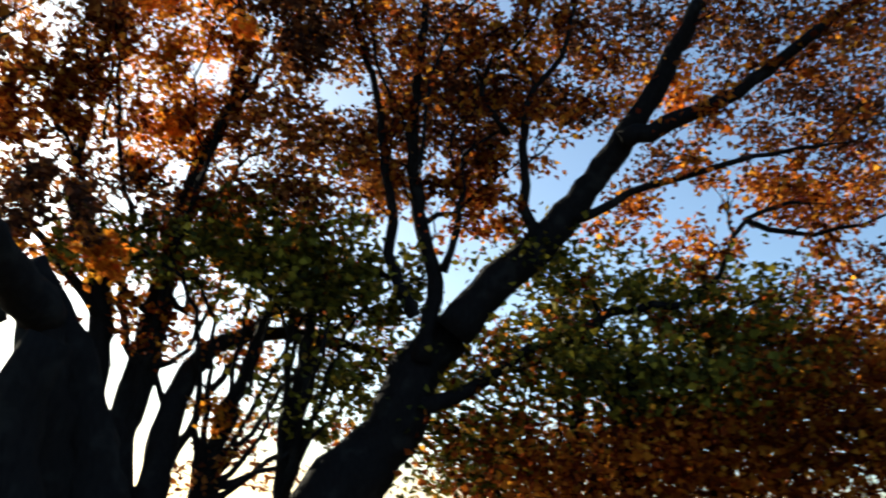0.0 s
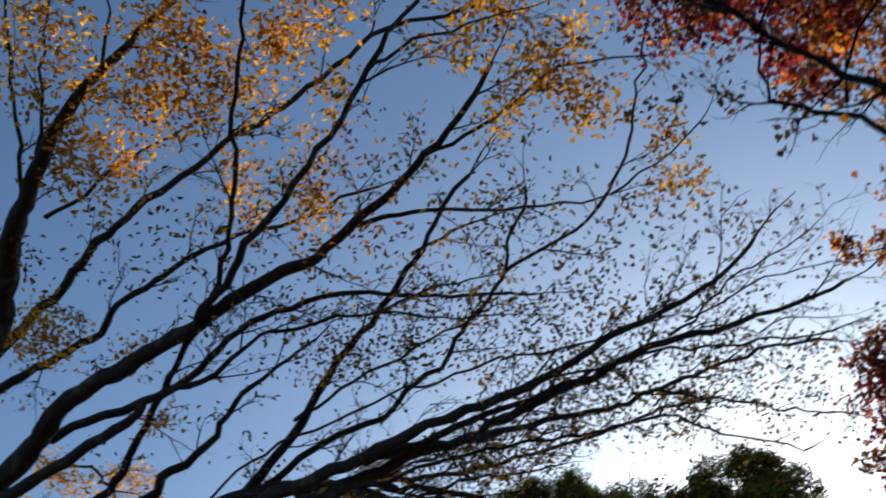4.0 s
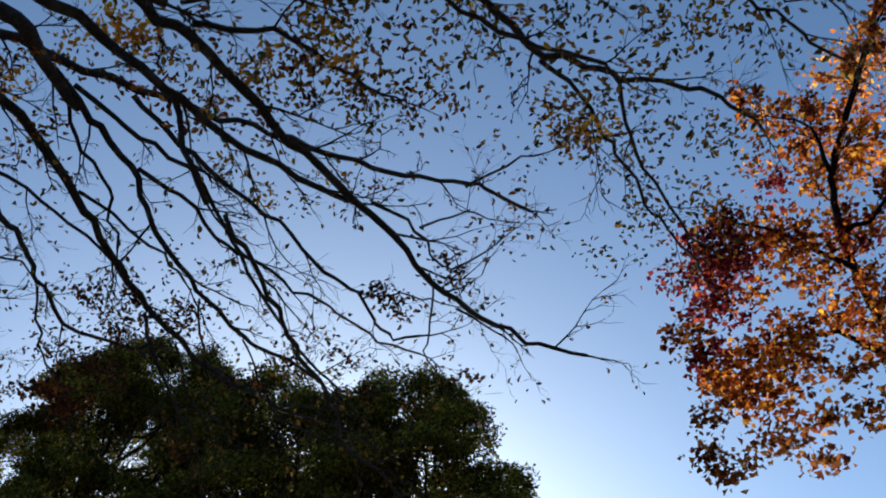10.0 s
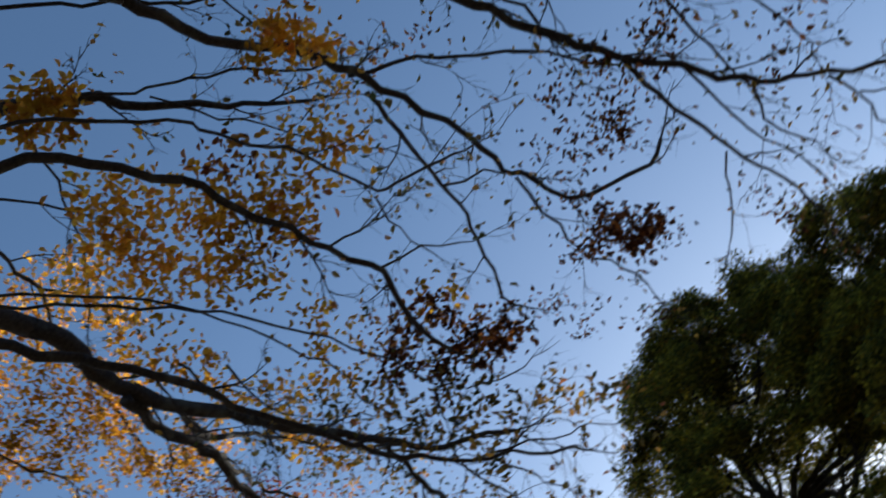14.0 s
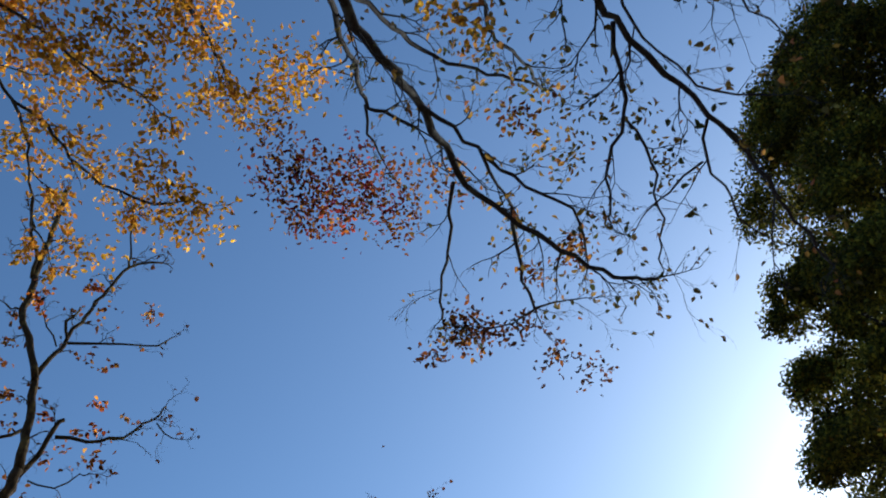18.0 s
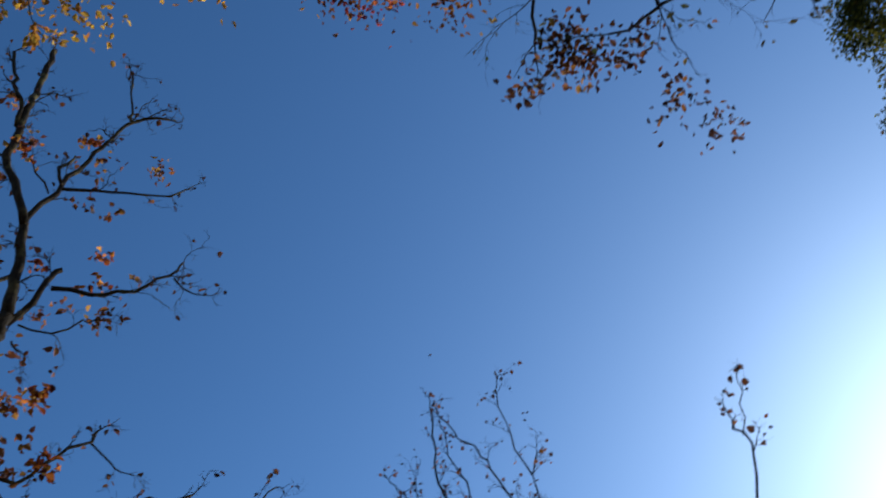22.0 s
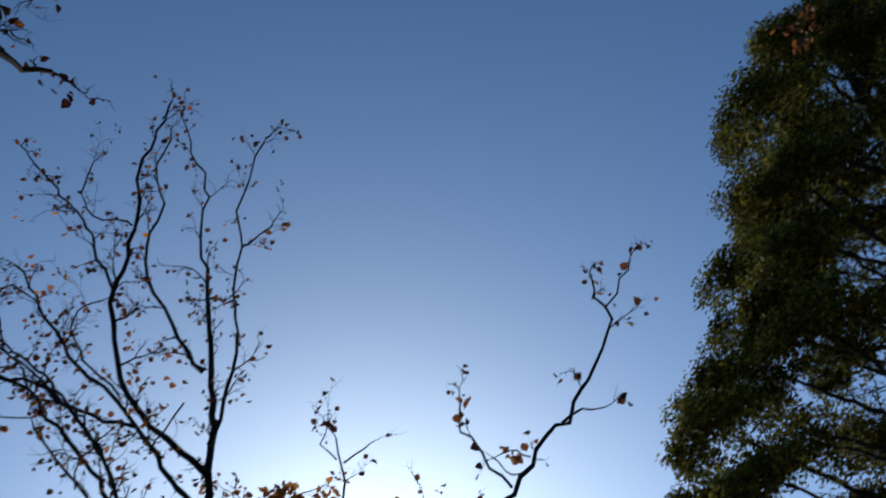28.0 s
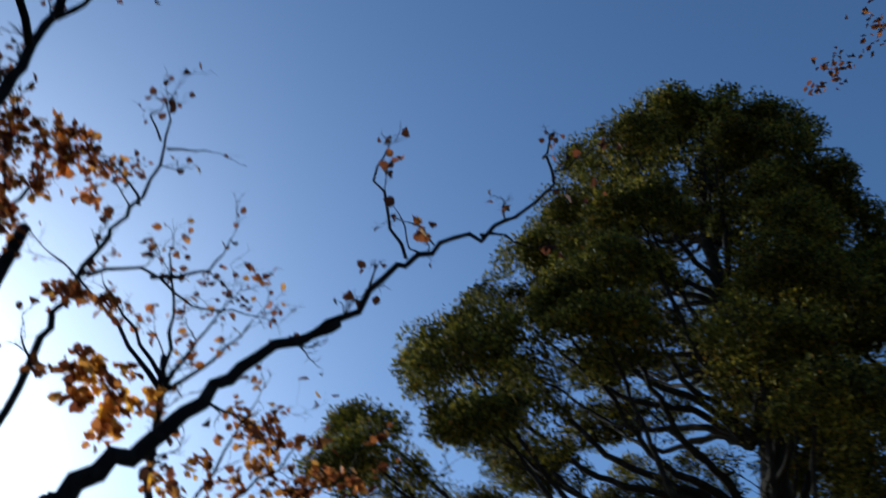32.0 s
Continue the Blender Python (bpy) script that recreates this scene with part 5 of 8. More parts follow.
# the tree with cut limbs and scattered leaves
plane_tree = Tree("plane_tree", "brown-barked tree with lopped limbs and scattered dry leaves", (-21.8, 4.2, 0), bark_brown, 15, twig=0.45, every=0.3, wander=0.6, leaf=leaf_dry_shade, per_twig=1, chance=0.14, size=0.1, width=0.75)
# limbs of plane_tree
limb(plane_tree, 0.319, 0.132, (-21.8, 4.2, -0.1), (-21.84, 4.57, 1.6), (-21.93, 5.43, 3.67), (-22.01, 5.58, 4.07), (-22.05, 5.77, 4.54), (-22.05, 5.92, 4.88), (-22.01, 6.06, 5.23), (-21.91, 6.1, 5.56), (-21.78, 6.22, 5.98))
limb(plane_tree, 0.0182, 0.00704, (-23.84, 7.48, 6.41), (-23.79, 7.49, 6.29), (-23.75, 7.49, 6.1), (-23.62, 7.55, 6.31), (-23.39, 7.75, 6.67), (-23.07, 8.12, 7.08))
limb(plane_tree, 0.0182, 0.00616, (-24.7, 8.02, 6.27), (-24.71, 8.26, 6.46), (-24.71, 8.51, 6.51), (-24.59, 8.61, 6.69), (-24.41, 8.89, 6.9), (-24.27, 9.25, 7.02))
limb(plane_tree, 0.132, 0.0194, (-21.99, 6.07, 5.29), (-22.34, 5.99, 5.49), (-22.7, 5.91, 5.5), (-22.6, 6.12, 5.64), (-22.8, 6.37, 6.07), (-22.97, 6.67, 6.22), (-22.78, 7.1, 6.35), (-22.68, 7.35, 6.42), (-22.5, 7.79, 6.56), (-22.35, 8.28, 6.59), (-22.32, 8.89, 6.61), (-22.21, 9.09, 6.71), (-22.13, 9.35, 6.81), (-22.15, 9.77, 7.02), (-22.05, 10.39, 7.39), (-22.13, 11.12, 8.01), (-22.04, 11.32, 8.18))
limb(plane_tree, 0.0141, 0.00528, (-22.21, 9.09, 6.71), (-21.97, 9.13, 7.04), (-21.77, 9, 7.33))
limb(plane_tree, 0.0141, 0.00528, (-22.21, 9.04, 6.71), (-22.07, 8.79, 6.92), (-21.92, 8.69, 7.11), (-21.87, 8.49, 7.2))
limb(plane_tree, 0.0123, 0.00528, (-22.15, 9.77, 7.02), (-22, 9.55, 7.15), (-21.84, 9.22, 7.27))
limb(plane_tree, 0.0123, 0.0044, (-22.31, 9.04, 6.6), (-22.51, 8.99, 6.37), (-22.69, 8.84, 6.19), (-22.84, 8.63, 6.05))
limb(plane_tree, 0.0142, 0.0044, (-23.75, 7.49, 6.1), (-23.46, 7.48, 6.01), (-23.18, 7.47, 5.77), (-22.91, 7.58, 6.13), (-22.71, 7.69, 6.35), (-22.51, 7.94, 6.51))
limb(plane_tree, 0.0182, 0.00528, (-24.71, 8.51, 6.51), (-25.1, 8.56, 6.85), (-25.49, 8.61, 6.97), (-25.39, 8.7, 7.36), (-25.09, 8.67, 7.65))
limb(plane_tree, 0.066, 0.0264, (-23.05, 6.66, 6.26), (-23.27, 6.88, 6.21), (-24, 7.22, 6.53), (-24.57, 7.38, 6.66), (-25.1, 7.76, 6.83), (-25.27, 8.21, 6.81), (-25.29, 8.68, 6.81), (-25.44, 9.24, 6.78))
limb(plane_tree, 0.148, 0.0784, (-21.83, 6.1, 5.6), (-21.8, 6.2, 5.95), (-21.84, 6.34, 7.04), (-21.74, 6.46, 7.36), (-21.59, 6.61, 7.73), (-21.41, 6.89, 8.19), (-21.26, 7.02, 8.72), (-21.13, 7.14, 9.56), (-21, 7.25, 10.29), bare=0.12)
limb(plane_tree, 0.0784, 0.0619, (-21, 7.25, 10.29), (-20.9, 7.22, 11.16), (-20.8, 7.11, 12.02), bare=0.12)
limb(plane_tree, 0.046, 0.0357, (-21.1, 7.28, 10.27), (-21.07, 7.45, 10.73), (-21.03, 7.61, 11.24), (-21, 7.73, 11.38), bare=0.12)
limb(plane_tree, 0.0316, 0.0152, (-21.1, 7.65, 11.08), (-21.06, 8.14, 11.07), (-21.02, 8.49, 11.14), (-20.98, 8.86, 11.38), (-20.94, 9.2, 11.8), (-20.9, 9.29, 11.98), bare=0.12)
limb(plane_tree, 0.0148, 0.011, (-20.9, 9.17, 11.57), (-20.9, 9.44, 11.32), bare=0.12)
limb(plane_tree, 0.031, 0.0164, (-21, 7.17, 11.05), (-21.02, 6.86, 10.82), (-21.05, 6.47, 10.79), (-21.08, 6.35, 10.69), (-21.1, 6.14, 10.58), bare=0.12)
limb(plane_tree, 0.0432, 0.0138, (-21.5, 7.15, 9.18), (-21.7, 7.31, 8.99), (-21.9, 7.44, 8.66), (-22.1, 7.68, 8.48), (-22.3, 8, 8.38), (-22.4, 8.38, 8.41), (-22.4, 8.76, 8.44), (-22.4, 9.2, 8.86), (-22.4, 9.55, 8.91), (-22.4, 9.92, 9.07), bare=0.12)
limb(plane_tree, 0.0274, 0.0174, (-21.9, 7.47, 8.59), (-21.96, 7.8, 8.63), (-22.02, 8.06, 8.9), (-22.08, 8.27, 9.28), (-22.14, 8.55, 9.51), (-22.2, 8.61, 9.75), bare=0.12)
limb(plane_tree, 0.0137, 0.0101, (-22.2, 8.56, 9.53), (-22.2, 8.81, 9.23), (-22.2, 8.97, 9.13), bare=0.12)
limb(plane_tree, 0.0221, 0.0121, (-22.4, 8.13, 8.46), (-22.4, 8.27, 8.04), (-22.4, 8.23, 7.84), bare=0.12)
limb(plane_tree, 0.0191, 0.00928, (-22.4, 8.54, 8.39), (-22.4, 8.48, 8.09), (-22.4, 8.3, 8.13), bare=0.12)
limb(plane_tree, 0.0444, 0.036, (-21.9, 6.5, 6.54), (-21.97, 6.69, 6.68), (-22.03, 6.88, 6.73), (-22.1, 7.01, 6.65), bare=0.12)
limb(plane_tree, 0.0257, 0.0226, (-22.1, 6.94, 6.66), (-22.1, 6.94, 6.4), bare=0.12)
limb(plane_tree, 0.013, 0.00827, (-22.1, 6.98, 6.74), (-22.12, 7.33, 6.72), (-22.15, 7.69, 6.66), (-22.18, 8.11, 6.8), (-22.2, 8.45, 6.88), bare=0.12)
limb(plane_tree, 0.0131, 0.00765, (-21.8, 6.57, 7.24), (-21.9, 6.67, 6.82), bare=0.12)
limb(plane_tree, 0.0155, 0.00763, (-21.6, 6.43, 7.26), (-21.58, 6.14, 7.42), (-21.55, 5.9, 7.46), (-21.52, 5.6, 7.51), (-21.5, 5.32, 7.52), bare=0.12)
limb(plane_tree, 0.0225, 0.00802, (-21.5, 5.16, 7.41), (-21.5, 5.54, 7.63), (-21.5, 5.8, 7.82), (-21.5, 6, 7.75), (-21.5, 6.3, 7.75), bare=0.12)
limb(plane_tree, 0.0177, 0.00917, (-21.4, 4.72, 9.4), (-21.4, 5.16, 9.69), (-21.4, 5.37, 9.75), (-21.4, 5.56, 9.61), bare=0.12)
limb(plane_tree, 0.0339, 0.026, (-22.25, 9.3, 6.86), (-22.28, 9.59, 6.84), (-22.3, 9.81, 6.91), bare=0.12)
limb(plane_tree, 0.0168, 0.00883, (-22.3, 9.04, 6.8), (-22.3, 8.92, 7.02), (-22.3, 8.78, 7.32), (-22.3, 8.59, 7.51), bare=0.12)
limb(plane_tree, 0.0171, 0.00938, (-22.3, 9.17, 6.94), (-22.3, 9.23, 7.46), (-22.3, 9.14, 7.86), (-22.3, 9.04, 8.12), bare=0.12)
limb(plane_tree, 0.0188, 0.0105, (-22.2, 10.73, 7.72), (-22.2, 10.84, 8.3), (-22.2, 10.73, 8.58), (-22.2, 10.79, 8.98), (-22.2, 10.99, 9.19), bare=0.12)
limb(plane_tree, 0.0128, 0.00822, (-21.9, 6.7, 6.88), (-21.9, 6.96, 7.08), (-21.9, 7.31, 7.14), (-21.9, 7.57, 7.32), bare=0.12)
limb(plane_tree, 0.0125, 0.00799, (-22, 7.44, 6.31), (-22, 7.23, 6.56), (-22, 6.97, 6.89), (-22, 6.8, 7.17), bare=0.12)
limb(plane_tree, 0.0643, 0.0489, (-20.75, 7.13, 11.88), (-20.71, 6.99, 12.32), (-20.68, 6.85, 12.71), (-20.64, 6.67, 13.19), (-20.61, 6.67, 13.73), (-20.57, 6.67, 14.41), (-20.54, 6.73, 15.37), (-20.5, 6.74, 16.7), bare=0.12)
limb(plane_tree, 0.0383, 0.028, (-20.6, 6.62, 14.07), (-20.53, 6.58, 14.51), (-20.47, 6.41, 15.15), (-20.4, 6.2, 16.06), bare=0.12)
limb(plane_tree, 0.0244, 0.0163, (-20.7, 6.69, 13.25), (-20.7, 6.5, 13.32), (-20.7, 6.37, 13.37), bare=0.12)
limb(plane_tree, 0.0455, 0.023, (-20.75, 7.12, 11.93), (-20.69, 7.31, 12.54), (-20.62, 7.53, 13.02), (-20.56, 7.72, 13.63), (-20.49, 7.97, 14.29), (-20.43, 8.19, 14.81), (-20.36, 8.41, 14.88), (-20.3, 8.78, 15.03), bare=0.12)
limb(plane_tree, 0.027, 0.0146, (-20.4, 8.2, 14.75), (-20.35, 8.15, 15.27), (-20.3, 8.07, 16.3), bare=0.12)
limb(plane_tree, 0.0321, 0.0207, (-20.6, 7.44, 12.81), (-20.55, 7.39, 13.12), (-20.5, 7.52, 13.4), bare=0.12)
limb(plane_tree, 0.0279, 0.0126, (-20.6, 7.46, 12.68), (-20.56, 7.73, 12.71), (-20.52, 8.12, 12.79), (-20.48, 8.52, 12.88), (-20.44, 8.93, 12.93), (-20.4, 9.15, 13.16), bare=0.12)
limb(plane_tree, 0.0159, 0.0123, (-20.7, 7.31, 12.65), (-20.65, 7.1, 13.02), (-20.6, 6.93, 13.32), bare=0.12)
limb(plane_tree, 0.0135, 0.0104, (-20.9, 7.4, 10.05), (-20.87, 7.76, 9.97), (-20.83, 8.1, 10.22), (-20.8, 8.2, 10.24), bare=0.12)
limb(plane_tree, 0.0168, 0.00985, (-21, 7.38, 9.85), (-20.95, 7.45, 9.68), (-20.9, 7.51, 9.6), bare=0.12)
# that is plane_tree
leaf_out(plane_tree)
for c in ((-21, 7.8, 9), (-21, 8, 8.2), (-21, 8.2, 11.8), (-21, 8.2, 11.3), (-21, 7.4, 11.4), (-21, 7.5, 6.7), (-21, 7.4, 6.6), (-21, 7.7, 6.4), (-21, 7, 6.7), (-21, 7.8, 9.1), (-21, 8, 8)):
    sprays(plane_tree, c, (0.10, 0.10, 0.07), 3, 6, 0.04, 0.7)
for c in ((-20.6, 7.7, 14.3), (-20.6, 6.9, 13.3), (-20.6, 6.7, 13.6), (-20.6, 7.6, 14.2)):
    sprays(plane_tree, c, (0.14, 0.14, 0.10), 3, 6, 0.06, 0.7)
leaf_out(plane_tree, leaf_orange, "sunlit orange leaf clusters")
for c in ((-21.4, 7.7, 9.3), (-21.4, 7.5, 9.1), (-21.4, 7.4, 8.6), (-21.4, 7.7, 8.4), (-21.4, 7.8, 8.3), (-21.4, 6.7, 8.5), (-21.4, 7.1, 7.9), (-21.4, 7.6, 10.8), (-21.4, 8, 11.4), (-21.4, 8.8, 12), (-21.4, 6.4, 13.9), (-21.4, 6.5, 12.7), (-21.4, 6.8, 12.1), (-21.4, 7.4, 10.1), (-21.4, 6.8, 9.2), (-21.4, 7.3, 8.6), (-21.4, 7.5, 8.3), (-21.4, 7.7, 8.7), (-21.4, 7.4, 9.4), (-21.4, 8.2, 11), (-21.4, 8.3, 10.9), (-21.4, 7.7, 11.1), (-21.4, 7.5, 9.2), (-21.4, 6.6, 8.4)):
    sprays(plane_tree, c, (0.14, 0.14, 0.10), 2, 5, 0.06, 0.7)
for c in ((-22.1, 6.9, 7.4), (-22.1, 7.6, 7.1), (-22.1, 7.3, 6.9), (-22.1, 7.5, 6.6), (-22.1, 7.8, 6.6), (-22.1, 7.8, 6.8), (-22.1, 8.1, 6.3), (-22.1, 8.3, 6.6), (-22.1, 5.8, 7.7), (-22.1, 6, 7.7), (-22.1, 5.7, 7), (-22.1, 6.1, 6.9), (-22.1, 6, 6.4), (-22.1, 5.8, 6.7), (-22.1, 6.8, 7.3), (-22.1, 7.4, 6.5), (-22.1, 6.1, 7.8), (-22.1, 5.2, 9.2), (-22.1, 5.5, 9), (-22.1, 5.1, 8.8), (-22.1, 7.6, 7.4), (-22.1, 4.2, 14.5), (-22.1, 5.8, 6.9)):
    sprays(plane_tree, c, (0.11, 0.11, 0.08), 2, 5, 0.05, 0.7)
for c in ((-20.6, 6.5, 12.4), (-20.6, 6.7, 11.4), (-20.6, 6.6, 11.4), (-20.6, 6.9, 10.8), (-20.6, 6.2, 12.1), (-20.6, 8, 13.6), (-20.6, 7.8, 12.4), (-20.6, 8.6, 13.8), (-20.6, 8.1, 12.3), (-20.6, 8.8, 13.9), (-20.6, 6.9, 14), (-20.6, 6.4, 14.7)):
    sprays(plane_tree, c, (0.16, 0.16, 0.11), 3, 5, 0.07, 0.7)
for c in ((-22.4, 7.1, 5.1), (-22.4, 7.2, 4.9), (-22.4, 7.4, 5), (-22.4, 7.2, 4.9), (-22.4, 7.5, 4.9), (-22.4, 7.7, 4.9), (-22.4, 7.8, 5.5), (-22.4, 8.1, 5.5), (-22.4, 7.5, 6.8), (-22.4, 7.8, 6.8), (-22.4, 7.4, 7.1), (-22.4, 7.7, 6.4), (-22.4, 8.2, 6.2), (-22.4, 8.8, 5.6), (-22.4, 8.4, 5.5), (-22.4, 7.5, 6.5), (-22.4, 7.3, 5.9)):
    sprays(plane_tree, c, (0.08, 0.08, 0.06), 2, 3, 0.03, 0.7)
leaf_out(plane_tree, leaf_brown, "thin reddish brown leaves")
for c in ((-22.4, 8.9, 8.5), (-22.4, 9.1, 8.3), (-22.4, 9, 7.8), (-22.4, 9.6, 8.6), (-22.4, 9.7, 7.8), (-22.4, 10.6, 8.4), (-22.4, 10.9, 8.1), (-22.4, 10.4, 7.9), (-22.4, 10.3, 7.1), (-22.4, 10.8, 7.5), (-22.4, 10.9, 7.2), (-22.4, 9, 7.3), (-22.4, 8.7, 7.2), (-22.4, 8.8, 7.9), (-22.4, 9.4, 8.4), (-22.4, 9.7, 7.9), (-22.4, 10, 7.6), (-22.4, 10.1, 7.2), (-22.4, 8.8, 8.5), (-22.4, 11.8, 8.8), (-22.4, 9, 8.7), (-22.4, 9.6, 7.9), (-22.4, 8.9, 8.3)):
    sprays(plane_tree, c, (0.13, 0.13, 0.09), 2, 5, 0.05, 0.7)
leaf_out(plane_tree, leaf_dry_shade, "dark withered leaf clusters")
bare_tree = Tree("bare_tree", "almost bare tree with upright crooked branches", (-23.05, 16.1, 0), bark_dark, 16, twig=0.4, every=0.22, wander=0.4, leaf=leaf_dry_shade, per_twig=1, chance=0.26, size=0.08, width=0.8)
# limbs of bare_tree
limb(bare_tree, 0.12, 0.064, (-23.05, 16.3, -0.1), (-23.05, 16.35, 2.2), (-23, 16.1, 6.04))
limb(bare_tree, 0.0593, 0.0283, (-23, 16.1, 6.04), (-22.98, 16.13, 6.72), (-23.02, 16.17, 7.42), (-23.02, 16.2, 8.19), (-22.98, 15.97, 8.88), (-22.94, 15.73, 9.44), (-22.86, 15.5, 10.02), bare=0.12)
limb(bare_tree, 0.0212, 0.0108, (-22.86, 15.5, 10.02), (-22.82, 15.14, 10.37), (-22.58, 14.84, 10.58), (-22.54, 14.66, 10.82), (-22.64, 14.44, 11.07), (-22.66, 14.2, 11.54), bare=0.12)
limb(bare_tree, 0.0272, 0.0111, (-22.9, 15.9, 7.56), (-22.68, 15.81, 8.07), (-22.52, 15.71, 8.64), (-22.5, 15.63, 9.34), (-22.51, 15.58, 10.06), (-22.38, 15.52, 10.4), (-22.42, 15.35, 10.83), (-22.13, 15.12, 11.15), (-21.83, 14.9, 11.48), bare=0.12)
limb(bare_tree, 0.0143, 0.0106, (-22.39, 15.5, 10.26), (-22.14, 15.45, 10.26), (-21.93, 15.4, 10.33), bare=0.12)
limb(bare_tree, 0.0173, 0.0106, (-22.55, 15.8, 9.5), (-22.75, 15.8, 9.66), (-23.01, 15.8, 9.76), bare=0.12)
limb(bare_tree, 0.0391, 0.0149, (-23.02, 16.1, 7.33), (-23.22, 15.81, 7.52), (-23.42, 15.52, 7.76), (-23.56, 15.22, 8.04), (-23.55, 14.89, 8.25), (-23.45, 14.56, 8.59), (-23.36, 14.36, 8.94), (-23.2, 14.29, 9.44), (-23.14, 14.22, 10.11), (-23.21, 14.2, 10.76), (-23.01, 14.2, 11.47), (-22.9, 14.2, 12.01), bare=0.12)
limb(bare_tree, 0.0206, 0.012, (-23.27, 14.2, 8.7), (-23.62, 14.32, 9.48), (-24.05, 14.44, 10.43), (-24.53, 14.48, 11.13), (-25.02, 14.44, 11.9), (-25.39, 14.4, 12.5), bare=0.12)
limb(bare_tree, 0.0127, 0.0107, (-23.17, 14.2, 9.69), (-23.39, 14.2, 9.92), (-23.76, 14.2, 10.12), (-23.94, 14.2, 10.59), (-23.92, 14.2, 11.17), bare=0.12)
limb(bare_tree, 0.0296, 0.0109, (-23.04, 15.9, 8.65), (-23.16, 15.68, 8.86), (-23.28, 15.45, 9.18), (-23.4, 15.22, 9.51), (-23.46, 15, 9.93), (-23.33, 14.85, 10.25), (-23.12, 14.7, 10.55), (-23.19, 14.55, 11.15), (-22.94, 14.4, 11.47), bare=0.12)
limb(bare_tree, 0.0165, 0.0101, (-23, 15.9, 8.68), (-23.15, 15.85, 8.84), (-23.38, 15.8, 9), bare=0.12)
limb(bare_tree, 0.0351, 0.0147, (-23.1, 16.2, 6.87), (-23.32, 16.04, 7.2), (-23.57, 15.88, 7.62), (-23.78, 15.73, 7.98), (-24.01, 15.59, 8.38), (-24.32, 15.45, 8.69), (-24.59, 15.35, 9.03), (-24.72, 15.25, 9.38), (-24.94, 15.16, 9.69), (-25.21, 15.08, 10.28), (-25.46, 15, 10.65), bare=0.12)
limb(bare_tree, 0.0249, 0.0117, (-23.77, 15.7, 7.96), (-24.17, 15.67, 8.16), (-24.68, 15.64, 8.54), (-25.1, 15.61, 9.1), (-25.6, 15.54, 9.63), (-25.84, 15.43, 9.83), (-26, 15.31, 10.55), (-26.4, 15.2, 11.21), bare=0.12)
limb(bare_tree, 0.0162, 0.0105, (-24, 15.7, 8.43), (-24.26, 15.62, 8.78), (-24.54, 15.54, 9.1), (-24.7, 15.46, 9.59), (-24.61, 15.38, 9.78), (-24.34, 15.3, 9.8), bare=0.12)
limb(bare_tree, 0.0375, 0.0139, (-23.33, 16.2, 5.84), (-23.57, 16.08, 6.19), (-23.71, 15.96, 6.56), (-24.04, 15.82, 7.13), (-24.11, 15.66, 7.33), (-24.39, 15.5, 7.77), (-24.74, 15.42, 8.24), (-25.04, 15.34, 8.68), (-25.45, 15.24, 8.89), (-25.86, 15.12, 9.08), (-26.45, 15, 9.7), bare=0.12)
limb(bare_tree, 0.0254, 0.00966, (-23.71, 16.1, 6.45), (-24.04, 16, 6.68), (-24.27, 15.9, 7.11), (-24.44, 15.8, 7.43), (-24.7, 15.7, 7.79), (-24.96, 15.6, 8.13), (-25.08, 15.5, 8.35), (-25.39, 15.4, 8.42), bare=0.12)
limb(bare_tree, 0.0178, 0.0102, (-25.74, 15.5, 9.64), (-26.07, 15.45, 10.73), (-25.79, 15.4, 10.73), (-25.26, 15.35, 10.15), (-24.74, 15.3, 9.34), bare=0.12)
limb(bare_tree, 0.0162, 0.011, (-25.01, 15.3, 8.64), (-25.22, 15.28, 9.11), (-25.63, 15.25, 9.46), (-26.04, 15.22, 10.02), (-26.34, 15.2, 10.34), bare=0.12)
limb(bare_tree, 0.0121, 0.00855, (-23.03, 15.5, 7.93), (-23.22, 15.35, 7.39), (-23.25, 15.2, 7.43), bare=0.12)
limb(bare_tree, 0.0117, 0.00884, (-24.33, 15.6, 7.25), (-24.24, 15.5, 7.56), (-24.01, 15.4, 7.71), (-23.83, 15.3, 7.64), bare=0.12)
limb(bare_tree, 0.0244, 0.0137, (-24.13, 13.9, 5.1), (-24.33, 13.86, 5.29), (-24.6, 13.82, 5.54), (-24.76, 13.79, 5.88), (-24.98, 13.75, 6.33), (-25, 13.71, 6.81), (-25.19, 13.68, 7.3), (-25.09, 13.64, 7.79), (-25.18, 13.6, 8.12), bare=0.12)
limb(bare_tree, 0.0136, 0.00944, (-24.84, 13.6, 6.2), (-25.06, 13.55, 6.44), (-25.28, 13.5, 6.61), bare=0.12)
limb(bare_tree, 0.0148, 0.00796, (-25.04, 13.5, 7.11), (-25.46, 13.45, 7.68), (-25.6, 13.4, 7.84), bare=0.12)
limb(bare_tree, 0.0261, 0.0162, (-23.09, 15.6, 4.09), (-23.31, 15.45, 4.26), (-23.62, 15.3, 4.47), (-23.82, 15.08, 4.64), (-23.75, 14.7, 4.74), (-23.66, 14.32, 4.83), (-23.72, 14.1, 4.93), (-24.2, 13.95, 5.14), (-24.58, 13.8, 5.37), bare=0.12)
limb(bare_tree, 0.0188, 0.0101, (-24.23, 13.9, 5.16), (-24.6, 13.8, 5.45), (-24.91, 13.7, 5.74), bare=0.12)
limb(bare_tree, 0.0148, 0.0105, (-23.41, 14.6, 4.71), (-23.54, 14.5, 4.95), (-23.94, 14.4, 5.2), (-24.29, 14.3, 5.44), (-24.81, 14.2, 5.67), (-25.16, 14.1, 5.91), bare=0.12)
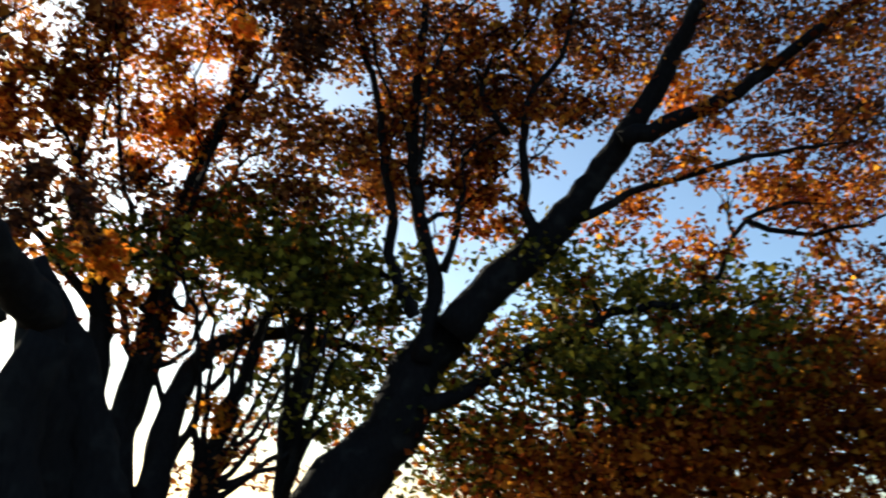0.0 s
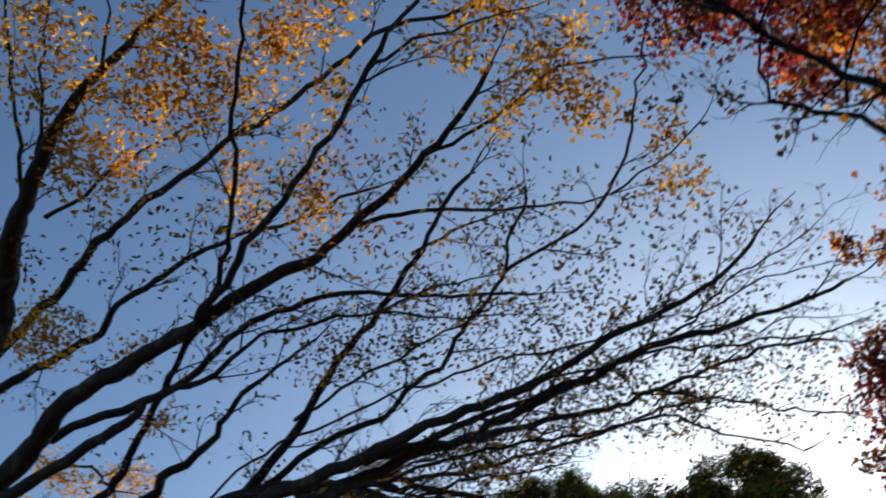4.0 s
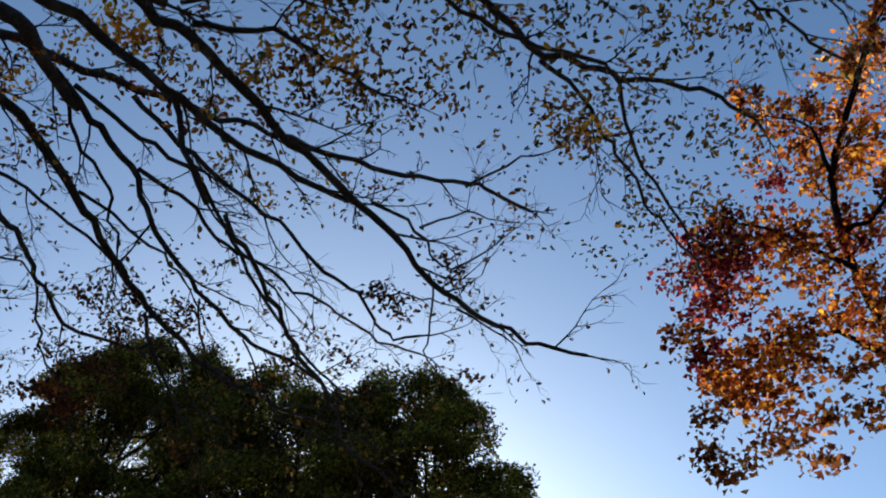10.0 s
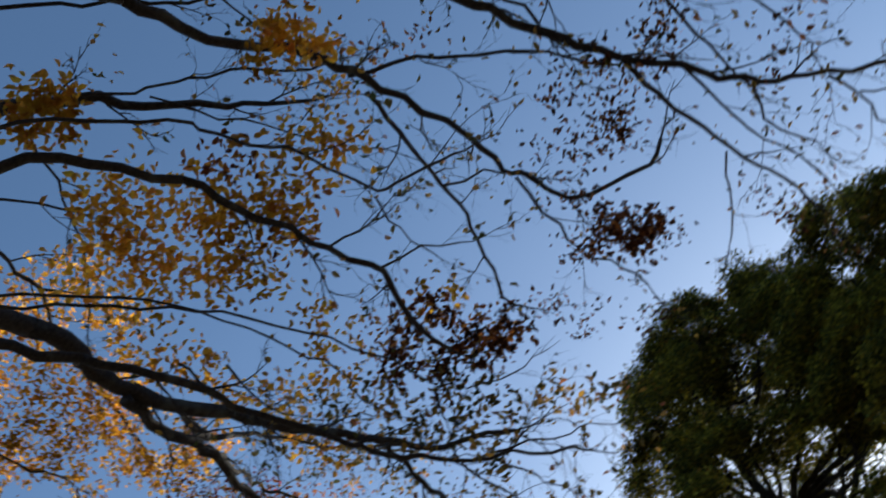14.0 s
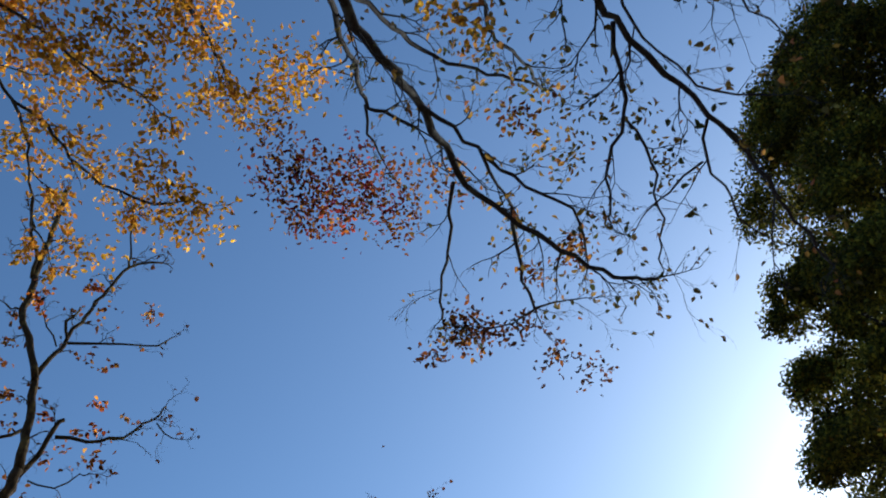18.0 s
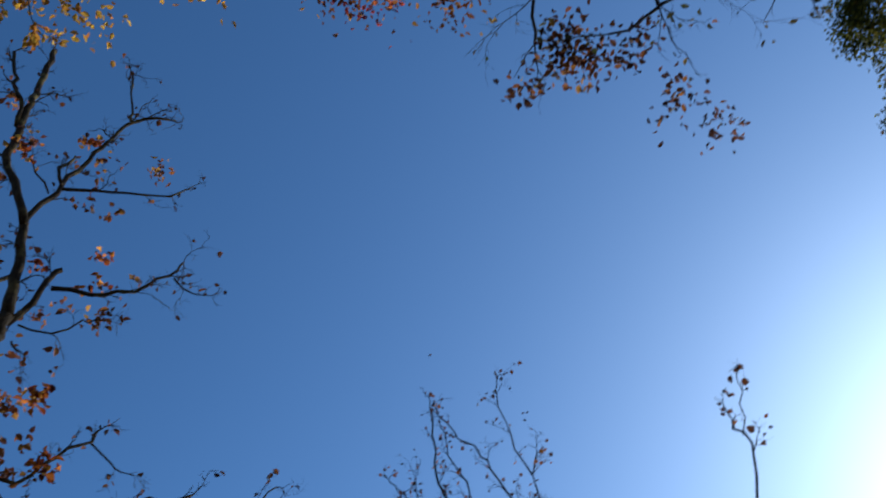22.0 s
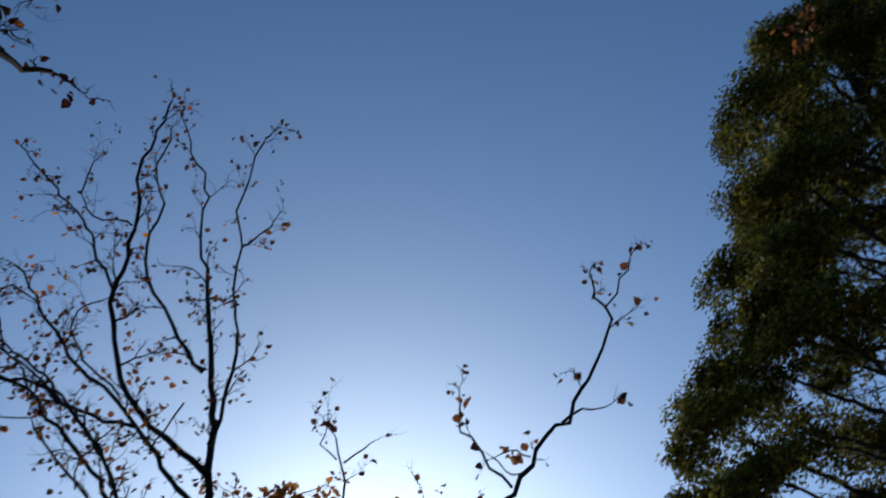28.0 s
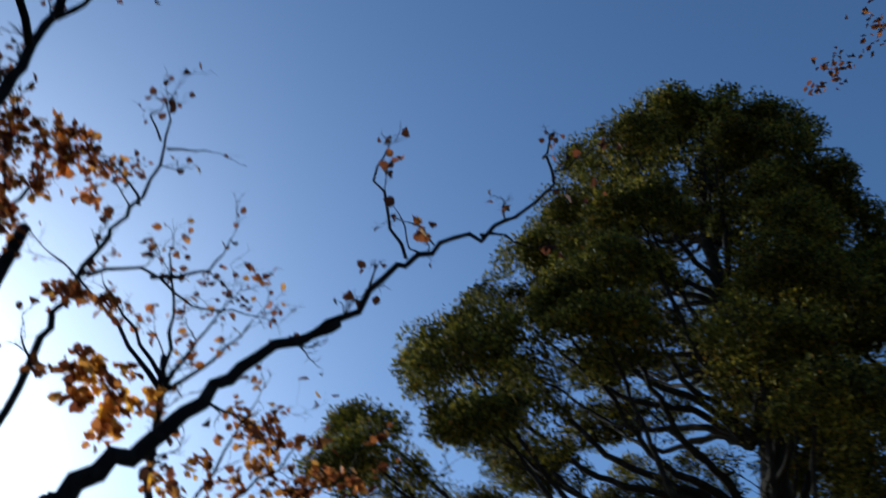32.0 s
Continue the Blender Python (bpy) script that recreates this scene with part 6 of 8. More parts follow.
limb(bare_tree, 0.0145, 0.0103, (-23.07, 14.7, 4.82), (-23.23, 14.6, 4.95), (-23.36, 14.5, 5.17), (-23.92, 14.4, 5.47), (-24.3, 14.3, 5.69), (-24.69, 14.2, 5.99), bare=0.12)
limb(bare_tree, 0.0146, 0.0102, (-23.14, 14.7, 4.85), (-23.36, 14.6, 5.21), (-23.57, 14.5, 5.48), (-23.68, 14.4, 5.71), (-24.01, 14.3, 5.91), (-24.41, 14.2, 6.15), bare=0.12)
limb(bare_tree, 0.039, 0.0479, (-23.95, 14.27, 4.5), (-23.82, 14.6, 4.53), (-23.8, 14.94, 4.68), (-23.9, 15.29, 4.93), (-23.78, 15.66, 5.23), (-23.73, 15.97, 5.39), (-23.36, 16.19, 5.38), (-23.09, 16.4, 5.13), bare=0.12)
limb(bare_tree, 0.0194, 0.0126, (-23.7, 15.6, 5.19), (-23.67, 15.73, 4.87), (-23.66, 15.87, 4.6), (-23.6, 16, 4.52), bare=0.12)
limb(bare_tree, 0.0246, 0.0174, (-23.02, 15.6, 5.18), (-23.19, 15.8, 5.72), (-23.27, 16, 6.26), (-23.27, 16.2, 6.7), bare=0.12)
limb(bare_tree, 0.0274, 0.018, (-23.43, 16.2, 6.15), (-23.49, 15.98, 6.15), (-23.58, 15.76, 6.49), (-23.75, 15.53, 6.92), (-23.84, 15.31, 7.34), (-24.1, 15.13, 7.8), (-24.65, 15, 8.4), (-25.18, 14.87, 8.61), (-25.99, 14.73, 9.07), (-26.46, 14.6, 9.46), bare=0.12)
limb(bare_tree, 0.0203, 0.013, (-23.48, 15.6, 6.39), (-23.6, 15.47, 6.65), (-23.74, 15.33, 7.14), (-24, 15.2, 7.69), (-24.42, 15.07, 8.25), (-25.03, 14.93, 8.88), (-25.67, 14.8, 9.39), bare=0.12)
limb(bare_tree, 0.0597, 0.0393, (-22.95, 16.2, 5.23), (-23.05, 16.12, 5.28), (-23.23, 16.05, 5.39), (-23.46, 15.98, 5.65), (-23.64, 15.9, 5.69), bare=0.12)
# that is bare_tree
leaf_out(bare_tree)
for c in ((-25.2, 14.8, 10.5), (-24.7, 14.8, 9.7), (-24.4, 14.8, 9.7), (-24, 14.8, 9.2), (-23.7, 14.8, 8.2), (-23.5, 14.8, 8.6), (-23, 14.8, 8.2), (-24.8, 14.8, 9.3), (-24.5, 14.8, 9.3), (-23.4, 14.8, 8.5), (-22.8, 14.8, 7.4), (-22.9, 14.8, 7.7)):
    sprays(bare_tree, c, (0.13, 0.13, 0.09), 1, 4, 0.05, 0.7)
leaf_out(bare_tree, leaf_brown, "thin reddish brown leaves")
for c in ((-27.5, 15.2, 11.5), (-27, 15.2, 11.5), (-26, 15.2, 12.2), (-26.2, 15.2, 10.3), (-24.9, 15.2, 8.9), (-25.4, 15.2, 12.6), (-24, 15.2, 14.8), (-24.5, 15.2, 13.5), (-21.8, 15.2, 10.9), (-21.9, 15.2, 9.6), (-22.3, 15.2, 9), (-22.9, 15.2, 7.5), (-24.2, 15.2, 7.8), (-24, 15.2, 7.6), (-23.6, 15.2, 8.2), (-24.5, 15.2, 7.8), (-24.2, 15.2, 6.5), (-24.3, 15.2, 6.1), (-23.2, 15.2, 6.3), (-22.3, 15.2, 7.5)):
    sprays(bare_tree, c, (0.12, 0.12, 0.09), 1, 3, 0.05, 0.7)
leaf_out(bare_tree, leaf_dry_shade, "dark withered leaf clusters")
pollard = Tree("thin_tree", "thin lopped tree with tufts of twigs", (-22.2, 17.0, 0), bark_dark, 17, twig=0.5, every=0.6, wander=0.4, leaf=leaf_dry_shade, per_twig=1, chance=0.25, size=0.09, width=0.85)
# limbs of pollard
limb(pollard, 0.075, 0.012, (-22.2, 17, -0.1), (-22.13, 16.99, 2.42), (-21.96, 16.98, 5.49), (-21.81, 17, 6.37), (-21.71, 17.01, 6.87), (-21.68, 17.02, 7.56), (-21.75, 17.01, 7.97))
limb(pollard, 0.014, 0.006, (-21.67, 17.02, 7.58), (-21.4, 17.06, 7.72), (-21.24, 17.08, 7.82))
limb(pollard, 0.014, 0.006, (-21.76, 17.01, 7.65), (-21.9, 16.99, 7.9), (-21.83, 17, 8.35))
limb(pollard, 0.02, 0.012, (-21.71, 17.01, 6.76), (-21.85, 16.99, 6.94))
limb(pollard, 0.02, 0.007, (-21.87, 16.99, 5.79), (-21.48, 17.05, 6.1), (-20.93, 17.12, 5.95), (-20.4, 17.2, 6.06))
limb(pollard, 0.02, 0.007, (-21.37, 17.06, 6.03), (-20.89, 17.13, 6.34), (-20.78, 17.14, 6.84))
# that is pollard
leaf_out(pollard)
small_tree = Tree("small_tree", "small tree with reddish brown and yellowing leaves", (-22.8, 18.6, 0), bark_dark, 19, twig=0.5, every=0.3, wander=0.4, leaf=leaf_brown, per_twig=1, size=0.1, width=0.8)
# limbs of small_tree
limb(small_tree, 0.0625, 0.02, (-22.8, 18.6, -0.1), (-22.83, 18.59, 2.54), (-22.92, 18.55, 5.77), (-22.98, 18.26, 6.3), (-22.97, 17.94, 6.83), (-23.06, 17.63, 7.24), (-23.16, 17.37, 7.55))
limb(small_tree, 0.025, 0.01, (-22.97, 17.94, 6.83), (-22.76, 17.77, 7.15), (-22.79, 17.53, 7.46), (-22.39, 17.49, 7.62))
limb(small_tree, 0.02, 0.008, (-22.99, 17.86, 6.93), (-23.42, 17.54, 7.07), (-23.74, 17.23, 7.21), (-23.95, 17.09, 7.21))
limb(small_tree, 0.02, 0.008, (-22.96, 18.11, 6.56), (-23.35, 17.94, 6.66), (-23.7, 17.71, 6.85))
# that is small_tree
leaf_out(small_tree)
for c in ((-23.1, 17.2, 7.5), (-22.9, 17.2, 7.4), (-22.7, 17.2, 7.5), (-23, 17.2, 7.2), (-22.5, 17.2, 7.3), (-22.4, 17.2, 7.4), (-22.6, 17.2, 7.2), (-23.1, 17.2, 7.1), (-22.5, 17.2, 7.1), (-22.8, 17.2, 7.3), (-23, 17.2, 7), (-22.2, 17.2, 6.8), (-22.8, 17.2, 6.8), (-22.6, 17.2, 6.7), (-22.9, 17.2, 6.5), (-22.7, 17.2, 6.3), (-23.2, 17.2, 7.3), (-22.3, 17.2, 7.2), (-22.6, 17.2, 6.9), (-22.5, 17.2, 7.5)):
    sprays(small_tree, c, (0.10, 0.10, 0.07), 3, 6, 0.04, 0.7)
for c in ((-21.9, 16.8, 5.4), (-21.6, 16.8, 5.4), (-21.8, 16.8, 5.5), (-21.6, 16.8, 5.5), (-22, 16.8, 5.5), (-21.9, 16.8, 4.7), (-21.6, 16.8, 4.8), (-21.4, 16.8, 4.8), (-21.3, 16.8, 4.6), (-21.5, 16.8, 4.6), (-21.6, 16.8, 4.6), (-21.3, 16.8, 4.7), (-21.3, 16.8, 4.3), (-21.1, 16.8, 4.6), (-21.6, 16.8, 4.9), (-21.3, 16.8, 4.9), (-21.2, 16.8, 4.4), (-21.7, 16.8, 4.8)):
    sprays(small_tree, c, (0.08, 0.08, 0.06), 3, 5, 0.03, 0.7)
leaf_out(small_tree, leaf_brown, "reddish brown leaves")
for c in ((-23, 17.2, 7.4), (-22.6, 17.2, 7.4), (-22.8, 17.2, 7.1), (-22.4, 17.2, 7.3), (-23.1, 17.2, 7.2), (-22.5, 17.2, 7.1), (-22.8, 17.2, 6.4), (-22.7, 17.2, 6.7)):
    sprays(small_tree, c, (0.07, 0.07, 0.06), 2, 5, 0.03, 0.7)
leaf_out(small_tree, leaf_orange, "orange leaves")
for c in ((-21.5, 16.8, 4.7), (-21.3, 16.8, 4.5), (-21.2, 16.8, 4.4), (-21.5, 16.8, 4.6), (-21.2, 16.8, 4.7), (-21.5, 16.8, 4.9), (-21, 16.8, 4.8)):
    sprays(small_tree, c, (0.06, 0.06, 0.05), 2, 5, 0.03, 0.7)
leaf_out(small_tree, leaf_yellow, "pale yellow leaves")
leafy_tree = Tree("small_tree", "low tree with curved twigs and dry orange leaves", (-20.4, 18.6, 0), bark_dark, 29, twig=0.5, every=0.3, wander=0.4, leaf=leaf_brown, per_twig=1, chance=0.5, size=0.095, width=0.75)
limb(leafy_tree, 0.07, 0.03, (-20.4, 18.6, -0.1), (-20.5, 18.5, 2.4), (-20.7, 18.2, 4.4), (-21.0, 18.1, 5.9))
for tip in ((-21.8, 18.1, 6.5), (-21.3, 17.9, 7.0), (-20.5, 18.0, 6.8), (-22.4, 18.0, 6.6), (-20.3, 17.6, 6.3)):
    limb(leafy_tree, 0.03, 0.008, (-20.9, 18.1, 5.5), ((tip[0] - 20.9) / 2, 18.05, tip[2] - 0.45), tip, bare=0.4)
for tip in ((-20.2, 16.8, 4.9), (-19.8, 16.8, 4.6), (-19.3, 16.7, 4.5)):
    limb(leafy_tree, 0.03, 0.008, (-20.6, 18.3, 3.6), ((tip[0] - 20.6) / 2, 17.6, 4.2), tip, bare=0.4)
# that is leafy_tree
leaf_out(leafy_tree)
for c in ((-20.2, 17.4, 5.2), (-19.9, 17.4, 5.2), (-20, 17.4, 5), (-19.8, 17.4, 4.9), (-19.9, 17.4, 5.1), (-20.1, 17.4, 5), (-19.8, 17.4, 5), (-19.6, 17.4, 5), (-20.4, 17.4, 4.6), (-20.7, 17.4, 4.3), (-20.5, 17.4, 4.3), (-19.6, 17.4, 4.6), (-19.5, 17.4, 4.6), (-19.2, 17.4, 4.8), (-19, 17.4, 4.8), (-19.3, 17.4, 4.8), (-20, 17.4, 4.7), (-19.8, 17.4, 4.6), (-20.3, 17.4, 4.4), (-20.1, 17.4, 4.5), (-19.4, 17.4, 4.7)):
    sprays(leafy_tree, c, (0.09, 0.09, 0.07), 3, 5, 0.04, 0.7)
leaf_out(leafy_tree, leaf_brown, "reddish brown leaves")
for c in ((-20, 17.4, 4.9), (-20.1, 17.4, 5.1), (-19.9, 17.4, 4.8), (-20.5, 17.4, 4.5), (-20.7, 17.4, 4.3), (-19.8, 17.4, 4.7)):
    sprays(leafy_tree, c, (0.07, 0.07, 0.05), 2, 5, 0.03, 0.7)
leaf_out(leafy_tree, leaf_yellow, "pale yellow leaves")
for c in ((-20.6, 18, 6.7), (-20.3, 18, 6.7), (-20.7, 18, 6.5), (-20.7, 18, 7), (-21.2, 18, 6.8), (-21, 18, 6.8), (-20.5, 18, 6.8), (-20.9, 18, 6.9), (-21.3, 18, 6.9), (-21.5, 18, 7), (-20.8, 18, 7.5), (-20.8, 18, 6.9), (-20.4, 18, 6.4), (-21.2, 18, 6.8)):
    sprays(leafy_tree, c, (0.09, 0.09, 0.06), 1, 4, 0.04, 0.7)
leaf_out(leafy_tree, leaf_dry_shade, "small dark leaves")
leaning_tree = Tree("leaning_tree", "slim leaning tree with one long crooked limb", (-22.3, 16.1, 0), bark_dark, 18, twig=0.3, every=0.6, wander=0.4, leaf=leaf_dry_shade, per_twig=1, chance=0.25, size=0.09, width=0.85)
# limbs of leaning_tree
limb(leaning_tree, 0.13, 0.08, (-22.7, 15.7, -0.1), (-22.6, 15.65, 1.5), (-21.38, 15.5, 3.22))
limb(leaning_tree, 0.075, 0.0315, (-21.38, 15.5, 3.22), (-21.28, 15.48, 3.37), (-21.13, 15.47, 3.53), (-21.02, 15.45, 3.71), (-20.81, 15.43, 3.97), (-20.69, 15.42, 4.2), (-20.54, 15.4, 4.39), (-20.35, 15.38, 4.62), (-20.1, 15.37, 4.83), (-19.95, 15.35, 4.96), bare=0.12)
limb(leaning_tree, 0.0317, 0.011, (-20.12, 15.35, 4.8), (-19.86, 15.34, 5.13), (-19.66, 15.32, 5.49), (-19.51, 15.31, 5.72), (-19.31, 15.3, 5.95), (-19.14, 15.29, 6.13), (-18.89, 15.28, 6.29), (-18.65, 15.26, 6.53), (-18.48, 15.25, 6.7), (-18.2, 15.24, 7.08), (-18.19, 15.22, 7.39), (-18.27, 15.21, 7.58), (-18.22, 15.2, 7.82), bare=0.12)
limb(leaning_tree, 0.0162, 0.0103, (-19.52, 15.3, 5.75), (-19.67, 15.3, 6.01), (-19.81, 15.3, 6.32), (-19.93, 15.3, 6.61), (-19.85, 15.3, 6.8), bare=0.12)
limb(leaning_tree, 0.019, 0.007, (-18.92, 15.2, 6.2), (-18.72, 15.15, 6.24), (-18.51, 15.1, 6.18), bare=0.12)
limb(leaning_tree, 0.0105, 0.0081, (-18.2, 15.2, 7.36), (-17.93, 15.15, 7.61), (-17.8, 15.1, 7.8), bare=0.12)
limb(leaning_tree, 0.00934, 0.0071, (-19.41, 15.3, 5.86), (-19.55, 15.25, 5.92), (-19.63, 15.2, 6.04), bare=0.12)
limb(leaning_tree, 0.00946, 0.0071, (-19.29, 15.3, 6), (-19.41, 15.25, 6.07), (-19.55, 15.2, 6.05), bare=0.12)
# that is leaning_tree
leaf_out(leaning_tree)
for c in ((-19.7, 15.2, 6.7), (-19.4, 15.2, 6), (-19.5, 15.2, 6.1), (-18.2, 15.2, 7.8), (-19.5, 15.2, 6)):
    sprays(leaning_tree, c, (0.06, 0.06, 0.04), 1, 4, 0.02, 0.7)
leaf_out(leaning_tree, leaf_brown, "thin reddish brown leaves")

# the maples at the start
MAPLE = dict(fine=False, twig=0.6, every=0.22, wander=0.25, per_twig=5, size=0.08, width=0.75)

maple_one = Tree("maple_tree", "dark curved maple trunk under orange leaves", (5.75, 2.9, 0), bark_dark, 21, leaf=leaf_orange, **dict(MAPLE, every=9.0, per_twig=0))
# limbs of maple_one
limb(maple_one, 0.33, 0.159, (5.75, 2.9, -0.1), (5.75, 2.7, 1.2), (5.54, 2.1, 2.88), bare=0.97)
limb(maple_one, 0.159, 0.0845, (5.54, 2.1, 2.88), (5.37, 1.66, 3.03), (5.24, 1.23, 3.13), (5.18, 0.85, 3.27), (5.17, 0.55, 3.51), (5.11, 0.29, 3.68), (5.01, 0.02, 3.82), (4.93, -0.22, 3.97), (4.87, -0.35, 4.21), bare=0.97)
limb(maple_one, 0.0619, 0.0481, (4.87, -0.35, 4.18), (4.92, -0.48, 4.26), (4.94, -0.6, 4.39), bare=0.97)
limb(maple_one, 0.0518, 0.0401, (4.86, -0.35, 4.15), (4.75, -0.45, 4.22), (4.69, -0.55, 4.32), (4.67, -0.65, 4.41), bare=0.12)
limb(maple_one, 0.0134, 0.006, (5.14, 0.2, 3.75), (5.21, 0.25, 3.86), (5.3, 0.3, 3.97), bare=0.12)
limb(maple_one, 0.298, 0.137, (5.98, 2.7, 1.64), (5.87, 2.6, 2.2), (5.73, 2.5, 2.61), (5.55, 2.4, 2.98), (5.37, 2.3, 3.26), bare=0.97)
limb(maple_one, 0.193, 0.147, (5.71, 2.16, 1.42), (5.69, 1.82, 1.47), (5.68, 1.49, 1.37), (5.55, 1.49, 1.91), (5.55, 1.46, 2.36), (5.66, 1.43, 2.63))
# that is maple_one
leaf_out(maple_one)
for c in ((5.1, 5.2, 8.8), (5.5, 5.2, 8.6), (5.9, 5.2, 8.6), (6.2, 5.2, 8.3), (4.9, 5.2, 8.2), (5.3, 5.2, 8.2), (5.8, 5.2, 8.2), (5.1, 5.2, 7.7), (6.1, 5.2, 8.9), (5.2, 5.2, 7.6), (5.6, 5.2, 8.8), (6.4, 5.2, 8.7)):
    sprays(maple_one, c, (0.39, 0.39, 0.29), 8, 38, 0.15, 0.6)
for c in ((5.4, 2.9, 4), (5.6, 2.9, 4.1), (5.2, 2.9, 3.9), (5.6, 2.9, 3.8), (5.3, 2.9, 3.8), (5.3, 2.9, 4.2), (5.2, 2.9, 4.1)):
    sprays(maple_one, c, (0.18, 0.18, 0.13), 3, 32, 0.07, 0.6)
for c in ((7.3, 3.6, 7.7), (7.3, 3.6, 7.1), (6.8, 3.6, 8), (7.8, 3.6, 7.7), (7.5, 3.6, 6.7), (7.1, 3.6, 6.5), (6.9, 3.6, 8.3), (7, 3.6, 7.5), (7.8, 3.6, 7.2), (8.2, 3.6, 7.8), (7.4, 3.6, 6.1), (7.4, 3.6, 6.3)):
    sprays(maple_one, c, (0.25, 0.25, 0.19), 10, 32, 0.10, 0.6)
leaf_out(maple_one, leaf_dry_shade, "maple leaves coloured dark for deep shade")
for c in ((5.1, 4.8, 8.4), (5.4, 4.8, 8.3), (5.8, 4.8, 8.2), (6.2, 4.8, 8.1), (4.9, 4.8, 7.8), (5, 4.8, 7.2), (4.7, 4.8, 7.2), (5.1, 4.8, 6.9), (5.6, 4.8, 6.7), (5.2, 4.8, 6.6), (5.1, 4.8, 7.8), (6.2, 4.8, 7.7)):
    sprays(maple_one, c, (0.31, 0.31, 0.23), 5, 34, 0.12, 0.6)
leaf_out(maple_one, leaf_brown, "maple leaves tinted brown for half shade")
for c in ((5.6, 4.8, 7.6), (5.8, 4.8, 7.5), (6.1, 4.8, 7.3), (6.3, 4.8, 7.3), (6, 4.8, 7.1), (5.8, 4.8, 7.1), (5.5, 4.8, 7.2), (6.2, 4.8, 6.4), (6.1, 4.8, 6.2), (5.7, 4.8, 7), (5.6, 4.8, 7.8)):
    sprays(maple_one, c, (0.22, 0.22, 0.17), 6, 26, 0.09, 0.6)
for c in ((6.5, 3.4, 6.6), (6.7, 3.4, 6.8), (6.8, 3.4, 6.1), (6.5, 3.4, 6.4), (5.7, 3.4, 3.8), (5.9, 3.4, 3.6), (5.8, 3.4, 3.7), (5.9, 3.4, 3.8), (5.1, 3.4, 3.8)):
    sprays(maple_one, c, (0.14, 0.14, 0.10), 5, 24, 0.05, 0.6)
leaf_out(maple_one, leaf_sun_tint, "orange leaves coloured golden for sunlight")
for c in ((5.2, 4.6, 6.1), (5.3, 4.6, 5.8), (5.3, 4.6, 5.6), (5.1, 4.6, 5.5), (4.8, 4.6, 5.4), (4.7, 4.6, 5.2), (4.8, 4.6, 5.1), (4.9, 4.6, 5.7), (5.4, 4.6, 5.4)):
    sprays(maple_one, c, (0.18, 0.18, 0.13), 5, 24, 0.07, 0.6)
leaf_out(maple_one, leaf_orange, "orange leaves")
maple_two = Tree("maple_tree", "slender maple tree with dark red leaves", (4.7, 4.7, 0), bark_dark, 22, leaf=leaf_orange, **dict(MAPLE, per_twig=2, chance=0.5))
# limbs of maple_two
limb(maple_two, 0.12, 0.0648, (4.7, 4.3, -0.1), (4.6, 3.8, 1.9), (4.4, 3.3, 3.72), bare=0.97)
limb(maple_two, 0.0648, 0.0488, (4.4, 3.3, 3.72), (4.33, 3.18, 4.03), (4.3, 3.08, 4.39), (4.34, 3.02, 4.77), (4.44, 2.92, 5.29), (4.52, 2.8, 5.85), bare=0.97)
limb(maple_two, 0.0488, 0.0269, (4.52, 2.8, 5.85), (4.62, 2.74, 6.4), (4.72, 2.68, 6.99), (4.88, 2.62, 7.63), (4.95, 2.56, 8.21), (5.01, 2.5, 8.56), bare=0.12)
limb(maple_two, 0.035, 0.0169, (4.44, 3, 5.46), (4.36, 2.96, 5.8), (4.35, 2.91, 6.2), (4.16, 2.87, 6.3), (4.16, 2.83, 6.8), (4.21, 2.79, 7.48), (4.29, 2.74, 8.24), (4.3, 2.7, 8.83), bare=0.12)
limb(maple_two, 0.0249, 0.0114, (4.33, 3.1, 4.77), (4.24, 3.07, 5.03), (4.22, 3.03, 5.44), (4.27, 3, 5.87), bare=0.12)
limb(maple_two, 0.025, 0.00864, (4.36, 3.1, 4.81), (4.54, 3.03, 5.07), (4.77, 2.97, 5.32), (4.98, 2.9, 5.54), bare=0.12)
limb(maple_two, 0.0182, 0.00914, (4.3, 3.3, 4.27), (4.11, 3.28, 4.18), (4.01, 3.27, 4.27), (3.83, 3.25, 4.42), (3.73, 3.23, 4.58), (3.73, 3.22, 5.07), (3.8, 3.2, 5.58), bare=0.12)
limb(maple_two, 0.0163, 0.00631, (4, 3.3, 4.28), (4.17, 3.35, 4.4), (4.28, 3.4, 4.54), bare=0.12)
limb(maple_two, 0.0165, 0.00746, (4.7, 2.6, 6.77), (4.93, 2.57, 7.15), (5.16, 2.53, 7.47), (5.36, 2.5, 7.66), bare=0.12)
limb(maple_two, 0.0166, 0.00791, (3.65, 4.2, 4.72), (3.67, 4.15, 5.18), (3.63, 4.1, 5.51), (3.67, 4.05, 5.96), (3.75, 4, 6.29), bare=0.12)
limb(maple_two, 0.0999, 0.0456, (5.08, 3.8, 3.11), (4.94, 3.68, 3.5), (4.7, 3.55, 3.81), (4.46, 3.42, 4.04), (4.33, 3.3, 4.29), bare=0.97)
limb(maple_two, 0.0161, 0.00741, (4.27, 3.3, 4.47), (4.09, 3.28, 4.57), (3.86, 3.26, 4.65), (3.75, 3.24, 4.83), (3.67, 3.22, 5.36), (3.67, 3.2, 5.86), bare=0.12)
limb(maple_two, 0.0139, 0.00741, (3.99, 3.3, 4.64), (3.92, 3.27, 4.94), (3.93, 3.23, 5.35), (3.98, 3.2, 5.78), bare=0.12)
limb(maple_two, 0.016, 0.00717, (4.37, 3.2, 4.52), (4.55, 3.17, 4.7), (4.69, 3.13, 4.99), (4.79, 3.1, 5.23), bare=0.12)
limb(maple_two, 0.011, 0.00668, (4.33, 3.3, 3.75), (4.12, 3.25, 3.98), (4.03, 3.2, 4.2), bare=0.12)
